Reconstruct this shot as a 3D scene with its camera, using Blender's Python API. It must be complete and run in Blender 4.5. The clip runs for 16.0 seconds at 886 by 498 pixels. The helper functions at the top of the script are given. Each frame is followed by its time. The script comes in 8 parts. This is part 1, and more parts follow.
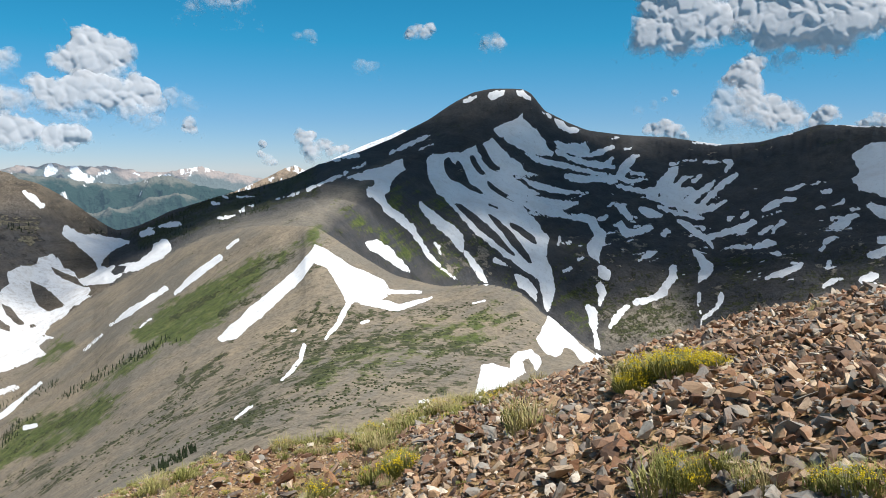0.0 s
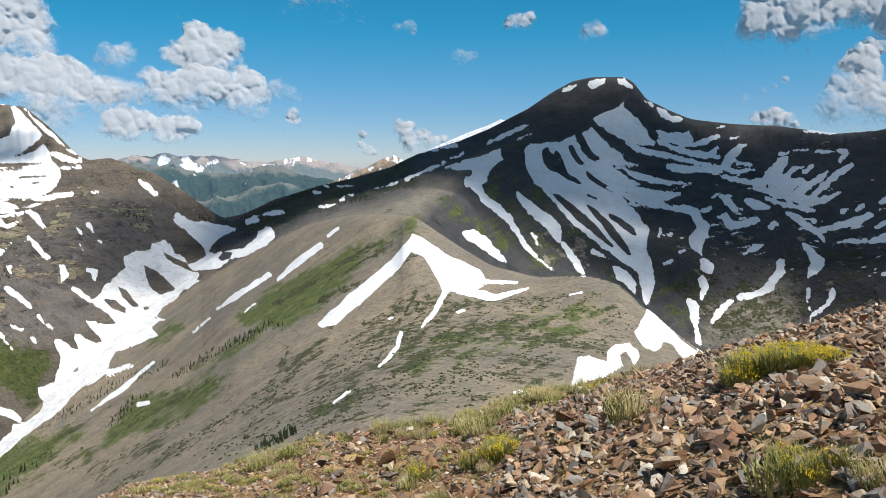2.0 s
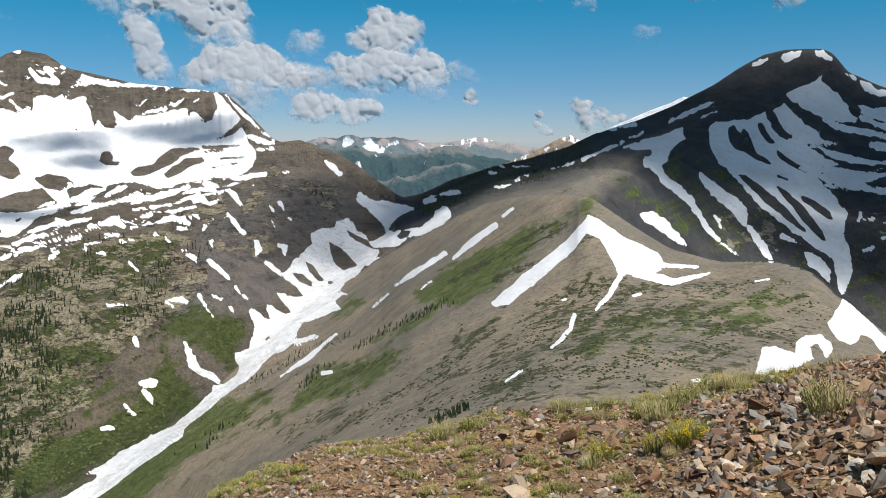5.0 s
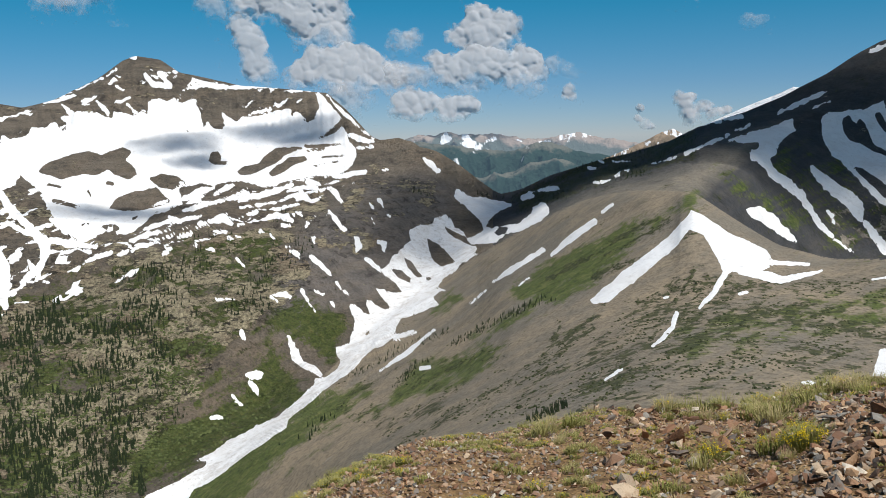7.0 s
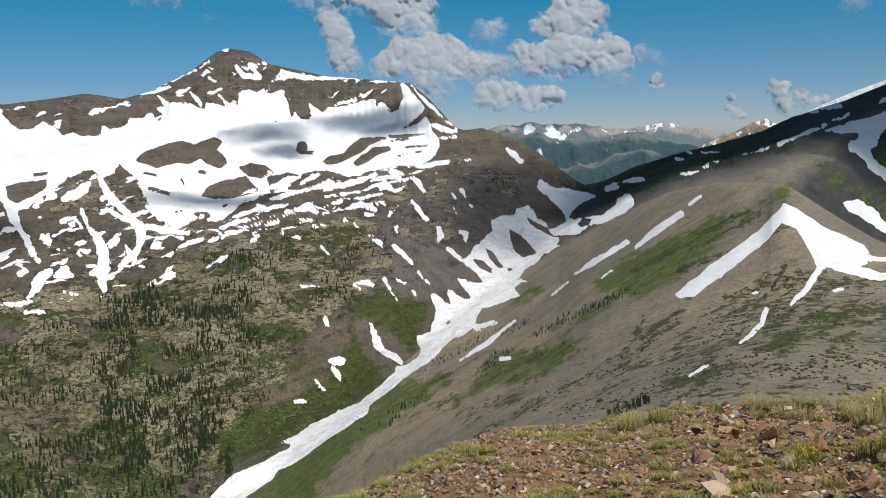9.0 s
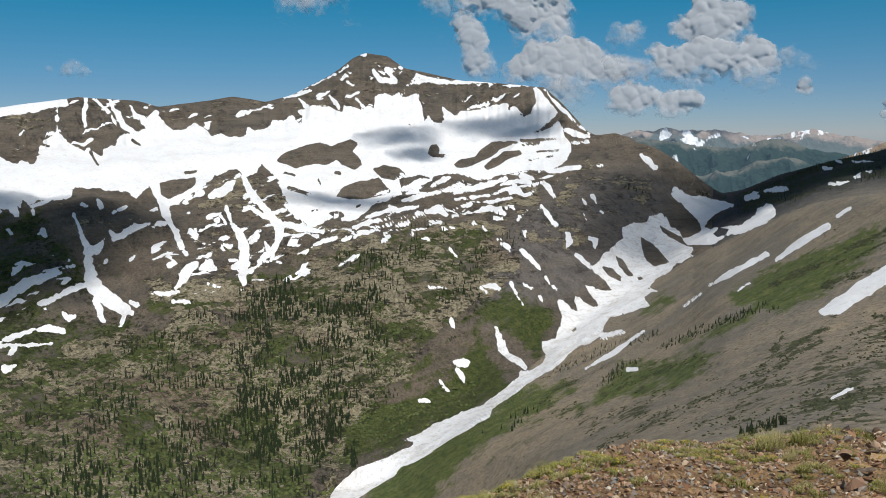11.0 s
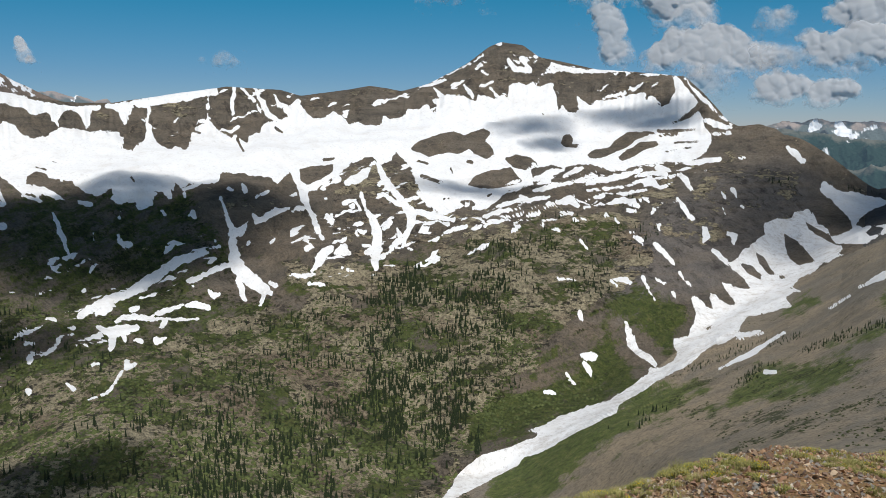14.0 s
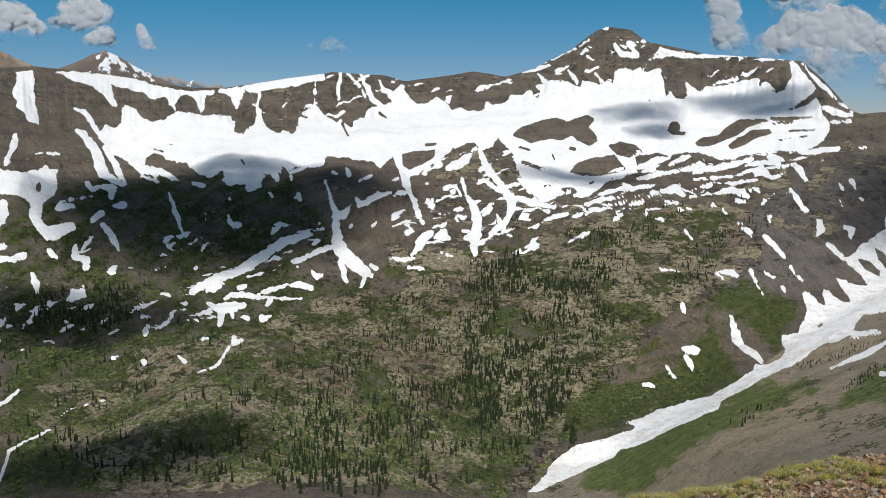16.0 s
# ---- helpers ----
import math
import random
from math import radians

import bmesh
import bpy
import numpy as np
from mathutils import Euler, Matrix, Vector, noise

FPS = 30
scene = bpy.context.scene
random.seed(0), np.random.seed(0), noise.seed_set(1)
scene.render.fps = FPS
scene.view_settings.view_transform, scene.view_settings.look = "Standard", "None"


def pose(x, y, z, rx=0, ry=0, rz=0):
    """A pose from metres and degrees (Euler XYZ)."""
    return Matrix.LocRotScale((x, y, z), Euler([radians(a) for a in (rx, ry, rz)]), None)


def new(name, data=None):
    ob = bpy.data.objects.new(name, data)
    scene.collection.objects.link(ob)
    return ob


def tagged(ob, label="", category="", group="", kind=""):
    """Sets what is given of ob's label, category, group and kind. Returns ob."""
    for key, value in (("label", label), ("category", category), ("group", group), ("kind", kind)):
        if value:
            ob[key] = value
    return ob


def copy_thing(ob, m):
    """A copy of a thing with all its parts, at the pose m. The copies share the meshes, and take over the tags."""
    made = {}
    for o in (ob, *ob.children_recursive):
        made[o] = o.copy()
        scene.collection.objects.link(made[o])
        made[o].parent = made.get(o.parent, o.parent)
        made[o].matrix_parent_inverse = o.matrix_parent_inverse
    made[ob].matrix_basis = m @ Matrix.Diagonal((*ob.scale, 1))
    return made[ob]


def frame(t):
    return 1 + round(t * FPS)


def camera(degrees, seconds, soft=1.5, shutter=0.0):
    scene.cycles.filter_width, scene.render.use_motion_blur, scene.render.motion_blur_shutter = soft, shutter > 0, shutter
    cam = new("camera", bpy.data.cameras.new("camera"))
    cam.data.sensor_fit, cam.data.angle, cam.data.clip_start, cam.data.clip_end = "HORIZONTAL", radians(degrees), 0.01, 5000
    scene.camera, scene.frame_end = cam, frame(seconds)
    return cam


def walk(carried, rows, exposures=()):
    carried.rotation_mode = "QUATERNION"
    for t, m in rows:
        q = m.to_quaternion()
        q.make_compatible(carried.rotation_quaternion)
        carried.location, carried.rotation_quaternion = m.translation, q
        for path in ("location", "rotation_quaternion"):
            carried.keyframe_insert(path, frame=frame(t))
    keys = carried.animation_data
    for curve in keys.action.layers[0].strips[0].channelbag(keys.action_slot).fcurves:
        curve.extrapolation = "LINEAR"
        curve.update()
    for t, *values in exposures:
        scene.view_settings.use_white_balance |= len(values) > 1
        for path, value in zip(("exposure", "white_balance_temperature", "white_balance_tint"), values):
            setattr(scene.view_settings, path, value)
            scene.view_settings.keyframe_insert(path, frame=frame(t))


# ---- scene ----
cam = camera(56.16, 16.0, soft=0.4)
EYE = 1.6


def turned(x, y, z, yaw, pitch, roll):
    """A camera pose from its place, the way it faces (to the left of +y), its pitch and its lean."""
    return pose(x, y, EYE + z, 0, 0, yaw) @ pose(0, 0, 0, 90 + pitch, 0, 0) @ pose(0, 0, 0, 0, 0, roll)


PATH = [
    (0.0, turned(-0.000, 0.000, 0.000, 0.00, -5.40, 0.00)),
    (0.5, turned(-0.014, -0.000, -0.008, 1.77, -5.53, 0.00)),
    (1.0, turned(-0.028, -0.001, -0.016, 3.61, -5.63, -0.11)),
    (1.5, turned(-0.041, -0.002, -0.024, 5.25, -5.93, -0.06)),
    (2.0, turned(-0.052, -0.003, -0.033, 6.69, -6.09, 0.04)),
    (2.5, turned(-0.072, -0.006, -0.041, 9.19, -6.44, -0.00)),
    (3.0, turned(-0.081, -0.007, -0.049, 10.39, -6.88, 0.10)),
    (3.5, turned(-0.091, -0.009, -0.057, 11.69, -7.13, 0.13)),
    (4.0, turned(-0.107, -0.013, -0.065, 13.69, -7.31, 0.02)),
    (4.5, turned(-0.126, -0.018, -0.068, 16.30, -7.40, -0.13)),
    (7.0, turned(-0.194, -0.044, -0.084, 25.54, -7.55, -1.21)),
    (7.5, turned(-0.203, -0.048, -0.087, 26.81, -7.83, -1.24)),
    (8.0, turned(-0.214, -0.054, -0.090, 28.41, -7.89, -1.32)),
    (8.5, turned(-0.221, -0.058, -0.091, 29.35, -8.02, -1.25)),
    (9.0, turned(-0.233, -0.065, -0.092, 31.23, -8.10, -1.19)),
    (9.5, turned(-0.245, -0.073, -0.094, 32.98, -7.94, -0.89)),
    (10.0, turned(-0.263, -0.085, -0.095, 35.79, -7.81, -0.70)),
    (12.5, turned(-0.311, -0.125, -0.101, 43.76, -7.92, -0.37)),
    (13.0, turned(-0.318, -0.132, -0.102, 45.05, -8.12, -0.24)),
    (13.5, turned(-0.328, -0.142, -0.104, 46.82, -8.23, -0.21)),
    (14.0, turned(-0.340, -0.155, -0.105, 49.11, -8.35, -0.15)),
    (14.5, turned(-0.347, -0.164, -0.106, 50.50, -8.67, -0.02)),
    (15.0, turned(-0.358, -0.177, -0.107, 52.64, -9.00, 0.22)),
    (15.5, turned(-0.366, -0.188, -0.109, 54.47, -9.21, 0.27)),
    (16.0, turned(-0.373, -0.199, -0.110, 56.03, -9.31, 0.18)),
]
walk(cam, PATH, [(0.0, 0.17), (3.5, -0.02), (8.0, -0.36), (13.0, -0.52), (16.0, -0.52)])

# ---- light ----
SUN_SIDE, SUN_HIGH = -118.0, 60.0   # degrees: to the left of +y, above the horizon
world = bpy.data.worlds.new("sky")
scene.world = world
world.use_nodes = True
wn = world.node_tree
sky = wn.nodes.new("ShaderNodeTexSky")
sky.sky_type, sky.sun_disc = "NISHITA", False
sky.sun_elevation, sky.sun_rotation = radians(SUN_HIGH), radians(-SUN_SIDE)
sky.altitude, sky.air_density, sky.dust_density, sky.ozone_density = 2500, 1.0, 0.2, 2.0
# the air's own colour: pale at the horizon, deep blue above
up = wn.nodes.new("ShaderNodeSeparateXYZ")
wn.links.new(wn.nodes.new("ShaderNodeTexCoord").outputs["Generated"], up.inputs[0])
air = wn.nodes.new("ShaderNodeValToRGB")
wn.links.new(up.outputs["Z"], air.inputs[0])
tints = ((0.0, (0.86, 0.96, 1.26)), (0.06, (0.60, 0.95, 1.24)), (0.15, (0.20, 1.10, 1.30)), (0.26, (0.12, 1.12, 1.28)), (0.6, (0.6, 0.95, 1.0)))
while len(air.color_ramp.elements) < len(tints):
    air.color_ramp.elements.new(0.5)
for el, (at, col) in zip(air.color_ramp.elements, tints):
    el.position, el.color = at, (*col, 1)
clear = wn.nodes.new("ShaderNodeMix")
clear.data_type, clear.blend_type = "RGBA", "MULTIPLY"
clear.inputs["Factor"].default_value = 1.0
wn.links.new(sky.outputs[0], clear.inputs[6])
wn.links.new(air.outputs[0], clear.inputs[7])
wn.links.new(clear.outputs[2], wn.nodes["Background"].inputs[0])
wn.nodes["Background"].inputs[1].default_value = 0.072
sun_data = bpy.data.lights.new("sun", "SUN")
sun_data.energy, sun_data.angle, sun_data.color = 5.0, radians(0.5), (1.0, 0.97, 0.925)
sun = new("sun", sun_data)
sun_way = Vector((-math.sin(radians(SUN_SIDE)) * math.cos(radians(SUN_HIGH)),
                  math.cos(radians(SUN_SIDE)) * math.cos(radians(SUN_HIGH)), math.sin(radians(SUN_HIGH))))
sun.matrix_world = Matrix.Translation((0, 0, 50)) @ sun_way.to_track_quat("Z", "Y").to_matrix().to_4x4()


# ---- noise on arrays ----
def lattice(i, j, seed):
    h = (i.astype(np.int64) * 374761393 + j.astype(np.int64) * 668265263 + seed * 974634777) & 0x7FFFFFFF
    h = ((h ^ (h >> 13)) * 1274126177) & 0x7FFFFFFF
    return ((h ^ (h >> 16)) & 0xFFFF) / 32768.0 - 1.0


def value_noise(x, y, seed):
    i, j = np.floor(x), np.floor(y)
    u, v = x - i, y - j
    u, v = u * u * u * (u * (6 * u - 15) + 10), v * v * v * (v * (6 * v - 15) + 10)
    a, b = lattice(i, j, seed), lattice(i + 1, j, seed)
    c, d = lattice(i, j + 1, seed), lattice(i + 1, j + 1, seed)
    return (a * (1 - u) + b * u) * (1 - v) + (c * (1 - u) + d * u) * v


def fbm(x, y, size, octaves, seed, gain=0.5):
    out, amp, total = 0.0, 1.0, 0.0
    for k in range(octaves):
        c, s = math.cos(k * 1.1), math.sin(k * 1.1)
        out = out + amp * value_noise((c * x - s * y) / size + 17.3 * k, (s * x + c * y) / size - 9.1 * k, seed + k)
        total, amp, size = total + amp, amp * gain, size / 2.03
    return out / total


def ridged(x, y, size, octaves, seed):
    out, amp, total = 0.0, 1.0, 0.0
    for k in range(octaves):
        c, s = math.cos(k * 1.3), math.sin(k * 1.3)
        n = 1 - 2 * np.abs(value_noise((c * x - s * y) / size + 5.7 * k, (s * x + c * y) / size + 3.3 * k, seed + k))
        out = out + amp * n
        total, amp, size = total + amp, amp * 0.5, size / 2.1
    return out / total


# ---- lines of the land: bearing (degrees to the left of +y), distance (m), elevation seen from the eye (degrees) ----
def line(*points):
    p = np.array(sorted(points))
    return p


EDGE = line((-28.3, 9, -7.2), (-23.0, 10, -8.8), (-19.6, 10, -9.9), (-16.0, 10, -11.2), (-11.2, 11, -12.9), (-7.0, 12, -14.4), (-2.6, 13, -15.6), (1.0, 14, -16.2), (5.7, 14, -17.9), (13.2, 13, -18.8), (23.4, 12, -20.5), (15.9, 12, -18.9), (28.6, 11, -20.8), (33.2, 10, -22.3), (38.7, 9, -24.8),
            (60.0, 8, -29.0), (75.0, 6, -34.0), (92.0, 5, -40.0), (-36.0, 9, -7.5))
NEAR = line((-40, 900, -15), (-14, 600, -14.5), (-10.8, 430, -13.6), (-7.0, 380, -15.3), (-2.6, 340, -16.5), (5.7, 280, -18.7), (13.2, 260, -19.7), (23.4, 260, -21.4), (15.9, 300, -19.7), (28.6, 420, -21.6), (33.2, 500, -23.3), (38.7, 640, -25.5), (48.6, 760, -25.4),
            (60.0, 560, -27), (75.0, 540, -28), (92.0, 540, -28))
FLANK = line((-40, 1000, -14), (-14, 640, -13), (-10.5, 500, -13.1), (-6, 500, -12.6), (0, 510, -11.9), (5, 530, -11.4), (9, 555, -11.3),
             (15, 570, -12.9), (20, 570, -15.1), (25, 600, -17.4), (30, 650, -19.1), (35, 715, -20.4), (40, 780, -21.9), (45, 835, -23.3),
             (50, 800, -23.9), (60, 760, -23.2), (70, 725, -22.2), (80, 700, -23), (95, 700, -23))
CREST = line((-40, 1050, -13.5), (-14, 680, -12.3), (-11.2, 560, -12.9), (-8.5, 600, -11.1), (-6.9, 630, -9.9), (-5.5, 660, -8.5), (-3.4, 690, -8.0), (0.2, 720, -8.1), (3.3, 750, -7.3), (5.6, 780, -5.9), (8.8, 820, -3.8), (11.8, 930, -3.6), (13.9, 1030, -3.7), (15.64, 1110, -4.0), (17.1, 1170, -4.7), (18.6, 1240, -5.6), (20.2, 1310, -6.45), (21.8, 1390, -7.2), (22.9, 1430, -7.9), (24.1, 1440, -8.5), (25.8, 1430, -9.9), (28.1, 1350, -11.0), (31.4, 1180, -13.5), (34.3, 1050, -16.1), (37.1, 960, -18.5), (41.0, 890, -20.3), (46.0, 820, -22.4), (52.6, 830, -22.7), (60.4, 820, -21.4), (67.7, 800, -20.2), (72.7, 800, -19.1), (82.2, 790, -21.0),
             (92.0, 780, -20))
FOOT = line((-40, 1100, -13), (-28.4, 1150, -10.2), (-19.7, 1200, -12.4), (-11.2, 1200, -14.4), (-4.6, 1150, -12.3), (0.2, 1100, -10.4), (4.1, 1020, -8.1), (7.2, 930, -5.3), (8.8, 880, -3.2), (12.5, 1090, -3.3), (14.7, 1200, -3.5), (16.6, 1290, -4.2), (18.3, 1370, -5.0), (20.4, 1450, -6.2), (22.8, 1540, -7.3), (26.2, 1500, -8.8), (29.7, 1370, -10.9), (33.4, 1200, -13.7), (34.9, 1140, -14.9), (38.4, 1070, -17.6), (42.4, 1000, -19.6), (46.5, 930, -21.5), (50.6, 920, -21.4), (56.5, 930, -19.9), (64.0, 940, -17.8), (70.8, 950, -16.3), (78.6, 900, -19.4), (85.3, 850, -19.1),
            (92.0, 850, -18))
SLOPE = line((-40, 1400, -8), (-28.3, 1400, -6.4), (-19.5, 1450, -6.9), (-12.2, 1450, -6.8), (-6.5, 1400, -6.5), (-0.6, 1350, -5.0), (3.3, 1250, -3.4), (6.4, 1150, -1.8), (8.8, 1100, -1.8), (12.8, 1400, -2.6), (15.0, 1520, -3.1), (18.3, 1660, -4.2), (20.7, 1760, -5.1), (23.9, 1780, -5.2), (27.3, 1620, -6.3), (30.9, 1480, -7.9), (34.3, 1320, -9.9), (38.1, 1270, -10.6), (42.4, 1200, -12.7), (48.4, 1150, -14.3), (54.4, 1120, -15.6), (60.2, 1100, -16.0), (67.4, 1100, -15.0), (72.0, 1070, -14.8), (78.5, 1020, -17.6), (85.1, 1000, -16.8),
             (92.0, 1000, -16))
BENCH = line((-40, 1650, -3), (-28.1, 1650, -2.8), (-19.4, 1700, -3.2), (-12.1, 1650, -3.0), (-6.4, 1600, -3.0), (-0.6, 1550, -1.9), (3.3, 1500, -0.3), (6.3, 1420, -0.7), (8.8, 1400, -0.9), (12.8, 1650, -2.4), (18.3, 1850, -3.5), (20.7, 1960, -4.2), (20.9, 1980, -5.1), (25.7, 1850, -2.6), (29.2, 1750, -3.7), (32.9, 1620, -4.9), (36.6, 1520, -6.3), (40.5, 1490, -6.7), (44.4, 1450, -7.7), (48.4, 1400, -9.2), (52.3, 1380, -9.9), (58.1, 1350, -10.1), (61.8, 1350, -11.4), (67.2, 1350, -11.7), (72.1, 1300, -11.8), (78.1, 1300, -11.7), (84.7, 1250, -11.9),
             (92.0, 1250, -11))
BOWL = line((-40, 1850, 0), (-28.0, 1850, 0.1), (-19.3, 1850, -1.0), (-12.1, 1850, -0.3), (-6.4, 1800, 0.5), (-2.6, 1750, 1.2), (1.3, 1700, 1.2), (5.6, 1650, 0.4), (8.8, 1650, -0.2), (12.8, 1800, -1.9), (18.2, 1930, -3.2), (20.7, 1990, -4.0), (20.9, 2000, -4.8), (25.8, 1900, -1.0), (29.3, 1900, -1.4), (32.9, 1850, -2.6), (36.7, 1800, -3.6), (40.5, 1750, -4.4), (48.3, 1700, -5.1), (52.2, 1750, -3.4), (57.8, 1750, -3.0), (63.2, 1650, -3.5), (68.4, 1620, -4.1), (73.2, 1620, -4.3), (79.4, 1600, -4.7), (82.5, 1600, -3.2), (84.1, 1550, -3.5),
            (92.0, 1550, -3))
WALL = line((-40, 1980, 2), (-27.9, 1980, 1.7), (-19.2, 1980, 0.6), (-12.1, 1980, 1.2), (-8.3, 1950, 2.1), (-5.6, 1950, 3.9), (-0.6, 1900, 3.3), (3.2, 1850, 1.7), (6.3, 1800, 0.7), (8.8, 1800, 0.1), (12.8, 1900, -1.7), (18.2, 1970, -2.9), (20.7, 2005, -3.8), (20.9, 2010, -4.6), (25.8, 1930, -0.6), (29.3, 1950, -0.4), (32.3, 2050, 0.2), (36.8, 2150, 1.1), (42.5, 2200, 1.9), (48.2, 2150, 1.2), (55.8, 2100, 0.5), (63.1, 2000, -0.4), (69.8, 1950, -0.7), (72.9, 1950, -0.3), (77.5, 1900, -0.8), (81.4, 1800, -0.1), (83.8, 1750, 0.6),
            (92.0, 1750, 2))
CREST_FAR = line((-40, 2100, 3.5), (-27.9, 2100, 2.7), (-25.8, 2100, 2.8), (-24.2, 2100, 2.9), (-23.2, 2100, 2.6), (-20.6, 2100, 1.8), (-18.5, 2100, 1.7), (-15.0, 2100, 2.2), (-12.4, 2080, 2.4), (-9.8, 2050, 2.7), (-8.3, 2040, 3.3), (-6.9, 2030, 4.0), (-6.0, 2020, 5.2), (-5.4, 2020, 5.5), (-3.3, 2000, 5.5), (-2.0, 2000, 5.3), (-0.6, 1980, 4.5), (0.9, 1950, 3.5), (3.2, 1920, 2.3), (5.6, 1900, 1.3), (8.6, 1900, 0.4), (10.1, 1920, -0.4), (12.8, 1960, -1.2), (15.4, 1980, -1.8), (18.2, 2000, -2.6), (20.3, 2020, -3.6), (22.1, 2030, -4.0), (22.9, 2020, -3.8), (24.6, 1990, -2.8), (25.9, 1970, -1.5), (27.4, 1960, -0.2), (28.4, 1960, 0.1), (29.7, 1980, 0.0), (30.3, 2100, 0.3), (32.0, 2200, 2.2), (33.1, 2250, 3.2), (34.3, 2270, 3.4), (38.9, 2330, 3.8), (41.1, 2360, 4.3), (42.6, 2390, 4.6), (43.7, 2400, 5.4), (45.2, 2400, 5.6), (46.0, 2390, 5.3), (47.5, 2350, 4.2), (50.1, 2300, 2.9), (51.9, 2290, 2.4), (54.0, 2270, 2.8), (55.7, 2250, 2.5), (58.7, 2220, 2.1), (60.0, 2200, 2.5), (61.5, 2180, 2.6), (63.4, 2150, 2.7), (66.8, 2130, 2.2), (70.5, 2100, 1.6), (73.3, 2080, 1.6), (75.7, 2050, 2.0), (77.7, 2000, 2.3), (80.5, 1950, 2.6), (81.8, 1930, 2.7), (83.6, 1900, 2.6),
                 (92.0, 1900, 3.4))


# ---- the land: one grid of bearings and distances ----
AZ0, AZ1, STEP, ROWS = -31.5, 88.5, 0.085, 680
AZ = np.arange(AZ0, AZ1 + STEP / 2, STEP)
COLS = len(AZ)


def along(l, soft=1.2):
    """Distance and height of a line at every bearing, its corners rounded over soft degrees."""
    r, e = np.interp(AZ, l[:, 0], l[:, 1]), np.interp(AZ, l[:, 0], l[:, 2])
    n = max(1, int(3 * soft / STEP))
    w = np.exp(-0.5 * (np.arange(-n, n + 1) * STEP / soft) ** 2)
    w /= w.sum()
    r, e = (np.convolve(np.pad(v, n, mode="edge"), w, "valid") for v in (r, e))
    return r, EYE + r * np.tan(np.radians(e))


er, ez = along(EDGE, 0.8)
# ground by the feet, a hollow under the sight line, the brow of the slope, and the drop behind it
knots = [(np.full(COLS, 0.5), np.zeros(COLS)), (er * 0.45, np.minimum(EYE + (ez - EYE) * 0.45 - 0.55, EYE - 0.5)),
         (er, ez), (er * 1.5, EYE + (ez - EYE) * 1.5 - 1.2), (np.full(COLS, 60.0), EYE + (ez - EYE) * 60 / er - 9)]
LAYERS = [NEAR, FLANK, CREST, FOOT, SLOPE, BENCH, BOWL, WALL, CREST_FAR]
knots += [along(l, soft) for l, soft in zip(LAYERS, (2.5, 2.0, 0.35, 1.0, 1.2, 1.2, 1.0, 0.8, 0.12))]
# beyond the knoll the crest line lies on an even slope: round it more there
(c0, z0), (c1, z1) = knots[7], along(CREST, 1.8)
u = np.clip((AZ - 9.5) / 3, 0, 1)
knots[7] = (c0 * (1 - u) + c1 * u, z0 * (1 - u) + z1 * u)
sr, sz = knots[-1]
knots += [(sr + 150, sz - 60), (sr + 700, np.minimum(sz - 330, -250)), (np.full(COLS, 4950.0), np.full(COLS, -420.0))]
KR, KZ = np.array([k[0] for k in knots]), np.array([k[1] for k in knots])
for k in range(1, len(KR)):
    KR[k] = np.maximum(KR[k], KR[k - 1] + (0.3 if k < 4 else 8))


def profile(r):
    """Heights at distances r (rows x columns) by a monotone cubic through the knots of each column."""
    h, d = np.diff(KR, axis=0), np.diff(KZ, axis=0) / np.diff(KR, axis=0)
    m = np.zeros_like(KZ)
    w1, w2 = 2 * h[1:] + h[:-1], h[1:] + 2 * h[:-1]
    with np.errstate(divide="ignore", invalid="ignore"):
        mid = (w1 + w2) / (w1 / d[:-1] + w2 / d[1:])
    m[1:-1] = np.where(d[:-1] * d[1:] > 0, mid, 0)
    m[0], m[-1] = d[0], d[-1]
    z = np.empty_like(r)
    for c in range(r.shape[1]):
        k = np.clip(np.searchsorted(KR[:, c], r[:, c]) - 1, 0, len(KR) - 2)
        hh = h[k, c]
        u = (r[:, c] - KR[k, c]) / hh
        z[:, c] = ((1 + 2 * u) * (1 - u) ** 2 * KZ[k, c] + u * (1 - u) ** 2 * hh * m[k, c]
                   + u * u * (3 - 2 * u) * KZ[k + 1, c] + u * u * (u - 1) * hh * m[k + 1, c])
    return z


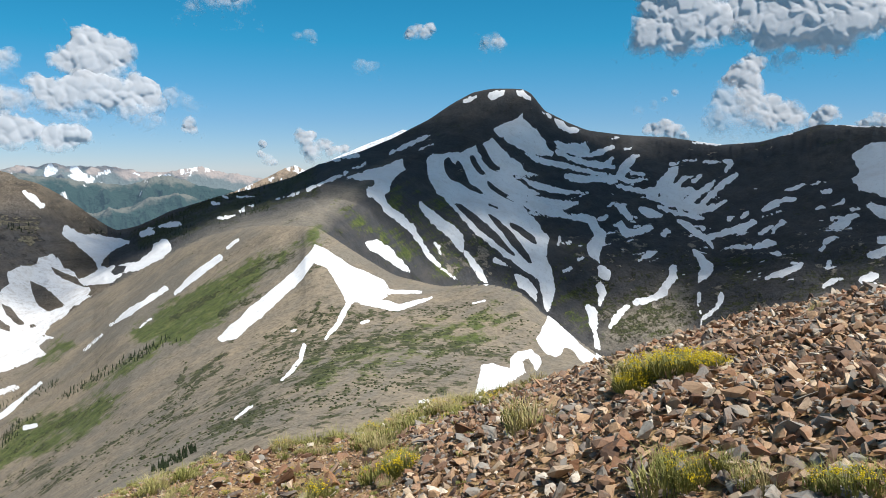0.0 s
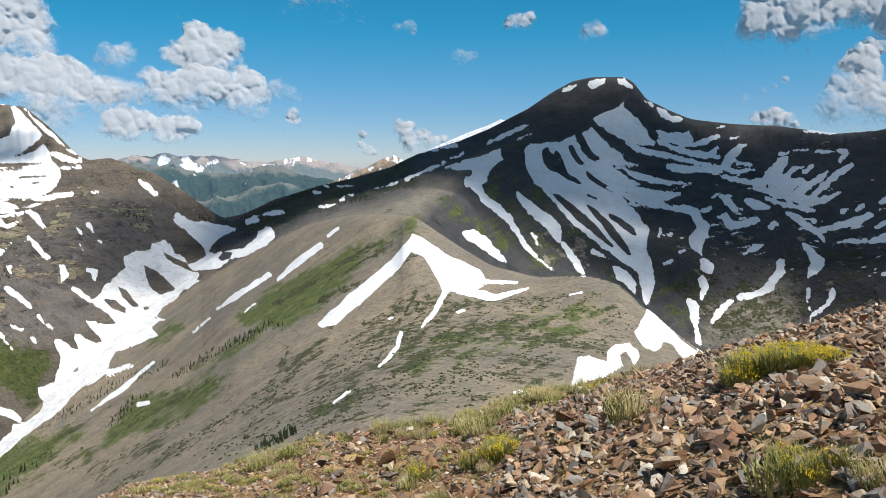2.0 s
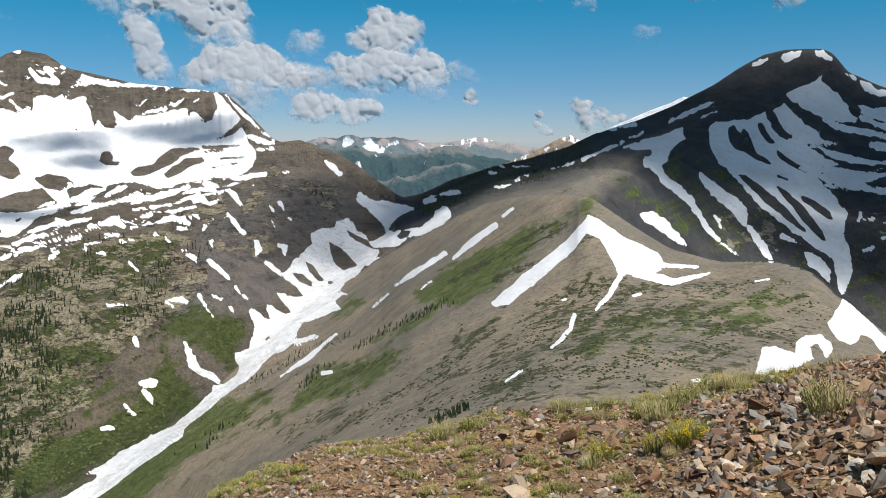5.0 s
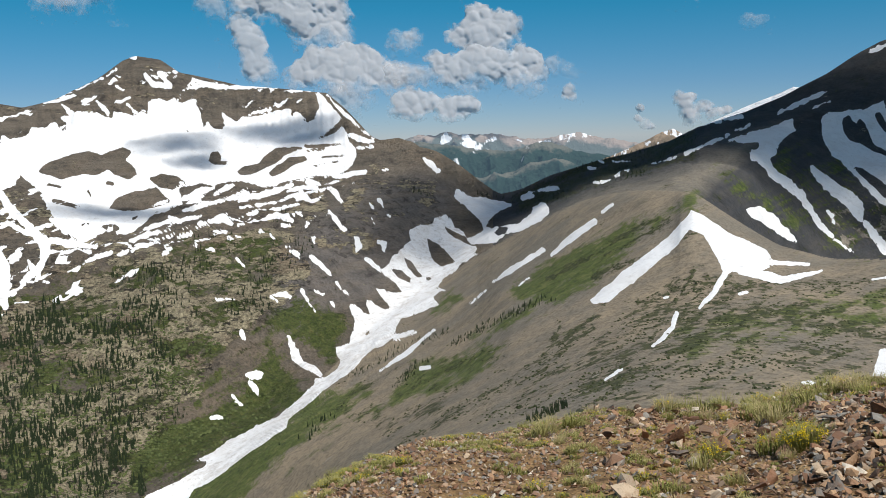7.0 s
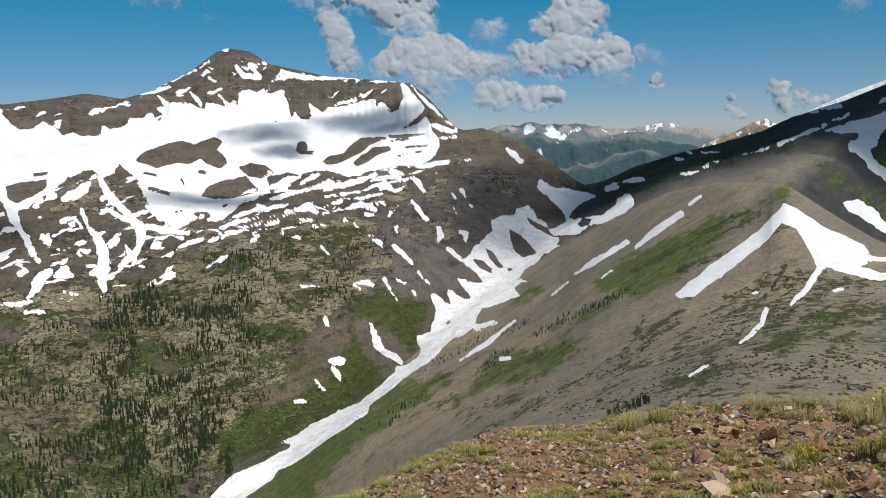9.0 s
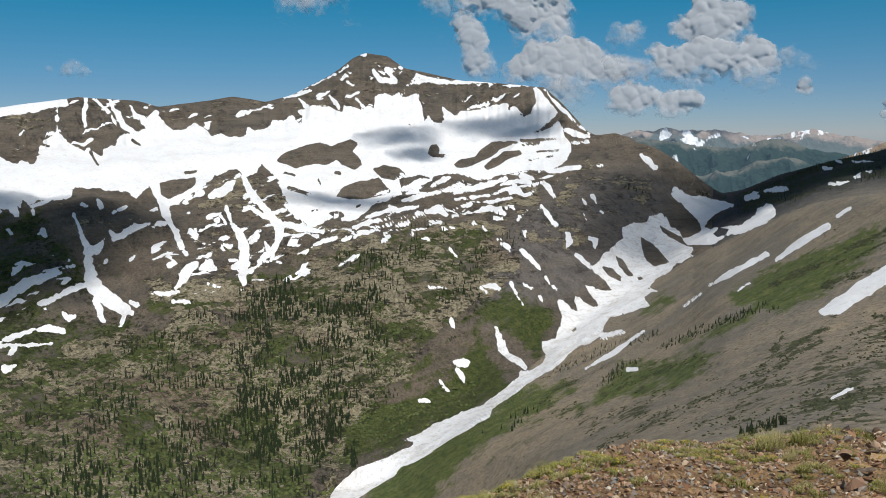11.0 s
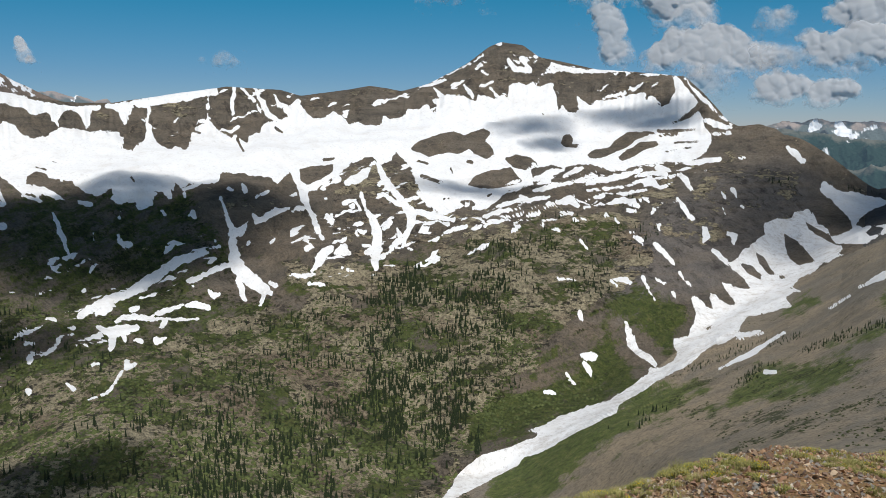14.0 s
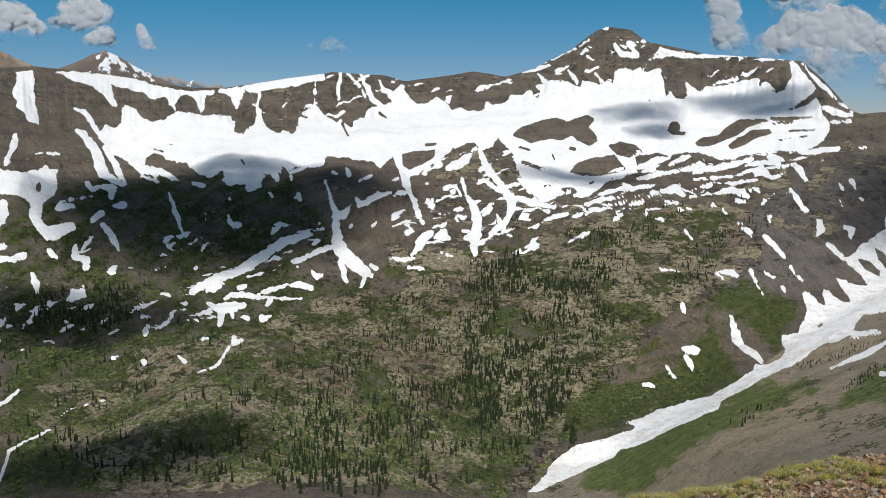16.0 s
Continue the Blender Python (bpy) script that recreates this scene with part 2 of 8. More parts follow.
def relief(x, y, r, fine=True):
    """Rough ground: gullies and humps that grow with distance, none near the eye; the broad forms alone or with the fine ones."""
    az = np.degrees(np.arctan2(-x, y))
    sky_r, crest, wall_r = (np.interp(az, AZ, v) for v in (sr, KR[7], KR[12]))
    far = np.clip((r - 60) / 300, 0, 1)
    keep = np.clip(np.abs(r - sky_r) / 160, 0.12, 1) * np.clip(np.abs(r - crest) / 120, 0.15, 1) * np.clip((r - 200) / 900, 0.35, 1)
    scree = np.clip((46 - az) / 3, 0, 1) * np.clip((crest - r) / 40 + np.clip((az - 7) / 2, 0, 1) * np.clip((23 - az) / 2, 0, 1) * 9, 0, 1)
    n = (12 - 6 * scree) * ridged(x, y, 210, 3, 11)
    if fine:
        n = n + (1 - 0.8 * scree) * (8 * fbm(x, y, 80, 2, 23)) + 1.5 * scree * fbm(x, y, 70, 2, 37)
        # crags on the benches, ribs on the headwalls
        craggy = (np.clip((az - 27) / 6, 0, 1) * np.clip((r - 700) / 150, 0, 1) * np.clip((1750 - r) / 200, 0, 1)
                  + 0.7 * np.clip((5 - az) / 6, 0, 1) * np.clip((r - 1150) / 150, 0, 1) * np.clip((1900 - r) / 300, 0, 1))
        n = n + craggy * (9 * fbm(x, y, 95, 2, 61) + 2.5 * fbm(x, y, 52, 1, 67))
        # ledges that run across the benches, and broken ground between them
        across = np.radians(az) * 1100
        n = n + craggy * (5.0 * ridged(across * 0.32 + 0.4 * r, r, 44, 2, 131) + 2.2 * ridged(x, y, 21, 2, 137))
        wall = np.clip((r - wall_r + 60) / 120, 0, 1) * np.clip((sky_r - r) / 60, 0, 1)
        n = n + wall * (11 * ridged(az * 1.6, r * 0.004, 1.0, 2, 83) + 4 * ridged(az * 2.7, r * 0.012, 1.0, 1, 89))
    n = n * far * keep
    return n + 0.10 * fbm(x, y, 1.6, 4, 5) * np.clip(r / 3, 0, 1) if fine else n


# sample finely, then keep rows where they are seen
fine = np.concatenate([np.geomspace(0.5, 60, 240), np.geomspace(60, 4950, 1100)[1:]])
FR = np.repeat(fine[:, None], COLS, 1)
sa, ca = -np.sin(np.radians(AZ))[None], np.cos(np.radians(AZ))[None]
FZ = profile(FR)
FE = np.degrees(np.arctan2(FZ - EYE, FR))
top = np.maximum.accumulate(FE, axis=0)
seen = np.clip(1 - (top - FE) / 1.0, 0.06, 1)
cost = np.zeros_like(FE)
cost[1:] = np.abs(np.diff(FE, axis=0)) * seen[1:] + 0.25 * np.diff(np.log(FR), axis=0)
run = np.cumsum(cost, axis=0)
run = run / run[-1:]
pad = np.pad(run, ((0, 0), (12, 12)), mode="edge")
run = sum(pad[:, i:i + COLS] for i in range(25)) / 25
GR = np.stack([np.interp(np.linspace(0, 1, ROWS), run[:, c], fine) for c in range(COLS)], 1)
for _ in range(2):
    pad = np.cumsum(np.pad(GR, ((0, 0), (8, 7)), mode="edge"), axis=1)
    GR = np.concatenate([pad[:, 14:15], pad[:, 15:] - pad[:, :-15]], 1)[:, :COLS] / 15
GZ = profile(GR)
GX, GY = GR * sa, GR * ca
BROAD = GZ + relief(GX, GY, GR, False)
GZ = GZ + relief(GX, GY, GR)
GAZ = np.repeat(AZ[None], ROWS, 0)
GEL = np.degrees(np.arctan2(GZ - EYE, GR))
PEL = np.degrees(np.arctan2(BROAD - EYE, GR))


def grid_mesh(name, x, y, z, keep):
    """A mesh of the grid's quads that are kept, each cut the same way."""
    rows, cols = x.shape
    idx = np.arange(rows * cols).reshape(rows, cols)
    quads = np.stack([idx[:-1, :-1], idx[:-1, 1:], idx[1:, 1:], idx[1:, :-1]], -1)[keep]
    quads = np.concatenate([quads[:, [2, 1, 0]], quads[:, [3, 2, 0]]])
    used, flat = np.unique(quads.ravel(), return_inverse=True)
    co = np.stack([x.ravel()[used], y.ravel()[used], z.ravel()[used]], -1).astype(np.float32)
    me = bpy.data.meshes.new(name)
    me.vertices.add(len(co))
    me.vertices.foreach_set("co", co.ravel())
    me.loops.add(len(flat))
    me.loops.foreach_set("vertex_index", flat.astype(np.int32))
    me.polygons.add(len(quads))
    me.polygons.foreach_set("loop_start", np.arange(0, len(flat), 3, dtype=np.int32))
    me.polygons.foreach_set("use_smooth", np.ones(len(quads), dtype=bool))
    me.update(calc_edges=True)
    return me, used


# ---- fields over the land: bearing and elevation of every point of the grid, a little warped so that edges are ragged ----
TOP = np.maximum.accumulate(GEL, axis=0)
gap = np.cumsum(np.pad(TOP - GEL, ((0, 0), (16, 15)), mode="edge"), axis=1)
HID = np.concatenate([gap[:, 30:31], gap[:, 31:] - gap[:, :-31]], 1)[:, :GEL.shape[1]] / 31 > 0.3
HID |= GR < 60
WA = GAZ + 0.22 * fbm(GAZ, GEL, 0.9, 4, 41, 0.65) + 0.13 * fbm(GAZ, GEL, 0.26, 3, 43, 0.7)
WE = PEL + 0.15 * fbm(GAZ, GEL, 0.7, 4, 47, 0.65) + 0.09 * fbm(GAZ, GEL, 0.26, 3, 53, 0.7)


def strip_field(points, a, e):
    """How far inside a strip of changing width each place lies, in degrees."""
    best = np.full(a.shape, -9.0)
    if len(points) == 1:
        points = points + points
    for (a0, e0, w0), (a1, e1, w1) in zip(points, points[1:]):
        dx, dy = a1 - a0, e1 - e0
        u = np.clip(((a - a0) * dx + (e - e0) * dy) / max(dx * dx + dy * dy, 1e-9), 0, 1)
        best = np.maximum(best, 0.44 * (w0 + u * (w1 - w0)) - np.hypot(a - a0 - u * dx, e - e0 - u * dy))
    return best


def area_field(points, a, e):
    """Signed distance to the edge of an area, positive inside, in degrees."""
    best, inside = np.full(a.shape, 9.0), np.zeros(a.shape, bool)
    for (a0, e0), (a1, e1) in zip(points, points[1:] + points[:1]):
        dx, dy = a1 - a0, e1 - e0
        u = np.clip(((a - a0) * dx + (e - e0) * dy) / max(dx * dx + dy * dy, 1e-9), 0, 1)
        best = np.minimum(best, np.hypot(a - a0 - u * dx, e - e0 - u * dy))
        if abs(dy) > 1e-9:
            inside ^= ((e0 > e) != (e1 > e)) & (a < a0 + (e - e0) * dx / dy)
    return np.where(inside, best, -best)


def window(points, margin=0.6):
    p = np.array([q[:2] for q in points])
    c0, c1 = np.searchsorted(AZ, [p[:, 0].min() - margin, p[:, 0].max() + margin])
    c0, c1 = max(c0 - 1, 0), min(c1 + 1, COLS)
    e = GEL[:, c0:c1]
    rows = np.where(((e > p[:, 1].min() - margin) & (e < p[:, 1].max() + margin) & ~HID[:, c0:c1]).any(1))[0]
    if len(rows) == 0 or c1 - c0 < 2:
        return None
    return slice(max(rows[0] - 1, 0), min(rows[-1] + 2, ROWS)), slice(c0, c1)


def area_mask(points, soft=0.5):
    """1 inside an area, 0 outside, with a soft edge of so many degrees."""
    out = np.zeros(GEL.shape)
    w = window(points, 0.5 + soft)
    if w:
        out[w] = np.clip(0.5 + area_field(points, WA[w], WE[w]) / soft, 0, 1)
    return out


# ---- materials ----
class Nodes:
    """A small helper to write node trees."""

    def __init__(self, name):
        self.mat = bpy.data.materials.new(name)
        self.mat.use_nodes = True
        self.t = self.mat.node_tree
        self.bsdf = self.t.nodes["Principled BSDF"]
        self.bsdf.inputs["Specular IOR Level"].default_value = 0.25

    def put(self, socket, value):
        if hasattr(value, "links"):
            self.t.links.new(value, socket)
        elif isinstance(value, tuple) and len(value) == 3 and socket.type == "RGBA":
            socket.default_value = (*value, 1)
        else:
            socket.default_value = value

    def place(self):
        return self.t.nodes.new("ShaderNodeNewGeometry").outputs["Position"]

    def own(self):
        return self.t.nodes.new("ShaderNodeTexCoord").outputs["Object"]

    def attr(self, name):
        n = self.t.nodes.new("ShaderNodeAttribute")
        n.attribute_name = name
        return n.outputs["Fac"]

    def noise(self, where, size, detail=5.0, rough=0.6, stretch=None):
        if stretch:
            m = self.t.nodes.new("ShaderNodeMapping")
            m.inputs["Scale"].default_value = stretch
            self.put(m.inputs["Vector"], where)
            where = m.outputs[0]
        n = self.t.nodes.new("ShaderNodeTexNoise")
        self.put(n.inputs["Vector"], where)
        n.inputs["Scale"].default_value, n.inputs["Detail"].default_value, n.inputs["Roughness"].default_value = 1 / size, detail, rough
        return n.outputs["Fac"]

    def cells(self, where, size):
        n = self.t.nodes.new("ShaderNodeTexVoronoi")
        self.put(n.inputs["Vector"], where)
        n.inputs["Scale"].default_value = 1 / size
        return n.outputs["Distance"]

    def step(self, value, low, high, out0=0.0, out1=1.0):
        n = self.t.nodes.new("ShaderNodeMapRange")
        self.put(n.inputs[0], value)
        for i, v in enumerate((low, high, out0, out1)):
            n.inputs[i + 1].default_value = v
        return n.outputs[0]

    def math(self, op, a, b=0.0):
        n = self.t.nodes.new("ShaderNodeMath")
        n.operation = op
        self.put(n.inputs[0], a), self.put(n.inputs[1], b)
        return n.outputs[0]

    def mix(self, fac, a, b):
        n = self.t.nodes.new("ShaderNodeMix")
        n.data_type = "RGBA"
        self.put(n.inputs["Factor"], fac)
        self.put(n.inputs[6], a), self.put(n.inputs[7], b)
        return n.outputs[2]

    def ramp(self, value, *stops):
        n = self.t.nodes.new("ShaderNodeValToRGB")
        self.put(n.inputs[0], value)
        while len(n.color_ramp.elements) < len(stops):
            n.color_ramp.elements.new(0.5)
        for el, (at, col) in zip(n.color_ramp.elements, stops):
            el.position, el.color = at, (*col, 1)
        return n.outputs[0]

    def bump(self, height, distance, strength=1.0):
        n = self.t.nodes.new("ShaderNodeBump")
        n.inputs["Strength"].default_value, n.inputs["Distance"].default_value = strength, distance
        self.put(n.inputs["Height"], height)
        self.put(self.bsdf.inputs["Normal"], n.outputs[0])

    def done(self, color, rough=0.9):
        self.put(self.bsdf.inputs["Base Color"], color)
        self.put(self.bsdf.inputs["Roughness"], rough)
        return self.mat


def land_material(name, scree, tan, dark, bump, pale=None, slabs=False):
    """Scree and rock with grass and low shrubs where the land carries them. pale: other scree that shows on part of it."""
    n = Nodes(name)
    p = n.place()
    if pale:
        share = n.attr("pale")
        scree, tan, dark = (n.mix(share, c, q) for c, q in zip((scree, tan, dark), pale))
    big, mid, small = n.noise(p, 160, 4), n.noise(p, 26, 6, 0.65), n.noise(p, 4.5, 4, 0.7)
    rill = n.attr("rill")
    streak = n.math("ADD", n.math("MULTIPLY", n.noise(p, 30, 5, 0.6, (1.0, 1.0, 0.25)), 0.5), n.math("MULTIPLY", n.noise(p, 7, 6, 0.7, (1.0, 1.0, 0.2)), 0.5))
    col = n.mix(n.step(n.math("ADD", big, n.math("MULTIPLY", rill, 0.25)), 0.38, 0.62), scree, tan)
    col = n.mix(n.math("MULTIPLY", n.step(mid, 0.45, 0.72), 0.75), col, dark)
    col = n.mix(n.math("MULTIPLY", n.step(streak, 0.47, 0.62), 0.6 if pale else 0.28), col, dark)
    if not pale:
        col = n.mix(n.step(n.math("ADD", rill, n.math("MULTIPLY", n.math("SUBTRACT", mid, 0.5), 0.5)), 0.1, 0.42, 0.0, 0.35), col, dark)
    stone = n.ramp(n.noise(p, 12, 8, 0.8), (0.36, (0.026, 0.024, 0.022)), (0.46, (0.150, 0.132, 0.112)), (0.6, (0.37, 0.325, 0.255)))
    stone = n.mix(n.step(n.cells(p, 8), 0.05, 0.35, 0.75, 0.0), stone, (0.035, 0.033, 0.03))
    green = n.ramp(n.noise(p, 9, 7, 0.75), (0.32, (0.032, 0.054, 0.012)), (0.5, (0.088, 0.120, 0.027)), (0.7, (0.19, 0.188, 0.064)))
    edge = n.math("ADD", n.math("MULTIPLY", n.math("SUBTRACT", mid, 0.5), 1.3), n.math("ADD", n.math("MULTIPLY", n.math("SUBTRACT", small, 0.5), 1.1), n.math("MULTIPLY", rill, 0.45)))
    grown = n.step(n.math("ADD", n.attr("grass"), edge), 0.33, 0.6)
    col = n.mix(n.math("MULTIPLY", grown, 0.93), col, green)
    clump = n.math("ADD", n.math("MULTIPLY", n.math("SUBTRACT", n.noise(p, 6.5, 5, 0.66), 0.5), 3.6), n.math("ADD", n.math("MULTIPLY", rill, 0.55), n.math("MULTIPLY", n.math("SUBTRACT", n.noise(p, 60, 3, 0.5), 0.5), 1.8)))
    shrub = n.step(n.math("ADD", n.attr("shrub"), clump), 0.70, 0.95)
    col = n.mix(n.math("MULTIPLY", shrub, 0.92), col, n.mix(n.step(small, 0.35, 0.65), (0.026, 0.036, 0.014), (0.10, 0.105, 0.045)))
    if slabs:
        ledge = n.math("ADD", n.math("MULTIPLY", n.noise(p, 46, 7, 0.62, (0.55, 0.55, 2.1)), 0.6), n.math("MULTIPLY", n.noise(p, 10, 5, 0.72, (0.7, 0.7, 1.6)), 0.4))
        crag = n.math("ADD", n.attr("rock"), n.math("MULTIPLY", n.math("SUBTRACT", ledge, 0.5), 3.6))
        warm = n.ramp(n.noise(p, 6, 8, 0.8), (0.32, (0.04, 0.035, 0.026)), (0.42, (0.26, 0.222, 0.146)), (0.54, (0.52, 0.45, 0.30)))
        stone = n.mix(n.step(n.noise(p, 120, 4), 0.5, 0.62), warm, n.mix(0.45, warm, (0.20, 0.125, 0.095)))
        crack = n.step(n.noise(p, 12, 6, 0.72, (0.6, 0.6, 2.4)), 0.41, 0.455, 0.9, 0.0)
        stone = n.mix(crack, stone, (0.024, 0.023, 0.02))
        rift = n.math("MULTIPLY", n.step(n.noise(p, 16, 7, 0.72, (1, 1, 0.18)), 0.40, 0.48, 0.7, 0.0), n.step(n.attr("rock"), 0.15, 0.3))
        rift = n.math("MULTIPLY", rift, n.step(n.attr("grass"), 0.2, 0.4, 1.0, 0.0))
        col = n.mix(rift, col, (0.038, 0.034, 0.031))
        # bands of cliff, with thin lighter beds
        beds = n.noise(p, 30, 6, 0.7, (0.12, 0.12, 1.6))
        bare = n.step(n.attr("grass"), 0.1, 0.35, 1.0, 0.0)
        col = n.mix(n.math("MULTIPLY", n.step(beds, 0.5, 0.6), n.math("MULTIPLY", bare, 0.45)), col, (0.30, 0.25, 0.195))
        col = n.mix(n.math("MULTIPLY", n.step(beds, 0.36, 0.44, 1.0, 0.0), n.math("MULTIPLY", bare, 0.4)), col, (0.07, 0.06, 0.054))
    else:
        crag = n.math("ADD", n.attr("rock"), n.math("MULTIPLY", n.math("SUBTRACT", n.noise(p, 24, 7, 0.68), 0.5), 2.2))
    open_rock = n.step(crag, 0.57, 0.63)
    col = n.mix(open_rock, col, stone)
    col = n.mix(n.step(n.noise(p, 3.2, 4, 0.75), 0.38, 0.54, 0.42, 0.0), col, (0.03, 0.028, 0.025))
    n.bump(n.math("ADD", n.math("ADD", n.math("MULTIPLY", mid, 2.0), small), n.math("ADD", n.math("ADD", n.math("MULTIPLY", open_rock, 0.6), n.math("MULTIPLY", shrub, 0.5)), n.math("MULTIPLY", streak, 2.5 if slabs else 0.8))), bump, 0.95)
    return n.done(col, 0.95)


def snow_material(name, dirt=1.0):
    n = Nodes(name)
    p = n.place()
    col = n.mix(n.step(n.noise(p, 45, 6, 0.7), 0.48, 0.8), (0.89, 0.893, 0.895), (0.77, 0.745, 0.71))
    col = n.mix(n.math("MULTIPLY", n.step(n.noise(p, 9, 6, 0.75, (1, 1, 0.25)), 0.54, 0.75), 0.4 * dirt), col, (0.42, 0.39, 0.36))
    col = n.mix(n.math("MULTIPLY", n.step(n.noise(p, 5, 5, 0.7, (1, 1, 0.08)), 0.56, 0.72), 0.45 * dirt), col, (0.45, 0.43, 0.41))
    if dirt > 1:
        col = n.mix(n.math("MULTIPLY", n.step(n.noise(p, 16, 7, 0.75), 0.5, 0.64), 0.55), col, (0.50, 0.45, 0.40))
    n.bump(n.noise(p, 14, 5, 0.62), 2.0 * dirt, 0.5)
    return n.done(col, 0.7)


def foreground_material():
    n = Nodes("stony_soil")
    p = n.place()
    col = n.ramp(n.noise(p, 0.35, 6, 0.7), (0.3, (0.07, 0.044, 0.025)), (0.5, (0.29, 0.175, 0.08)), (0.7, (0.50, 0.35, 0.17)))
    col = n.mix(n.step(n.cells(p, 0.035), 0.1, 0.5, 0.55, 0.0), col, (0.025, 0.017, 0.013))
    n.bump(n.cells(p, 0.03), 0.02, 0.8)
    return n.done(col, 0.95)


def stone_material():
    n = Nodes("broken_stone")
    t = n.t.nodes
    pick = n.math("FRACT", n.math("ADD", t.new("ShaderNodeObjectInfo").outputs["Random"], t.new("ShaderNodeNewGeometry").outputs["Random Per Island"]))
    p = n.place()
    col = n.ramp(pick, (0.0, (0.05, 0.042, 0.038)), (0.14, (0.29, 0.155, 0.09)), (0.30, (0.52, 0.34, 0.20)), (0.44, (0.12, 0.085, 0.066)),
                 (0.56, (0.62, 0.48, 0.33)), (0.66, (0.34, 0.20, 0.125)), (0.76, (0.25, 0.165, 0.115)), (0.84, (0.24, 0.225, 0.20)), (0.89, (0.36, 0.33, 0.28)), (0.93, (0.14, 0.12, 0.105)), (0.97, (0.70, 0.62, 0.50)))
    col = n.mix(n.math("MULTIPLY", n.step(n.noise(p, 0.06, 5, 0.7), 0.5, 0.7), 0.6), col, (0.252, 0.118, 0.050))
    col = n.mix(n.math("MULTIPLY", n.step(n.noise(p, 0.02, 4, 0.7), 0.55, 0.75), 0.5), col, (0.042, 0.034, 0.029))
    col = n.mix(n.math("MULTIPLY", n.step(n.noise(p, 0.11, 3, 0.6), 0.62, 0.7), 0.6), col, (0.353, 0.353, 0.302))
    n.bump(n.noise(p, 0.03, 5, 0.7), 0.012, 0.7)
    return n.done(col, 0.8)


def leaf_material(name, low, high, size):
    n = Nodes(name)
    t = n.t.nodes
    pick = n.math("FRACT", n.math("ADD", t.new("ShaderNodeObjectInfo").outputs["Random"], t.new("ShaderNodeNewGeometry").outputs["Random Per Island"]))
    col = n.mix(n.math("MULTIPLY", n.math("ADD", pick, n.noise(n.place(), size, 3)), 0.5), low, high)
    return n.done(col, 0.75)


def cloud_material(name, wispy):
    """White cloud: lit and shone through, open where it is thin."""
    n = Nodes(name)
    t = n.t
    t.nodes.remove(n.bsdf)
    out = t.nodes["Material Output"]
    d, tr, mix, clear, cover = (t.nodes.new("ShaderNode" + k) for k in ("BsdfDiffuse", "BsdfTranslucent", "MixShader", "BsdfTransparent", "MixShader"))
    white = (0.84, 0.85, 0.87, 1) if wispy else (0.93, 0.93, 0.93, 1)
    d.inputs[0].default_value, tr.inputs[0].default_value = white, white
    mix.inputs[0].default_value = 0.5 if wispy else 0.1
    t.links.new(d.outputs[0], mix.inputs[1]), t.links.new(tr.outputs[0], mix.inputs[2])
    a = n.attr("body")
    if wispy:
        # light that wanders inside is imitated by bent normals: shading softer than the shape
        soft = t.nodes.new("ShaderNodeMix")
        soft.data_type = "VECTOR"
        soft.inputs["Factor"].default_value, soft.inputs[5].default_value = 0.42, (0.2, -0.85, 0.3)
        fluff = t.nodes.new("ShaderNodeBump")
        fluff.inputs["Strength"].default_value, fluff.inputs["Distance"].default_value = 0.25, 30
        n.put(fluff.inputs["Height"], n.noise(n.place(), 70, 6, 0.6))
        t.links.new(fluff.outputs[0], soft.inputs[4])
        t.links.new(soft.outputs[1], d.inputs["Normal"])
        fine = n.math("SUBTRACT", n.noise(n.place(), 34, 6, 0.7), 0.5)
        ragged = n.math("ADD", a, n.math("MULTIPLY", fine, 1.1))
        a = n.math("MULTIPLY", n.step(ragged, 0.0, 0.8), n.attr("veil"))
    t.links.new(a, cover.inputs[0])
    t.links.new(clear.outputs[0], cover.inputs[1]), t.links.new(mix.outputs[0], cover.inputs[2])
    t.links.new(cover.outputs[0], out.inputs[0])
    return n.mat


HILL = land_material("hill_scree", (0.230, 0.202, 0.158), (0.338, 0.272, 0.187), (0.176, 0.152, 0.120), 0.8)
# its own dark rock, with some of the cloud shade put into the colour
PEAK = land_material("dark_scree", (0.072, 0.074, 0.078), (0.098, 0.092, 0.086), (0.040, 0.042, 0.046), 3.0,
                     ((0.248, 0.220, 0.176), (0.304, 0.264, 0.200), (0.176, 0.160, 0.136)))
MASSIF = land_material("brown_rock", (0.205, 0.175, 0.138), (0.265, 0.212, 0.155), (0.105, 0.092, 0.076), 6.5, ((0.235, 0.213, 0.194), (0.27, 0.235, 0.205), (0.125, 0.115, 0.107)), True)
SNOW, GULLY_SNOW, SOIL, STONE = snow_material("old_snow"), snow_material("dirty_snow", 1.8), foreground_material(), stone_material()

# ---- what grows and shows on the land ----
SPECKLE = fbm(GAZ, GEL, 1.1, 5, 71, 0.6)
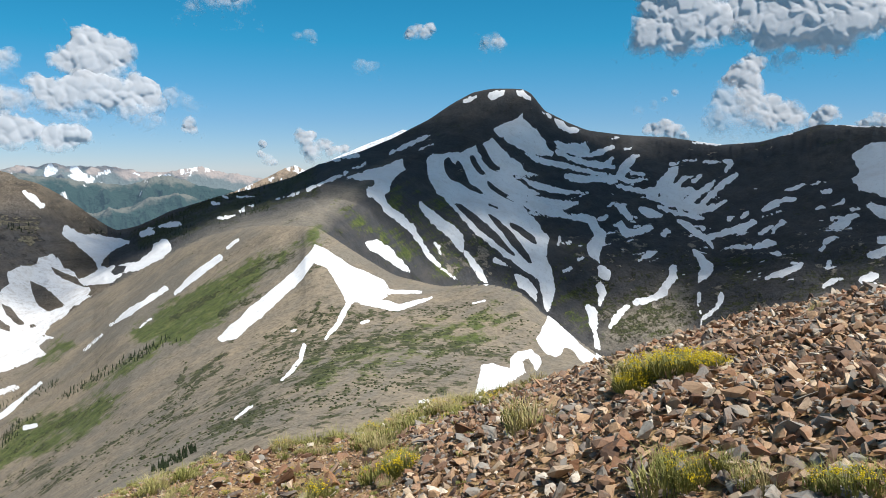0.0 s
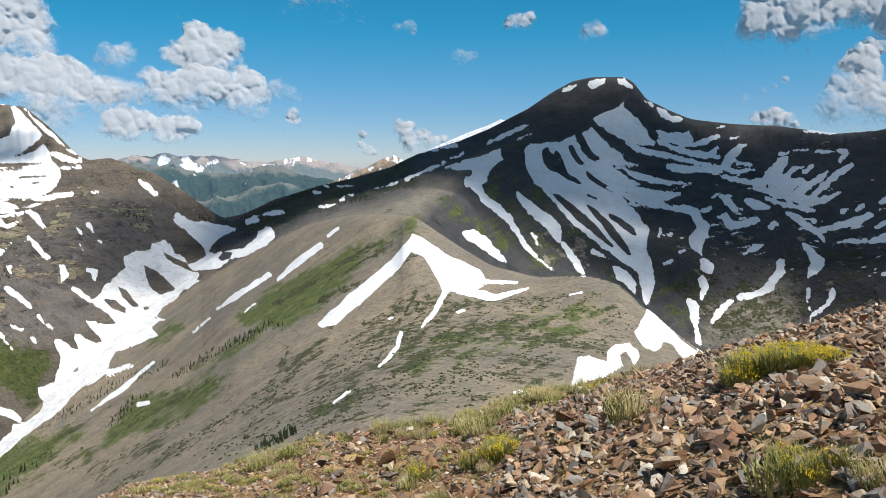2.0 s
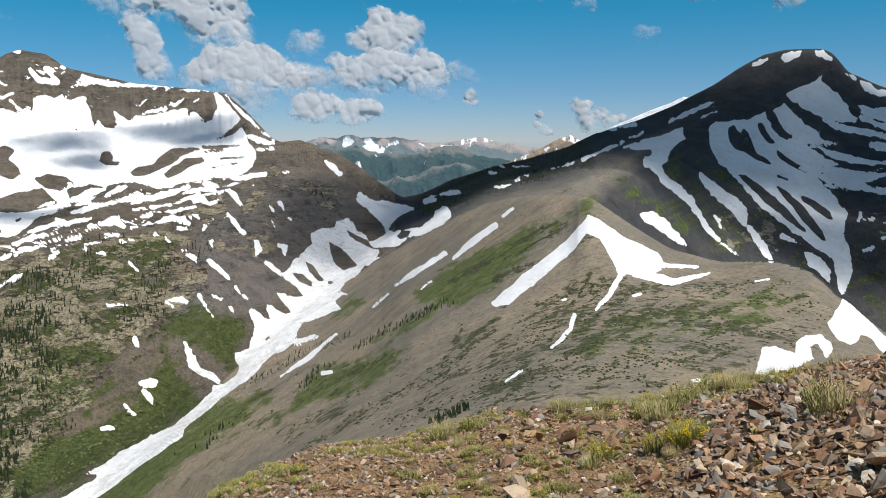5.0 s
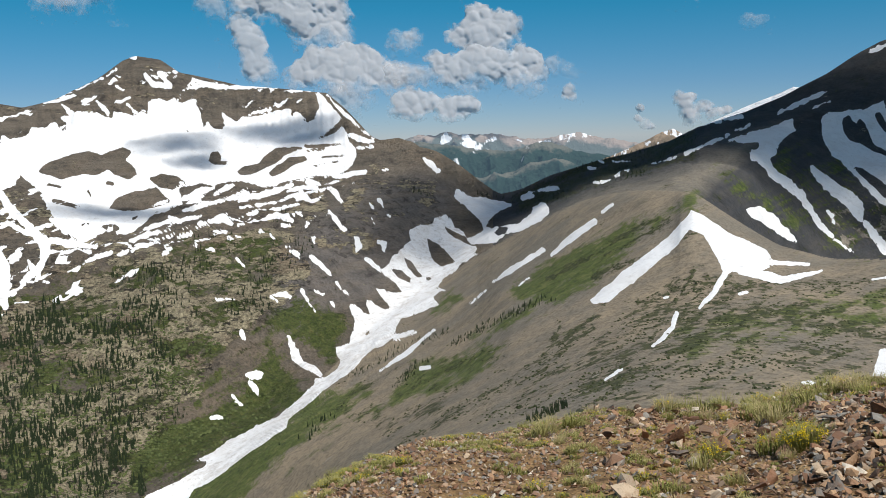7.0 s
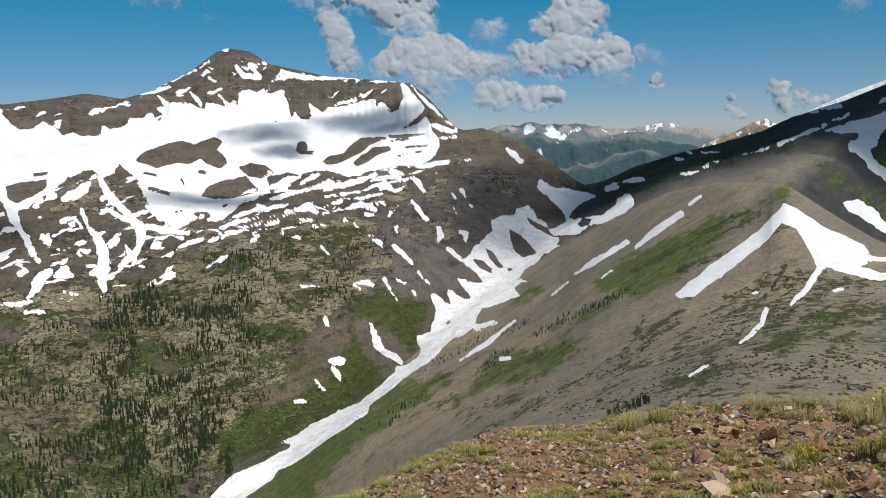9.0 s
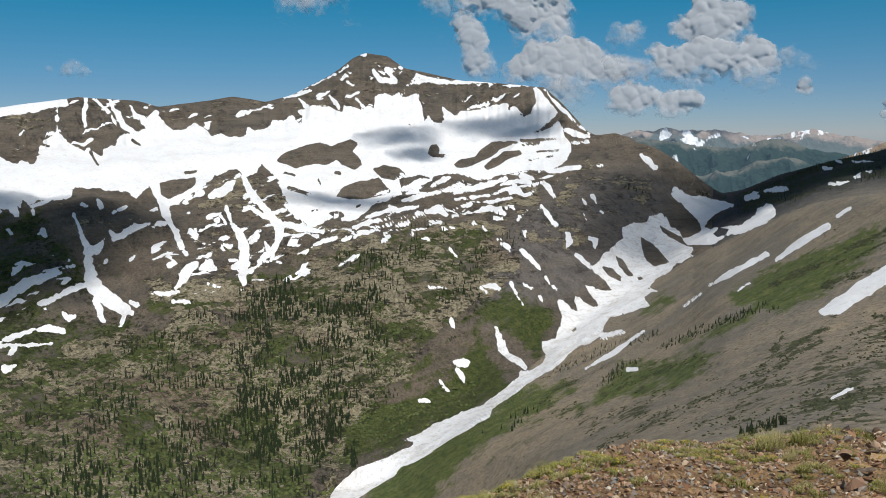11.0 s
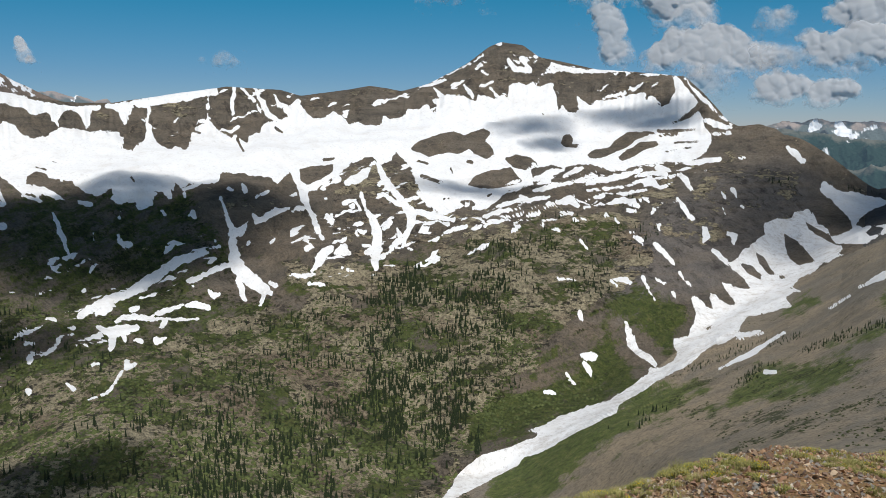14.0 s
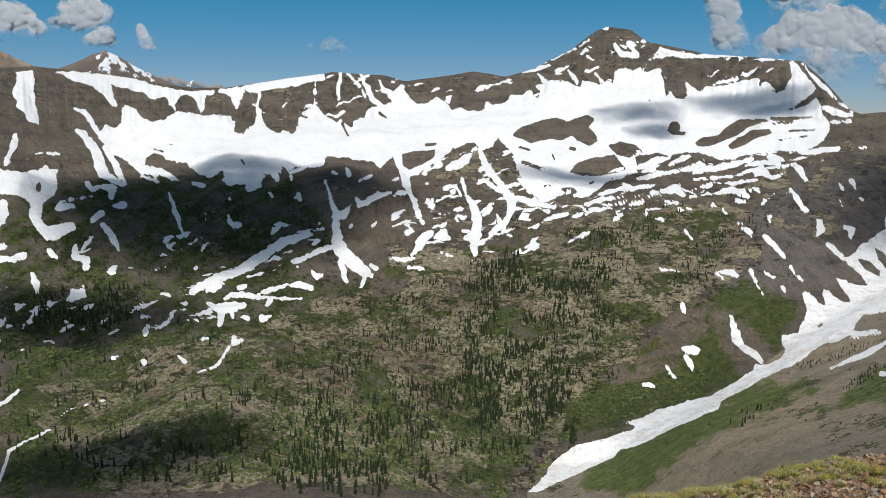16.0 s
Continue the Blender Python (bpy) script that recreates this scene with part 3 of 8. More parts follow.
# lines of rills that run down and to the left over the slopes
RILL = fbm((GEL + 0.48 * GAZ) * 5.0, GAZ * 0.9, 1.5, 5, 73, 0.62)
GRASS = np.zeros(GEL.shape)
for pts, much in (([(21.01, -10.30), (18.65, -8.76), (15.19, -7.22), (11.45, -5.50), (8.58, -3.63), (7.86, -4.18), (11.44, -6.44), (14.80, -9.52), (17.11, -11.07), (20.24, -11.47)], 0.82),
                  ([(37.13, -11.13), (35.94, -10.24), (34.05, -11.30), (32.17, -13.12), (33.43, -15.35), (34.56, -14.14), (36.08, -13.29), (39.07, -13.09), (38.08, -13.26), (34.87, -17.14), (38.00, -19.13), (42.01, -20.72), (47.72, -21.81), (48.90, -19.56), (42.43, -18.10), (39.23, -16.53)], 0.8),
                  ([(43.85, -22.93), (37.95, -19.86), (29.11, -16.88), (28.33, -17.47), (34.84, -20.48), (40.09, -23.40)], 0.35),
                  ([(46.32, -24.92), (45.90, -23.84), (42.42, -21.28), (38.00, -19.06), (34.87, -17.44), (31.79, -16.78), (31.01, -17.29), (34.43, -19.53), (37.96, -21.72), (40.37, -23.62), (41.59, -24.90)], 0.95),
                  ([(29.93, -17.41), (27.46, -15.22), (21.45, -14.35), (22.68, -16.45), (29.16, -18.20)], 0.7),
                  ([(7.51, -2.03), (5.21, -3.01), (1.72, -5.36), (-2.59, -8.08), (0.16, -7.70), (3.29, -5.74), (6.38, -3.97)], 0.55),
                  ([(5.58, -1.08), (0.93, 0.08), (-2.58, -4.58), (-6.91, -9.96), (-4.56, -8.45), (-0.63, -6.92), (2.50, -4.97)], 0.30),
                  ([(-6.90, -9.19), (-8.39, -4.53), (-11.08, -6.41), (-10.82, -12.89), (-8.87, -11.44)], 0.28),
                  ([(-11.55, -11.35), (-14.08, -6.71), (-16.63, -6.63), (-16.76, -11.10)], 0.28),
                  ([(20.59, -10.85), (17.32, -8.10), (13.63, -6.35), (14.80, -8.95), (18.49, -11.36)], 0.9),
                  ([(11.12, -12.87), (5.28, -11.14), (-3.78, -9.23), (-5.74, -9.79), (-2.61, -11.95), (3.33, -13.85), (8.85, -15.22)], 0.5),
                  ([(39.54, -13.80), (36.86, -13.62), (34.67, -16.78), (37.87, -18.40), (41.80, -20.19), (44.93, -22.60), (48.50, -22.21), (46.07, -18.24), (43.03, -16.07)], 0.34),
                  ([(54.12, -10.16), (47.45, -7.98), (39.55, -7.00), (37.46, -10.16), (39.12, -13.08), (43.41, -16.40), (46.74, -22.50), (55.06, -20.97)], 0.68),
                  ([(84.15, -4.49), (74.25, -4.06), (66.23, -4.56), (63.24, -8.45), (64.84, -10.73), (60.94, -11.58), (61.76, -13.89), (71.16, -16.51), (84.95, -15.08)], 0.52),
                  ([(84.90, -14.41), (69.15, -13.63), (51.42, -11.56), (47.39, -15.29), (47.28, -19.07), (51.16, -25.92), (85.61, -23.08)], 0.69),
                  ([(79.20, -17.56), (74.85, -16.22), (69.26, -16.64), (70.51, -19.15), (76.85, -19.62)], 0.9),
                  ([(85.22, -18.44), (80.22, -17.44), (75.01, -19.11), (82.16, -20.97), (85.55, -22.37)], 0.8),
                  ([(47.00, -7.90), (43.00, -6.30), (39.00, -5.90), (36.00, -6.20), (37.50, -10.20), (47.50, -9.00)], 0.6),
                  ([(60.00, -9.60), (54.00, -9.20), (47.50, -7.90), (47.50, -11.00), (60.00, -11.80)], 0.62),
                  ([(26.58, -11.77), (24.96, -10.45), (24.18, -10.85), (26.19, -11.97)], 0.9),
                  ([(26.67, -15.62), (21.03, -12.24), (19.45, -11.08), (18.67, -11.66), (23.85, -14.53)], 0.6)):
    GRASS = np.maximum(GRASS, much * area_mask(pts, 1.3))
SHRUB = np.zeros(GEL.shape)
for pts, much in (([(11.90, -13.59), (8.79, -11.06), (5.66, -9.21), (-4.56, -8.84), (-6.92, -10.73), (-4.59, -13.07), (0.96, -16.15), (8.88, -17.45), (13.52, -17.91)], 0.64),
                  ([(15.17, -13.72), (13.27, -11.40), (7.76, -9.01), (-2.96, -11.31), (-3.09, -14.03), (5.80, -16.24), (17.12, -19.03)], 0.66),
                  ([(23.92, -17.59), (17.54, -15.44), (11.89, -13.21), (8.85, -15.22), (14.25, -17.14), (21.64, -20.61)], 0.42),
                  ([(34.72, -17.90), (29.87, -15.52), (21.05, -14.16), (21.08, -16.07), (29.23, -20.43)], 0.40),
                  ([(54.12, -10.16), (47.45, -7.98), (39.55, -7.00), (34.33, -8.78), (39.20, -14.58), (43.41, -16.40), (46.74, -22.50), (55.06, -20.97)], 0.46),
                  ([(84.15, -4.49), (66.24, -4.95), (60.94, -11.58), (47.52, -10.69), (47.07, -25.72), (85.61, -23.08)], 0.48),
                  ([(8.60, 0.40), (12.90, -0.80), (15.40, -1.50), (18.00, -2.80), (21.00, -3.90), (20.30, -5.30), (17.00, -4.30), (14.50, -3.40), (11.50, -2.60), (8.60, -1.50)], 0.95),
                  ([(-6.48, -6.49), (-15.87, -5.16), (-28.20, -5.07), (-28.43, -10.21), (-12.33, -12.07)], 0.6)):
    SHRUB = np.maximum(SHRUB, much * area_mask(pts, 0.8))
ROCK = 0.12 + 0 * GEL
for pts, much in (([(54.12, -10.16), (47.45, -7.98), (39.55, -7.00), (35.70, -4.88), (34.33, -8.78), (39.12, -13.08), (43.46, -17.12), (46.53, -19.59), (54.81, -18.21)], 0.64),
                  ([(85.11, -17.10), (67.24, -13.72), (51.46, -9.23), (43.80, -7.50), (43.56, -13.59), (49.11, -25.83), (78.94, -24.27)], 0.66),
                  ([(60.00, -9.20), (52.00, -8.60), (47.00, -7.40), (43.00, -6.00), (39.00, -5.70), (37.50, -10.20), (60.00, -11.80)], 0.6),
                  ([(83.60, 2.92), (77.31, 2.74), (63.80, 2.96), (58.51, 2.25), (47.91, 4.10), (44.29, 5.68), (34.47, 3.55), (30.38, 0.08), (33.59, 0.07), (44.09, 0.41), (51.61, 0.20), (66.88, -1.15), (74.04, 0.31), (83.77, 0.59)], 0.25),
                  ([(56.67, -2.53), (52.13, -2.20), (48.32, -5.72), (42.45, -5.36), (36.65, -4.94), (33.67, -2.63), (31.71, -6.40), (40.48, -9.63), (52.30, -9.92), (56.88, -9.00)], 0.5),
                  ([(40.48, -9.63), (32.79, -7.95), (25.58, -6.23), (25.74, -2.57), (31.11, -1.87), (34.70, -7.22)], 0.36),
                  ([(-8.39, -4.53), (-28.09, -2.67), (-28.46, -10.89), (-10.41, -11.39)], 0.36),
                  ([(0.94, -4.97), (-2.97, -4.58), (-4.55, -8.06), (-0.63, -8.09)], 0.5)):
    ROCK = np.maximum(ROCK, much * area_mask(pts, 0.8))
PALE = np.maximum.reduce([area_mask([(8.85, -4.53), (7.52, -3.00), (4.81, -0.69), (3.60, 0.30), (6.50, -0.90), (9.50, -2.30), (12.00, -3.20), (14.00, -3.60), (16.00, -4.20), (18.60, -5.60), (20.50, -6.60), (22.00, -8.00), (14.76, -7.45)], 1.2),
                  area_mask([(37.74, -8.24), (34.97, -5.68), (31.03, -3.10), (27.13, -2.04), (24.82, -3.25), (24.88, -5.97), (27.29, -8.64), (31.31, -11.23), (34.46, -11.86), (36.84, -13.24), (37.91, -11.65)], 1.5),
                  area_mask([(-10.80, -12.13), (-11.90, -9.82), (-15.20, -7.43), (-16.67, -8.13), (-16.78, -11.83)], 1.5)])
# ruts that run down the hillside, with shrubs in them
for pts in ([(14.71, -11.89, 0.16), (17.11, -13.76, 0.23), (19.08, -15.30, 0.23), (22.29, -17.40, 0.31), (29.24, -20.80, 0.31)], [(8.48, -9.03, 0.16), (11.36, -13.61, 0.20), (14.77, -16.72, 0.23), (17.12, -19.03, 0.27)], [(17.45, -12.53, 0.20), (18.62, -15.35, 0.27), (21.51, -17.19, 0.31), (24.99, -19.14, 0.35)],
            [(9.98, -5.68, 0.20), (13.29, -7.60, 0.23), (16.72, -8.76, 0.20)], [(13.33, -9.76, 0.20), (15.63, -12.64, 0.20)],
            [(15.17, -12.94, 0.28), (17.01, -14.21, 0.28), (18.51, -15.69, 0.28), (20.43, -16.81, 0.28), (22.78, -17.70, 0.28), (25.17, -18.68, 0.28)], [(11.84, -15.34, 0.28), (13.62, -16.48, 0.28), (15.46, -17.40, 0.28), (17.33, -18.31, 0.28), (19.25, -19.25, 0.28)], [(8.32, -6.27, 0.28), (10.65, -7.60, 0.28), (13.09, -8.59, 0.28), (15.24, -9.58, 0.28)], [(10.72, -5.41, 0.28), (12.78, -6.54, 0.28), (15.26, -8.08, 0.28), (18.20, -9.64, 0.28)]):
    w = window(pts)
    SHRUB[w] = np.maximum(SHRUB[w], np.clip(0.75 + strip_field(list(pts), WA[w], WE[w]) * 3.0, 0, 0.9))
for f in (GRASS, SHRUB, ROCK):
    f += 0.34 * SPECKLE * (f > 0.05)


def add_field(me, name, values, used):
    at = me.attributes.new(name, "FLOAT", "POINT")
    at.data.foreach_set("value", values.ravel()[used].astype(np.float32))


qr = 0.25 * (GR[:-1, :-1] + GR[1:, :-1] + GR[1:, 1:] + GR[:-1, 1:])
qa = np.repeat(AZ[None, :-1], ROWS - 1, 0)
q_near = qr < 60
q_hill = ~q_near & (qr < KR[7][None, :-1] + np.where(AZ < 9, 22, 0)[None, :-1]) & (qa < 49.8) & ((qa < 37) | (0.5 * (GEL[:-1, :-1] + GEL[1:, :-1]) < np.interp(qa, (37, 40, 42, 44, 46, 48, 49.8), (-18.9, -20.0, -21.0, -22.0, -22.9, -24.1, -25.5))))
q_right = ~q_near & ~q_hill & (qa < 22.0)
q_left = ~q_near & ~q_hill & ~q_right
for name, keep, mat, text, cat in (
        ("ground", q_near, SOIL, "reddish brown stony soil of a steep mountain slope", "ground"),
        ("hillside", q_hill, HILL, "grey-brown scree hillside with green grass patches", "hillside"),
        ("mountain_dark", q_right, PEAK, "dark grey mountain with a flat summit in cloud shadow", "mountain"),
        ("mountain_snowy", q_left, MASSIF, "brown rocky mountain with cliffs, meadows and snow bowls", "mountain")):
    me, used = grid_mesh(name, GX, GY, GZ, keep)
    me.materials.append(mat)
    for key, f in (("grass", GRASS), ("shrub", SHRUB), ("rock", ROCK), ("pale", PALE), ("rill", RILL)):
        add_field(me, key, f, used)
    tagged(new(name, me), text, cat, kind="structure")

# the rest of the mountain, behind and under the eye
BR = np.concatenate([[0.0], np.geomspace(0.5, 4950, 60)])
BA = np.radians(np.linspace(AZ1, 360 + AZ0, 90))
ends = [np.interp(BR, GR[:, c], GZ[:, c]) for c in (COLS - 1, 0)]
u = np.linspace(0, 1, len(BA))[None]
bz = ends[0][:, None] * (1 - u) + ends[1][:, None] * u
bz = bz + 6 * fbm(BR[:, None] * np.sin(BA), BR[:, None] * np.cos(BA), 150, 4, 3) * np.clip((BR[:, None] - 60) / 300, 0, 1) * np.minimum(1, 8 * np.minimum(u, 1 - u))
bx, by = -BR[:, None] * np.sin(BA)[None], BR[:, None] * np.cos(BA)[None]
me, used = grid_mesh("ground_behind", bx, by, bz, np.ones((len(BR) - 1, len(BA) - 1), bool))
me.materials.append(HILL)
me.materials.append(SOIL)
for f in me.polygons:
    f.material_index = int(math.hypot(f.center.x, f.center.y) < 60)
tagged(new("ground_behind", me), "brown scree slope that falls away all round", "ground", kind="structure")
fan = bmesh.new()
ring = [fan.verts.new((-0.5 * math.sin(radians(a)), 0.5 * math.cos(radians(a)), 0)) for a in np.linspace(AZ0, AZ1, 13)]
mid = fan.verts.new((0, 0, 0))
for v0, v1 in zip(ring, ring[1:]):
    fan.faces.new((mid, v1, v0))
me = bpy.data.meshes.new("ground_underfoot")
fan.to_mesh(me)
me.materials.append(SOIL)
tagged(new("ground_underfoot", me), "reddish brown stony soil underfoot", "ground", kind="structure")

# ---- snow: sheets that lie on the land and thin out into it at their edges ----
TAKEN = np.full(GEL.shape, -9.0)


def pieces(keep):
    """Numbers the connected pieces of a grid of quads; 0 is none."""
    mark, count = np.zeros(keep.shape, np.int32), 0
    for i, j in zip(*np.where(keep)):
        if mark[i, j]:
            continue
        count += 1
        mark[i, j], todo = count, [(i, j)]
        while todo:
            p, q = todo.pop()
            for s, t in ((p + 1, q), (p - 1, q), (p, q + 1), (p, q - 1)):
                if 0 <= s < keep.shape[0] and 0 <= t < keep.shape[1] and keep[s, t] and not mark[s, t]:
                    mark[s, t] = count
                    todo.append((s, t))
    return mark, count


def snow_sheet(name, field, w, text, group="", kind="", mat=None):
    """Mesh the part of a field (degrees inside the edge) that is snow, in a window of the grid: an object for each piece."""
    field = np.minimum(field, -TAKEN[w] + 0.015)
    field = np.where(HID[w], -1.0, field)
    TAKEN[w] = np.maximum(TAKEN[w], field)
    thick = np.clip(GR[w] / 1500, 0.3, 1.2)
    h = 2.2 * thick * np.tanh(field / 0.7)
    f = field
    keep = np.maximum(np.maximum(f[:-1, :-1], f[1:, 1:]), np.maximum(f[1:, :-1], f[:-1, 1:])) > 0
    if kind == "stuff":
        parts = [keep]
    else:
        mark, count = pieces(keep)
        sizes = np.bincount(mark.ravel(), minlength=count + 1)
        parts = [mark == k for k in range(1, count + 1) if sizes[k] >= 12]
    for k in parts:
        me, used = grid_mesh(name, GX[w], GY[w], GZ[w] + h, k)
        me.materials.append(mat or SNOW)
        tagged(new(name, me), text, "snow patch", group, kind)


def snow(text, *strips, areas=(), holes=(), name="snow_patch", group="snow patches on the slopes", mat=None):
    pts = [p for s in strips for p in s] + [p for a in areas for p in a]
    w = window(pts)
    if w is None:
        return
    f = np.full(GEL[w].shape, -9.0)
    a, e = GAZ[w] + 0.5 * (WA[w] - GAZ[w]), GEL[w] + 0.5 * (WE[w] - PEL[w])
    for s in strips:
        f = np.maximum(f, strip_field(list(s), a, e))
    for p in areas:
        f = np.maximum(f, area_field(list(p), a, e))
    f = f + 0.14 * np.clip((GR[w] - 700) / 500, 0.2, 1) * fbm(GAZ[w], GEL[w], 0.34, 3, 95, 0.85)
    for s in holes:
        f = np.minimum(f, -(strip_field if len(s[0]) == 3 else area_field)(list(s), a, e))
    snow_sheet(name, f, w, text, group, mat=mat)


snow("small grey-white snow cap on the dark summit",
     areas=([(-1.27, 4.59), (-1.46, 4.82), (-1.85, 5.05), (-2.38, 5.16), (-2.23, 4.89), (-1.85, 4.63)],))
snow("small grey-white snow cap on the dark summit",
     areas=([(-2.96, 5.04), (-3.15, 5.30), (-3.61, 5.38), (-4.19, 5.41), (-4.03, 5.11), (-3.61, 4.89), (-3.15, 4.74)],))
snow("small grey-white snow cap on the dark summit",
     areas=([(-4.95, 5.37), (-5.26, 5.37), (-5.72, 5.14), (-6.06, 4.83), (-6.10, 4.68), (-5.68, 4.80), (-5.22, 5.03)],))
snow("large shaded snowfield below the dark summit",
     areas=([(-3.40, 2.80), (-3.89, 3.11), (-4.47, 3.33), (-5.16, 3.67), (-5.46, 3.97), (-5.43, 3.44), (-5.77, 3.29), (-6.20, 2.87), (-6.62, 2.37), (-7.09, 1.72), (-7.62, 1.23), (-7.32, 0.96), (-6.79, 0.96), (-6.40, 1.11), (-6.33, 0.81), (-5.95, 1.04), (-5.44, 1.31), (-4.94, 1.62), (-4.44, 1.92), (-3.98, 2.27), (-3.63, 2.54)],))
snow("thin snow strip under the dark skyline",
     areas=([(-7.44, 3.58), (-7.90, 3.35), (-8.47, 3.00), (-8.85, 2.89), (-9.34, 2.81), (-9.05, 2.59), (-8.59, 2.51), (-8.10, 2.78), (-7.64, 3.12)],))
snow("thin snow strip under the dark skyline",
     [(-6.72, 4.00, 0.12), (-7.29, 3.62, 0.21)])
snow("thin snow strip under the dark skyline",
     [(-11.45, 2.12, 0.12), (-11.85, 2.23, 0.16)])
snow("thin snow strip under the dark skyline",
     [(-12.31, 1.43, 0.20), (-12.75, 1.54, 0.12)])
snow("fan of long shaded snow stripes below the dark summit",
     areas=([(1.12, 1.01), (0.35, 1.16), (-0.50, 1.24), (-1.20, 1.24), (-1.86, 1.51), (-2.24, 1.70), (-2.40, 1.31), (-2.63, 0.81), (-3.02, 0.43), (-3.49, 0.20), (-4.11, -0.11), (-4.69, -0.69), (-5.27, -1.23), (-5.86, -1.85), (-5.48, -2.31), (-5.98, -2.93), (-6.45, -3.47), (-6.92, -4.05), (-7.28, -4.62), (-7.21, -5.32), (-7.10, -5.78), (-7.41, -6.40), (-7.66, -7.63), (-7.71, -8.40), (-7.49, -9.18), (-7.26, -9.72), (-6.99, -9.57), (-6.98, -8.80), (-6.77, -7.84), (-6.34, -7.34), (-5.71, -6.96), (-5.01, -6.43), (-4.15, -5.81), (-3.29, -5.20), (-2.38, -4.42), (-1.60, -3.64), (-0.94, -2.87), (-0.43, -2.32), (0.04, -1.93), (0.47, -1.55), (0.78, -0.89), (1.01, -0.11)],),
     holes=([(-0.04, 0.81), (-0.35, 0.93), (-0.62, 0.54), (-0.85, 0.39), (-0.97, 0.70), (-1.32, 0.39), (-1.51, -0.23), (-1.90, -0.85), (-2.49, -1.35), (-2.88, -1.66), (-2.41, -1.58), (-1.87, -1.31), (-1.32, -0.93), (-0.85, -0.77), (-0.51, -0.62), (-0.19, -0.15), (-0.00, 0.39)],
            [(-1.82, 1.01), (-2.09, 1.01), (-2.36, 0.47), (-2.72, 0.00), (-2.95, -0.27), (-2.60, -0.27), (-2.25, 0.00), (-1.94, 0.47)],
            [(-2.48, 1.54), (-2.79, 1.16), (-3.18, 0.70), (-3.60, 0.27), (-4.18, 0.00), (-3.64, -0.07), (-3.18, 0.16), (-2.79, 0.62)],
            [(-0.74, -2.21), (-1.21, -2.28), (-1.79, -2.67), (-2.42, -3.18), (-2.97, -3.64), (-3.51, -4.18), (-4.14, -4.80), (-4.77, -5.46), (-5.32, -6.04), (-4.69, -5.77), (-3.99, -5.23), (-3.20, -4.61), (-2.42, -3.95), (-1.72, -3.29), (-1.09, -2.63)],
            [(-3.04, -2.90), (-3.59, -3.21), (-4.21, -3.71), (-4.84, -4.33), (-5.46, -5.10), (-6.01, -5.95), (-6.25, -6.34), (-5.86, -6.34), (-5.39, -5.80), (-4.76, -5.11), (-4.06, -4.26), (-3.43, -3.56)],
            [(-4.44, -3.44), (-4.99, -3.63), (-5.69, -4.05), (-6.31, -4.55), (-6.55, -5.09), (-6.08, -4.90), (-5.38, -4.41), (-4.76, -3.91)],
            [(-2.95, -0.61), (-3.73, -1.16), (-4.51, -1.70), (-5.21, -2.12), (-4.97, -2.20), (-4.28, -1.93), (-3.58, -1.50), (-3.03, -1.00)],
            [(-3.19, -2.32, 0.17), (-3.81, -2.59, 0.17)],))
snow("fan of long shaded snow stripes below the dark summit",
     areas=([(-2.55, 1.81), (-2.94, 2.00), (-3.36, 2.23), (-3.71, 1.92), (-4.10, 1.46), (-4.56, 1.00), (-5.07, 0.66), (-5.57, 0.39), (-5.49, 0.08), (-5.96, -0.15), (-6.61, -0.11), (-6.11, -0.34), (-5.46, -0.38), (-4.80, -0.34), (-5.27, -0.77), (-5.81, -1.15), (-6.36, -1.46), (-6.74, -1.65), (-6.24, -1.73), (-5.66, -1.65), (-5.08, -1.31), (-4.50, -0.77), (-4.03, -0.38), (-3.64, -0.04), (-4.03, 0.12), (-3.56, 0.50), (-3.17, 1.00), (-2.86, 1.43)],))
snow("fan of long shaded snow stripes below the dark summit",
     [(-3.72, -0.61, 0.75), (-4.50, -1.23, 0.83), (-5.47, -1.77, 0.66), (-6.44, -2.12, 0.74), (-7.40, -2.30, 0.90), (-8.36, -2.34, 0.66), (-9.12, -2.22, 0.20)])
snow("fan of long shaded snow stripes below the dark summit",
     [(-4.51, -1.85, 0.33), (-5.67, -2.31, 0.41), (-6.83, -2.73, 0.58), (-7.79, -2.92, 0.66), (-8.67, -3.22, 0.25)])
snow("fan of long shaded snow stripes below the dark summit",
     [(-5.46, -0.54, 0.29), (-6.43, -1.00, 0.54), (-7.39, -1.26, 0.53), (-8.42, -1.45, 0.37), (-9.86, -1.52, 0.16)])
snow("fan of long shaded snow stripes below the dark summit",
     [(-4.69, -0.46, 0.25), (-5.65, -0.42, 0.29), (-6.42, -0.27, 0.21)])
snow("fan of long shaded snow stripes below the dark summit",
     [(-5.87, -2.85, 0.21), (-7.03, -3.00, 0.33), (-7.80, -3.30, 0.21)])
snow("branching shaded snow streaks in the dark cirque",
     [(-9.82, 0.99, 0.25), (-10.57, 1.22, 0.45), (-11.53, 1.55, 0.24)],
     areas=([(-7.54, 2.03), (-8.68, 1.83), (-9.81, 1.86), (-9.93, 1.29), (-9.64, 0.88), (-8.88, 0.96), (-8.31, 1.15), (-7.73, 1.53)],))
snow("branching shaded snow streaks in the dark cirque",
     [(-5.71, 1.15, 0.29), (-6.87, 0.62, 0.54), (-7.94, 0.39, 0.49), (-8.89, 0.23, 0.33)])
snow("branching shaded snow streaks in the dark cirque",
     [(-7.74, 1.30, 0.29), (-9.07, 0.69, 0.41), (-10.21, 0.42, 0.53), (-11.52, 0.23, 0.41)],
     [(-11.03, 0.38, 0.49), (-11.55, 0.84, 0.33)])
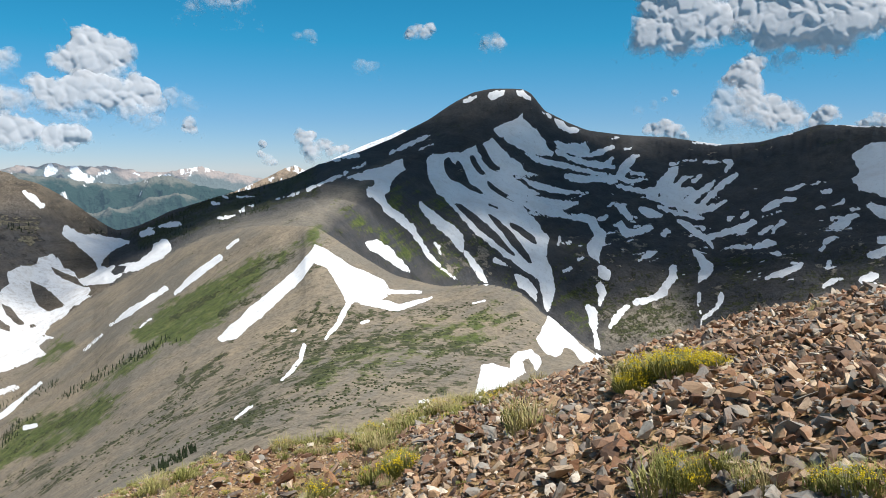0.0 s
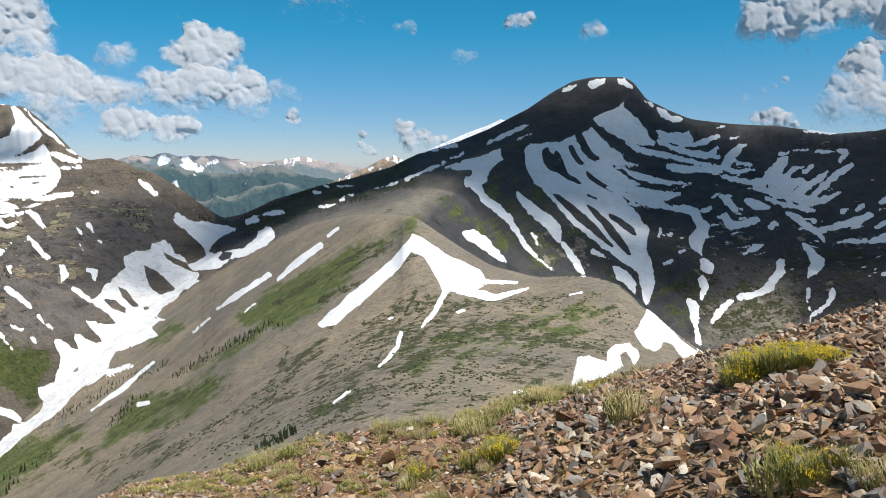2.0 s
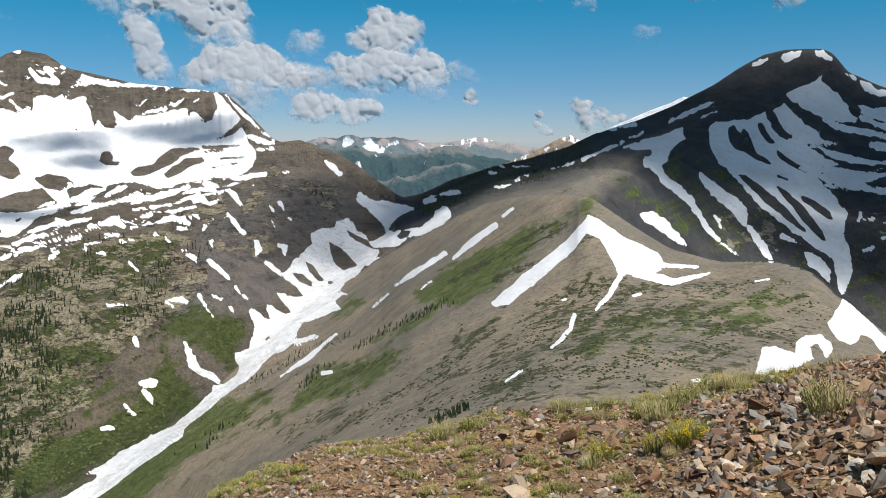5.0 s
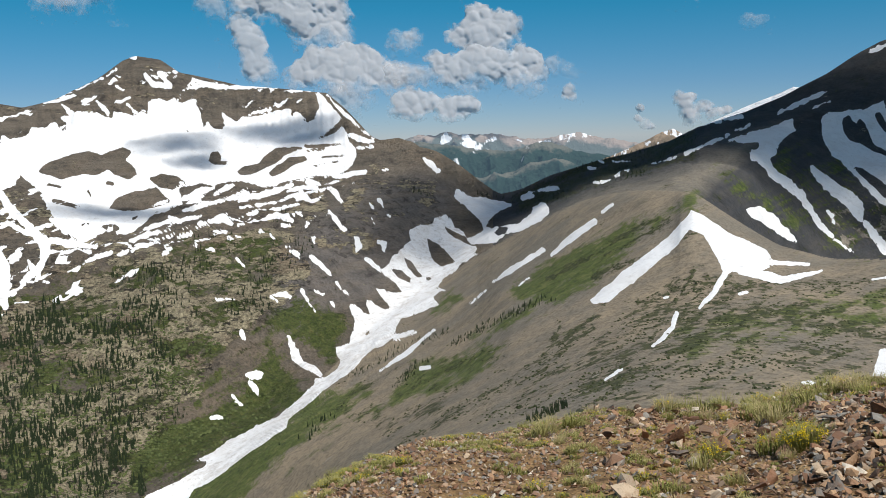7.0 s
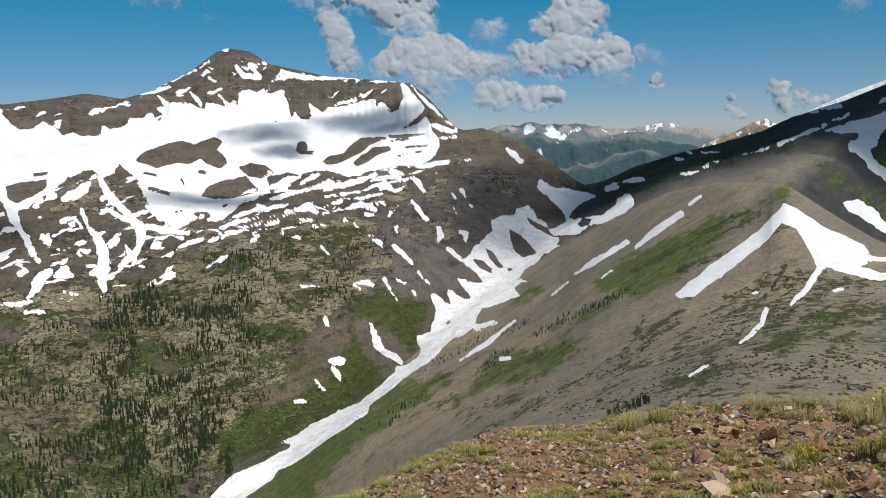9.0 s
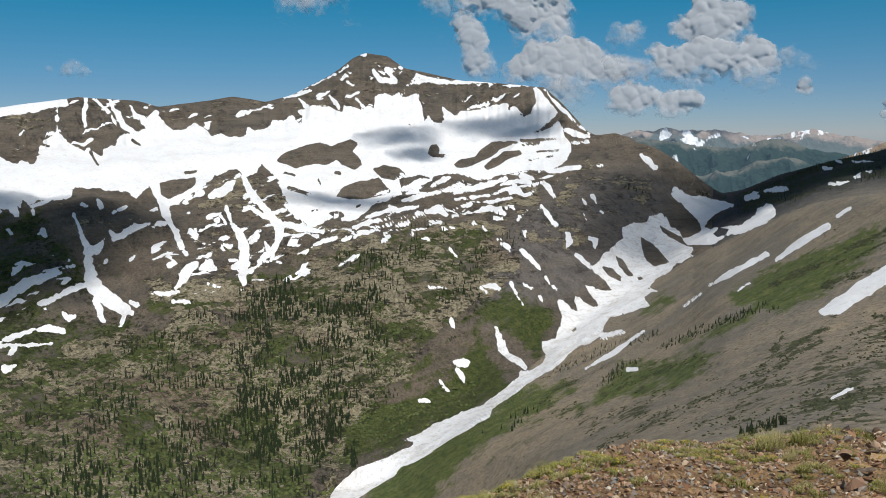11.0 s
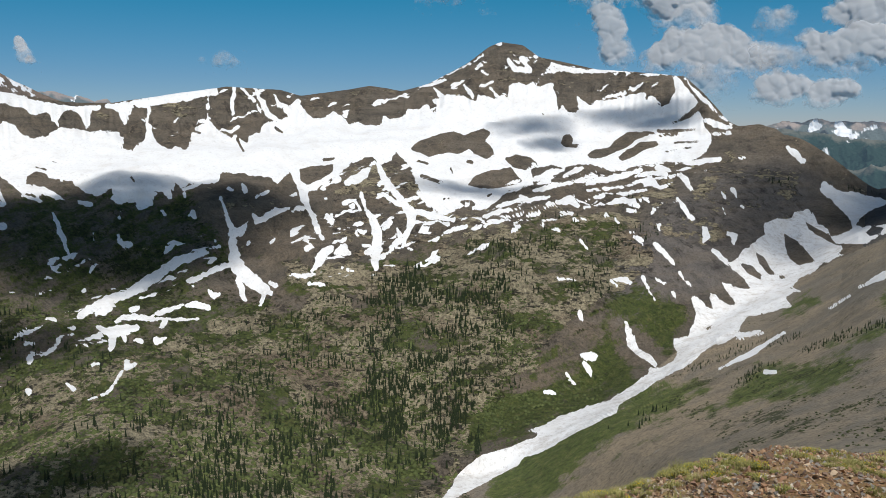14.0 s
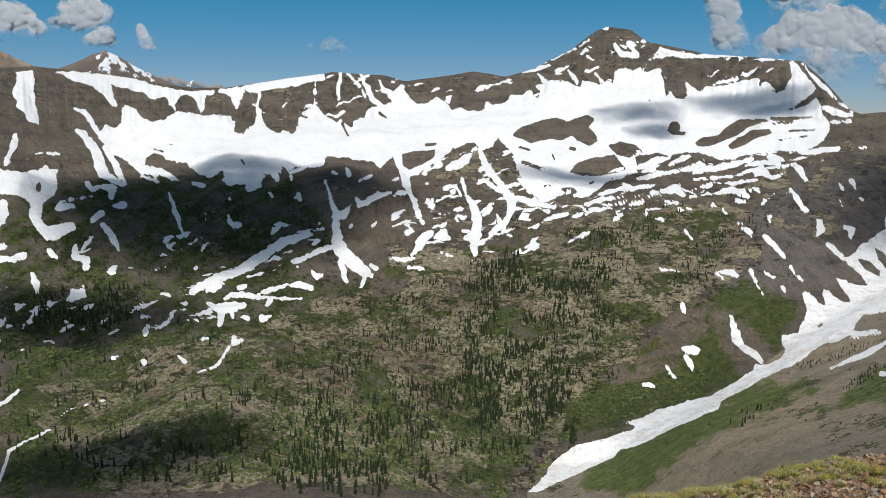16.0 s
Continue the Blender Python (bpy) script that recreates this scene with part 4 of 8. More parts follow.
snow("branching shaded snow streaks in the dark cirque",
     [(-8.48, -0.42, 0.53), (-9.66, -0.61, 0.70), (-10.79, -0.53, 0.53), (-11.80, -0.75, 0.28)])
snow("branching shaded snow streaks in the dark cirque",
     [(-9.01, 0.12, 0.29), (-10.22, -0.15, 0.37), (-11.53, -0.45, 0.41), (-12.84, -0.68, 0.32), (-14.01, -0.56, 0.16)],
     [(-11.94, -0.37, 0.49), (-12.45, 0.38, 0.73), (-12.88, 0.87, 0.49), (-13.17, 1.02, 0.16)],
     [(-12.75, -0.22, 0.32), (-13.45, -0.18, 0.28)])
snow("branching shaded snow streaks in the dark cirque",
     [(-11.28, -0.83, 0.20), (-12.48, -1.17, 0.36), (-13.59, -1.39, 0.40), (-14.50, -1.35, 0.68)],
     [(-14.32, -1.42, 0.56), (-14.96, -0.74, 0.96), (-15.38, -0.07, 0.80), (-15.73, 0.19, 0.24)],
     [(-14.98, -1.34, 0.48), (-15.76, -0.89, 0.48), (-16.25, -0.48, 0.40), (-16.61, -0.33, 0.16)],
     [(-14.76, -1.49, 0.40), (-15.78, -1.49, 0.80), (-16.56, -1.26, 0.48)],
     [(-13.78, -1.73, 0.32), (-14.88, -1.98, 0.64), (-15.98, -2.23, 0.88), (-17.06, -2.59, 0.67), (-18.12, -2.36, 0.43), (-18.84, -1.94, 0.16)],
     [(-15.98, -2.38, 0.48), (-16.79, -1.63, 0.56), (-17.55, -1.18, 0.43), (-18.10, -0.66, 0.28)],
     [(-16.95, -2.52, 0.28), (-17.85, -1.66, 0.39), (-18.74, -0.73, 0.51), (-19.31, -0.36, 0.43)],
     [(-14.53, -2.40, 0.28), (-15.81, -2.83, 0.40), (-17.18, -3.07, 0.32), (-18.08, -3.32, 0.16)],
     [(-15.90, -3.36, 0.40), (-16.70, -3.83, 0.48), (-17.29, -4.30, 0.44), (-18.09, -5.02, 0.16)],
     [(-17.00, -4.23, 0.36), (-17.82, -4.36, 0.36), (-19.04, -3.96, 0.59), (-19.94, -3.72, 0.66), (-20.48, -3.31, 0.39)])
snow("branching shaded snow streaks in the dark cirque",
     [(-16.83, -0.66, 0.36), (-17.25, -0.33, 0.28)])
snow("branching shaded snow streaks in the dark cirque",
     [(-15.30, 0.38, 0.28), (-16.15, 0.63, 0.20), (-16.86, 0.71, 0.12)])
snow("branching shaded snow streaks in the dark cirque",
     [(-17.36, 0.59, 0.24), (-17.93, 0.52, 0.28), (-18.42, 0.59, 0.20)])
snow("branching shaded snow streaks in the dark cirque",
     [(-18.55, 0.66, 0.24), (-19.05, 0.48, 0.43), (-18.75, -0.03, 0.27)])
snow("branching shaded snow streaks in the dark cirque",
     [(-16.89, -5.28, 0.32), (-17.33, -5.79, 0.67), (-17.77, -6.37, 0.95), (-17.58, -6.97, 0.67), (-17.30, -7.28, 0.24)])
snow("shaded snow patch among dark ledges",
     [(-8.48, -3.14, 0.25), (-9.51, -3.14, 0.57), (-10.16, -3.36, 0.73), (-10.36, -3.82, 0.69), (-10.74, -4.31, 0.90), (-10.60, -4.89, 1.10), (-10.30, -5.28, 1.02), (-10.50, -5.85, 0.53), (-10.78, -6.26, 0.16)])
snow("shaded snow patch among dark ledges",
     [(-10.86, -6.61, 0.49), (-11.09, -6.98, 0.94), (-11.32, -7.21, 0.49)],
     [(-10.73, -7.72, 0.53), (-10.96, -8.25, 0.57), (-10.86, -9.09, 0.24)])
snow("shaded snow patch among dark ledges",
     [(-11.83, -2.27, 0.32), (-12.32, -2.73, 0.53), (-12.74, -3.18, 0.40)])
snow("shaded snow patch among dark ledges",
     [(-12.01, -3.60, 0.53), (-12.46, -4.17, 0.77), (-13.28, -4.12, 0.44), (-13.90, -3.84, 0.64)])
snow("shaded snow patch among dark ledges",
     [(-13.32, -2.60, 0.40), (-13.99, -2.86, 0.76), (-14.65, -2.96, 0.32)])
snow("shaded snow patch among dark ledges",
     [(-14.83, -4.24, 0.32), (-15.19, -3.97, 0.44)])
snow("shaded snow patch among dark ledges",
     [(-13.40, -6.01, 0.24), (-14.05, -5.58, 0.52), (-14.53, -5.42, 0.20)])
snow("shaded snow patch among dark ledges",
     [(-10.72, -3.28, 0.37), (-11.10, -3.16, 0.37)])
snow("shaded snow patch among dark ledges",
     [(-8.42, -6.85, 0.33), (-8.84, -6.65, 0.37)])
snow("shaded snow patch among dark ledges",
     [(-9.21, -6.14, 0.16), (-9.63, -5.94, 0.25)])
snow("shaded snow patch among dark ledges",
     [(-8.04, -4.54, 0.21), (-7.97, -5.00, 0.25)])
snow("shaded snow patch among dark ledges",
     [(-18.95, -3.15, 0.31), (-19.33, -3.00, 0.20)])
snow("shaded snow patch among dark ledges",
     [(-19.78, -2.99, 0.31), (-20.05, -2.77, 0.31)])
snow("shaded snow patch among dark ledges",
     [(-21.03, -2.60, 0.27), (-21.66, -2.20, 0.50), (-22.39, -1.86, 0.42), (-23.11, -1.78, 0.15)],
     [(-21.08, -3.00, 0.12), (-22.11, -2.62, 0.23)])
snow("shaded snow patch among dark ledges",
     [(-20.88, -4.03, 0.23), (-21.25, -3.83, 0.35), (-21.71, -3.53, 0.19)])
snow("shaded snow patch among dark ledges",
     [(-18.66, -5.19, 0.16), (-19.49, -4.95, 0.35), (-20.39, -4.92, 0.31)])
snow("shaded snow patch among dark ledges",
     [(-20.60, -4.95, 0.31), (-21.34, -4.67, 0.66), (-21.95, -4.68, 0.19)])
snow("shaded snow patch among dark ledges",
     [(-21.60, -5.28, 0.23), (-22.18, -5.33, 0.27)])
snow("shaded snow patch among dark ledges",
     [(-21.45, -6.84, 0.23), (-22.35, -6.55, 0.50), (-23.08, -6.19, 0.46), (-23.53, -5.88, 0.19)])
snow("shaded snow patch among dark ledges",
     [(-23.80, -0.85, 0.11), (-24.67, -0.74, 0.19)])
snow("shaded snow patch among dark ledges",
     [(-24.50, -1.37, 0.34), (-24.98, -1.26, 0.30)])
snow("shaded snow patch among dark ledges",
     [(-24.54, -4.99, 0.34), (-24.73, -4.80, 0.23)])
snow("shaded snow patch among dark ledges",
     [(-24.72, -4.52, 0.30), (-25.03, -4.29, 0.34), (-25.60, -4.17, 0.15)])
snow("shaded snow patch among dark ledges",
     [(-25.13, -3.58, 0.34), (-25.70, -3.36, 0.60), (-26.06, -2.93, 0.63), (-26.49, -2.71, 0.33)],
     [(-25.17, -3.02, 0.19), (-25.68, -2.94, 0.30)])
snow("shaded snow patch among dark ledges",
     [(-24.83, -7.24, 0.23), (-25.33, -6.86, 0.49), (-25.84, -6.73, 0.19)])
snow("shaded snow patch among dark ledges",
     [(-26.97, -6.70, 0.44), (-27.40, -6.50, 0.70), (-27.83, -6.40, 0.26)])
snow("shaded snow patch among dark ledges",
     [(-27.34, -5.18, 0.44), (-27.83, -5.02, 0.66), (-28.37, -4.72, 0.58)])
snow("large shaded snowfield on the dark cirque wall",
     areas=([(-26.03, 0.94), (-26.45, 1.28), (-27.05, 1.72), (-27.41, 1.78), (-28.85, 1.79), (-29.02, -1.79), (-27.80, -1.64), (-27.33, -1.37), (-26.55, -1.24), (-26.38, -0.79), (-26.15, -0.55), (-26.45, -0.20), (-26.33, 0.42)],))
snow("large shaded snowfield on the dark cirque wall",
     [(-27.21, -2.14, 0.52), (-27.90, -2.47, 0.95), (-29.06, -2.64, 1.09)])
snow("large shaded snowfield on the dark cirque wall",
     [(-27.92, -4.22, 0.51), (-28.83, -4.19, 0.65)])
snow("large shaded snowfield on the dark cirque wall",
     [(-26.23, -2.43, 0.22), (-26.60, -2.29, 0.19)])
snow("bent shaded snow stripe on the green-black slope",
     areas=([(7.03, -0.50), (6.34, -0.34), (5.38, 0.00), (4.41, 0.20), (3.45, 0.58), (2.63, 0.85), (2.79, 0.43), (2.60, 0.08), (3.10, -0.31), (3.45, -0.77), (3.65, -1.19), (3.65, -1.50), (4.04, -1.70), (3.89, -2.08), (3.50, -2.51), (3.08, -2.86), (2.57, -3.29), (1.99, -3.76), (1.76, -4.31), (1.37, -4.97), (1.02, -5.56), (0.59, -6.02), (0.20, -6.37), (0.04, -6.73), (0.47, -6.53), (0.94, -6.18), (1.41, -5.67), (1.64, -5.09), (1.99, -4.62), (2.42, -4.15), (2.97, -3.68), (3.59, -3.21), (4.05, -2.74), (4.39, -2.24), (4.78, -1.89), (5.32, -1.69), (5.24, -1.31), (4.77, -0.92), (4.73, -0.65), (5.19, -0.57), (5.77, -0.69), (6.27, -0.50)],))
snow("bent shaded snow stripe on the green-black slope",
     [(0.04, -6.76, 0.21), (-0.63, -7.31, 0.25), (-1.26, -7.74, 0.12)])
snow("snow stripe that tapers down the dark slope",
     areas=([(1.71, -2.09), (1.40, -2.24), (0.94, -2.63), (0.23, -3.10), (-0.43, -3.57), (-1.02, -4.04), (-1.41, -4.50), (-1.49, -5.05), (-1.41, -5.59), (-1.10, -5.59), (-0.86, -5.13), (-0.47, -4.66), (0.16, -4.19), (0.78, -3.65), (1.33, -3.10), (1.56, -2.56)],))
snow("snow stripe that tapers down the dark slope",
     [(-1.57, -5.59, 0.33), (-2.04, -6.33, 0.54), (-2.59, -7.07, 0.66), (-3.02, -7.81, 0.33)])
snow("snow stripe that tapers down the dark slope",
     areas=([(-4.90, -6.97), (-5.40, -7.16), (-6.11, -7.66), (-6.54, -8.19), (-6.51, -9.00), (-6.12, -8.66), (-5.65, -8.20), (-5.18, -7.98)],))
snow("narrow snow strip on the olive spur",
     areas=([(5.50, -4.99), (5.15, -4.76), (4.53, -4.72), (3.91, -5.12), (3.37, -5.62), (2.82, -6.21), (2.28, -6.80), (1.85, -7.27), (2.43, -7.07), (3.14, -6.68), (3.84, -6.17), (4.54, -5.77), (5.16, -5.42)],))
snow("narrow snow strip on the olive spur",
     [(0.55, -4.97, 0.25), (0.31, -5.28, 0.37), (0.12, -5.75, 0.17)])
snow("narrow snow strip on the olive spur",
     [(-3.60, -6.13, 0.37), (-4.11, -6.36, 0.29), (-4.42, -6.51, 0.12)])
snow("sunlit snow patch on the brown cirque floor",
     [(-15.54, -6.52, 0.68), (-15.56, -7.04, 0.76), (-15.13, -7.66, 0.52), (-14.92, -8.12, 0.60), (-14.12, -8.60, 0.44), (-13.23, -8.82, 0.57)])
snow("sunlit snow patch on the brown cirque floor",
     [(-12.57, -9.19, 0.49), (-12.13, -9.73, 0.53), (-11.57, -10.51, 0.37)])
snow("sunlit snow patch on the brown cirque floor",
     [(-9.99, -9.31, 0.49), (-10.30, -9.57, 0.82), (-10.39, -10.25, 0.61), (-10.56, -11.00, 0.37), (-10.65, -11.84, 0.41), (-10.89, -12.81, 0.41)])
snow("sunlit snow patch on the brown cirque floor",
     [(-18.68, -8.18, 0.51), (-18.69, -8.55, 0.35), (-18.42, -9.01, 0.28), (-18.07, -9.32, 0.32), (-17.66, -9.68, 0.36)])
snow("sunlit snow patch on the brown cirque floor",
     [(-17.25, -8.10, 0.24), (-17.27, -8.92, 0.12), (-17.54, -9.50, 0.12), (-17.52, -10.13, 0.12)])
snow("thin snow streak on the dark shoulder",
     [(3.71, 1.16, 0.12), (2.67, 1.62, 0.33), (1.70, 2.08, 0.33), (0.81, 2.50, 0.12)])
snow("thin snow streak on the dark shoulder",
     [(1.66, 1.43, 0.12), (0.62, 1.85, 0.21)])
snow("thin snow streak on the dark shoulder",
     [(8.13, 0.58, 0.21), (7.10, 0.81, 0.33)])
snow("thin snow streak on the dark shoulder",
     [(6.87, 0.88, 0.25), (5.79, 1.04, 0.33)])
snow("thin snow streak on the dark shoulder",
     [(9.22, -1.30, 0.20), (8.07, -0.76, 0.25), (6.92, -0.34, 0.25), (5.26, 0.54, 0.17)])
snow("thin snow streak on the dark shoulder",
     [(8.42, -1.64, 0.16), (7.58, -0.99, 0.12)])
snow("thin snow streak on the dark shoulder",
     [(11.41, -1.90, 0.12), (10.17, -1.64, 0.24), (9.10, -1.30, 0.20)])
snow("small snow patch on the dark wooded ridge",
     [(15.09, -3.14, 0.32), (14.47, -3.08, 0.24), (12.87, -2.30, 0.28)])
snow("small snow patch on the dark wooded ridge",
     [(13.89, -1.80, 0.16), (12.79, -1.70, 0.16)])
snow("small snow patch on the dark wooded ridge",
     [(15.51, -2.16, 0.20), (14.82, -2.21, 0.20), (14.05, -2.18, 0.16)])
snow("small snow patch on the dark wooded ridge",
     [(14.90, -1.27, 0.16), (14.43, -1.20, 0.32)])
snow("small snow patch on the dark wooded ridge",
     [(14.98, -1.61, 0.12), (14.44, -1.87, 0.16)])
snow("small snow patch on the dark wooded ridge",
     [(19.95, -4.12, 0.47), (19.25, -3.96, 0.35)])
snow("small snow patch on the dark wooded ridge",
     [(18.89, -3.67, 0.39), (18.26, -3.61, 0.39), (17.55, -3.48, 0.24)])
snow("small snow patch on the dark wooded ridge",
     [(13.35, -2.00, 0.12), (12.04, -1.66, 0.16)])
snow("bright snowfield on the flank of the saddle",
     areas=([(-7.22, -9.87), (-7.89, -10.32), (-8.47, -10.80), (-9.26, -11.54), (-10.23, -12.31), (-11.28, -12.87), (-10.75, -13.30), (-10.25, -13.47), (-9.67, -12.97), (-8.88, -12.13), (-8.41, -12.03), (-8.30, -12.41), (-7.92, -12.73), (-7.14, -12.48), (-6.74, -11.99), (-6.46, -11.50), (-6.73, -11.11), (-7.00, -10.53)],))
snow("bright snowfield on the flank of the saddle",
     [(-6.38, -14.63, 0.49), (-6.77, -14.39, 0.33)],
     areas=([(-2.66, -13.37), (-3.41, -13.17), (-4.00, -13.39), (-4.71, -13.56), (-4.71, -12.84), (-5.29, -12.33), (-6.16, -12.24), (-6.75, -12.64), (-6.87, -13.21), (-6.57, -13.79), (-6.36, -13.34), (-5.97, -12.81), (-5.54, -13.05), (-5.82, -13.81), (-5.71, -14.95), (-5.08, -15.22), (-4.61, -15.01), (-4.02, -15.92), (-2.07, -15.95), (-2.42, -14.62)],))
snow("bright snowfield on the flank of the saddle",
     [(1.67, -15.84, 0.25), (0.88, -15.77, 0.17)])
snow("broad bright snow bowl under the brown headwall",
     [(59.26, -3.07, 0.40), (58.90, -3.94, 0.56), (58.67, -4.70, 0.68), (58.30, -5.46, 0.40), (58.04, -6.23, 0.44), (57.74, -6.99, 0.40), (57.39, -7.61, 0.16)],
     [(58.69, -4.21, 0.48), (57.28, -3.87, 0.28), (56.30, -3.47, 0.49)],
     [(69.54, 1.41, 0.52), (69.74, 0.73, 0.30), (69.88, 0.04, 0.15)],
     [(68.39, 1.25, 0.19), (68.50, 0.55, 0.19), (68.48, -0.14, 0.38)],
     [(68.26, 1.76, 0.15), (68.38, 0.90, 0.15)],
     [(62.96, 2.69, 0.23), (63.14, 1.79, 0.35), (63.05, 0.90, 0.23)],
     [(64.65, 2.14, 0.15), (64.66, 1.25, 0.15), (64.70, 0.54, 0.19)],
     [(61.65, 2.59, 0.20), (61.27, 1.80, 0.36), (60.86, 0.89, 0.40), (60.17, 0.49, 0.32)],
     [(62.52, 2.58, 0.16), (61.69, 1.80, 0.16), (61.21, 0.89, 0.24)],
     [(60.41, 2.24, 0.20), (60.12, 1.62, 0.32), (59.60, 1.33, 0.40)],
     areas=([(71.89, -0.28), (70.99, -0.29), (70.21, -0.23), (70.10, -0.81), (70.30, -1.50), (69.90, -1.61), (69.32, -1.45), (68.77, -0.73), (68.54, -0.14), (68.29, -0.14), (68.07, -0.81), (67.78, -1.27), (67.21, -1.49), (66.86, -1.21), (66.41, -1.36), (66.01, -1.33), (65.80, -0.55), (65.47, 0.01), (64.98, 0.30), (64.73, 0.65), (64.38, 0.22), (64.07, -0.21), (63.67, -0.39), (63.28, -0.76), (62.95, -0.37), (62.53, -0.95), (62.14, -0.96), (61.80, -0.38), (61.94, -3.12), (63.15, -2.98), (64.19, -3.06), (65.04, -3.04), (66.08, -3.62), (66.59, -3.89), (67.03, -3.45), (67.25, -3.87), (67.17, -4.59), (67.46, -4.61), (67.76, -4.13), (68.25, -4.11), (68.59, -4.45), (68.27, -4.96), (68.96, -5.21), (69.42, -5.26), (69.44, -4.70), (70.05, -4.77), (70.68, -4.81), (70.97, -4.49), (70.42, -3.82), (71.25, -4.06), (72.17, -4.19)],
            [(62.16, -0.55), (61.38, -0.31), (61.14, 0.28), (60.64, 0.38), (60.14, 0.49), (59.56, 0.71), (59.82, 1.15), (59.38, 1.44), (58.83, 1.92), (58.53, 1.26), (57.98, 0.67), (57.44, 0.59), (57.07, 0.77), (56.51, 1.03), (56.11, 0.85), (55.43, 0.21), (54.91, 0.35), (54.32, 0.09), (53.79, 0.20), (53.39, 0.08), (53.18, 0.76), (52.62, 0.57), (51.86, 0.72), (51.51, 1.24), (50.71, 1.24), (50.83, -3.91), (51.23, -2.98), (51.79, -2.21), (52.34, -1.75), (52.93, -2.46), (53.50, -2.57), (53.86, -1.96), (54.62, -2.14), (55.38, -2.50), (56.11, -3.14), (56.67, -3.43), (57.46, -3.79), (58.40, -4.22), (58.93, -3.94), (59.43, -2.85), (60.37, -3.79), (60.89, -3.37), (62.29, -3.15)],
            [(50.83, 1.20), (50.17, 1.54), (49.77, 1.01), (49.49, 1.42), (50.01, 1.88), (49.18, 1.95), (48.45, 2.17), (47.65, 2.06), (46.89, 1.75), (46.69, 2.17), (45.92, 2.05), (45.54, 1.82), (45.15, 2.16), (44.77, 2.04), (44.61, 2.72), (44.03, 2.98), (43.46, 2.79), (43.04, 2.98), (42.66, 2.71), (42.08, 2.82), (41.62, 2.97), (41.63, -2.57), (42.33, -2.76), (43.07, -2.68), (42.88, -3.92), (44.67, -4.33), (45.07, -4.79), (45.66, -5.26), (46.41, -5.75), (47.03, -5.63), (47.41, -5.16), (48.20, -5.54), (48.99, -6.11), (49.56, -5.71), (50.13, -5.31), (50.50, -4.53), (50.95, -3.83)],
            [(41.70, 2.89), (41.43, 1.95), (41.28, 1.15), (40.97, 1.56), (40.74, 1.14), (40.35, 0.88), (39.97, 1.18), (40.20, 1.94), (40.01, 2.16), (39.63, 1.70), (39.25, 1.44), (38.67, 1.66), (38.06, 1.73), (37.49, 1.80), (36.93, 2.02), (36.17, 2.16), (35.68, 2.15), (35.45, 1.66), (35.27, 2.00), (34.89, 1.85), (34.50, 1.20), (34.13, 1.50), (33.74, 2.24), (33.78, 2.80), (34.01, 3.28), (33.38, 2.98), (32.96, 2.42), (32.43, 1.85), (32.20, 1.48), (32.64, 1.11), (33.19, 0.70), (33.55, 0.26), (32.59, 0.74), (32.23, 1.03), (31.96, 0.47), (31.80, -0.05), (31.27, -0.51), (31.37, -1.14), (31.65, -1.71), (32.20, -2.16), (33.13, -2.35), (34.64, -2.35), (35.96, -2.58), (36.92, -2.89), (38.07, -2.93), (39.03, -2.50), (40.00, -2.54), (40.77, -2.84), (41.71, -2.61)],),
     holes=([(51.39, -1.53), (50.80, -0.92), (50.03, -0.66), (49.07, -0.40), (48.30, -0.29), (47.73, -0.56), (46.95, -0.30), (46.37, -0.11), (45.80, -0.39), (46.19, -0.88), (45.81, -1.27), (45.58, -1.89), (46.13, -2.19), (46.98, -1.84), (47.36, -1.45), (48.13, -1.83), (48.71, -1.71), (49.29, -1.82), (50.06, -2.04), (50.63, -1.80)],
            [(47.39, -3.92), (47.00, -3.38), (46.02, -3.00), (45.05, -2.82), (44.47, -2.74), (44.08, -3.21), (43.65, -3.68), (44.28, -3.95), (45.26, -4.13), (46.43, -4.20)],
            [(44.93, -2.12), (44.07, -1.86), (43.10, -2.06), (42.64, -2.52), (43.49, -2.94), (44.27, -2.78)],
            [(41.12, -1.14), (40.97, -0.61), (40.47, -0.50), (40.20, -0.84), (40.31, -1.15), (39.85, -1.19), (40.00, -1.42), (40.70, -1.42)],
            [(39.35, -1.92), (38.85, -1.50), (37.89, -1.39), (37.51, -0.93), (36.75, -0.37), (35.80, -0.33), (35.34, -0.56), (36.17, -0.90), (36.74, -1.36), (37.50, -1.74), (38.46, -2.12), (39.04, -2.11)],
            [(37.31, -2.12), (36.74, -1.55), (35.79, -1.02), (34.85, -0.94), (34.58, -1.21), (35.60, -1.55), (36.16, -1.93), (36.92, -2.31)],
            [(58.88, -2.78), (58.33, -2.68), (57.23, -2.55), (56.60, -2.45), (56.69, -2.97), (57.45, -3.45), (58.38, -3.88), (58.81, -3.61)],
            [(48.12, -5.42), (47.80, -4.96), (47.10, -4.97), (46.79, -5.28), (47.42, -5.59)],
            [(34.74, -0.30, 0.25), (33.73, -0.31, 0.25), (32.42, -0.16, 0.20)],
            [(34.59, -0.60, 0.20), (33.46, -0.50, 0.20)],
            [(33.81, 0.22, 0.16), (32.63, 0.66, 0.16)],
            [(35.65, -0.37, 0.21), (35.04, -0.45, 0.16)],
            [(33.60, -1.06, 0.16), (32.22, -0.99, 0.16)],
            [(34.27, -1.67, 0.12), (32.59, -1.37, 0.16)],
            [(35.97, -2.12, 0.12), (34.08, -1.90, 0.12)],
            [(39.03, -2.58, 0.17), (38.26, -2.77, 0.21)],
            [(57.22, -2.17, 0.24), (56.40, -2.11, 0.20)],
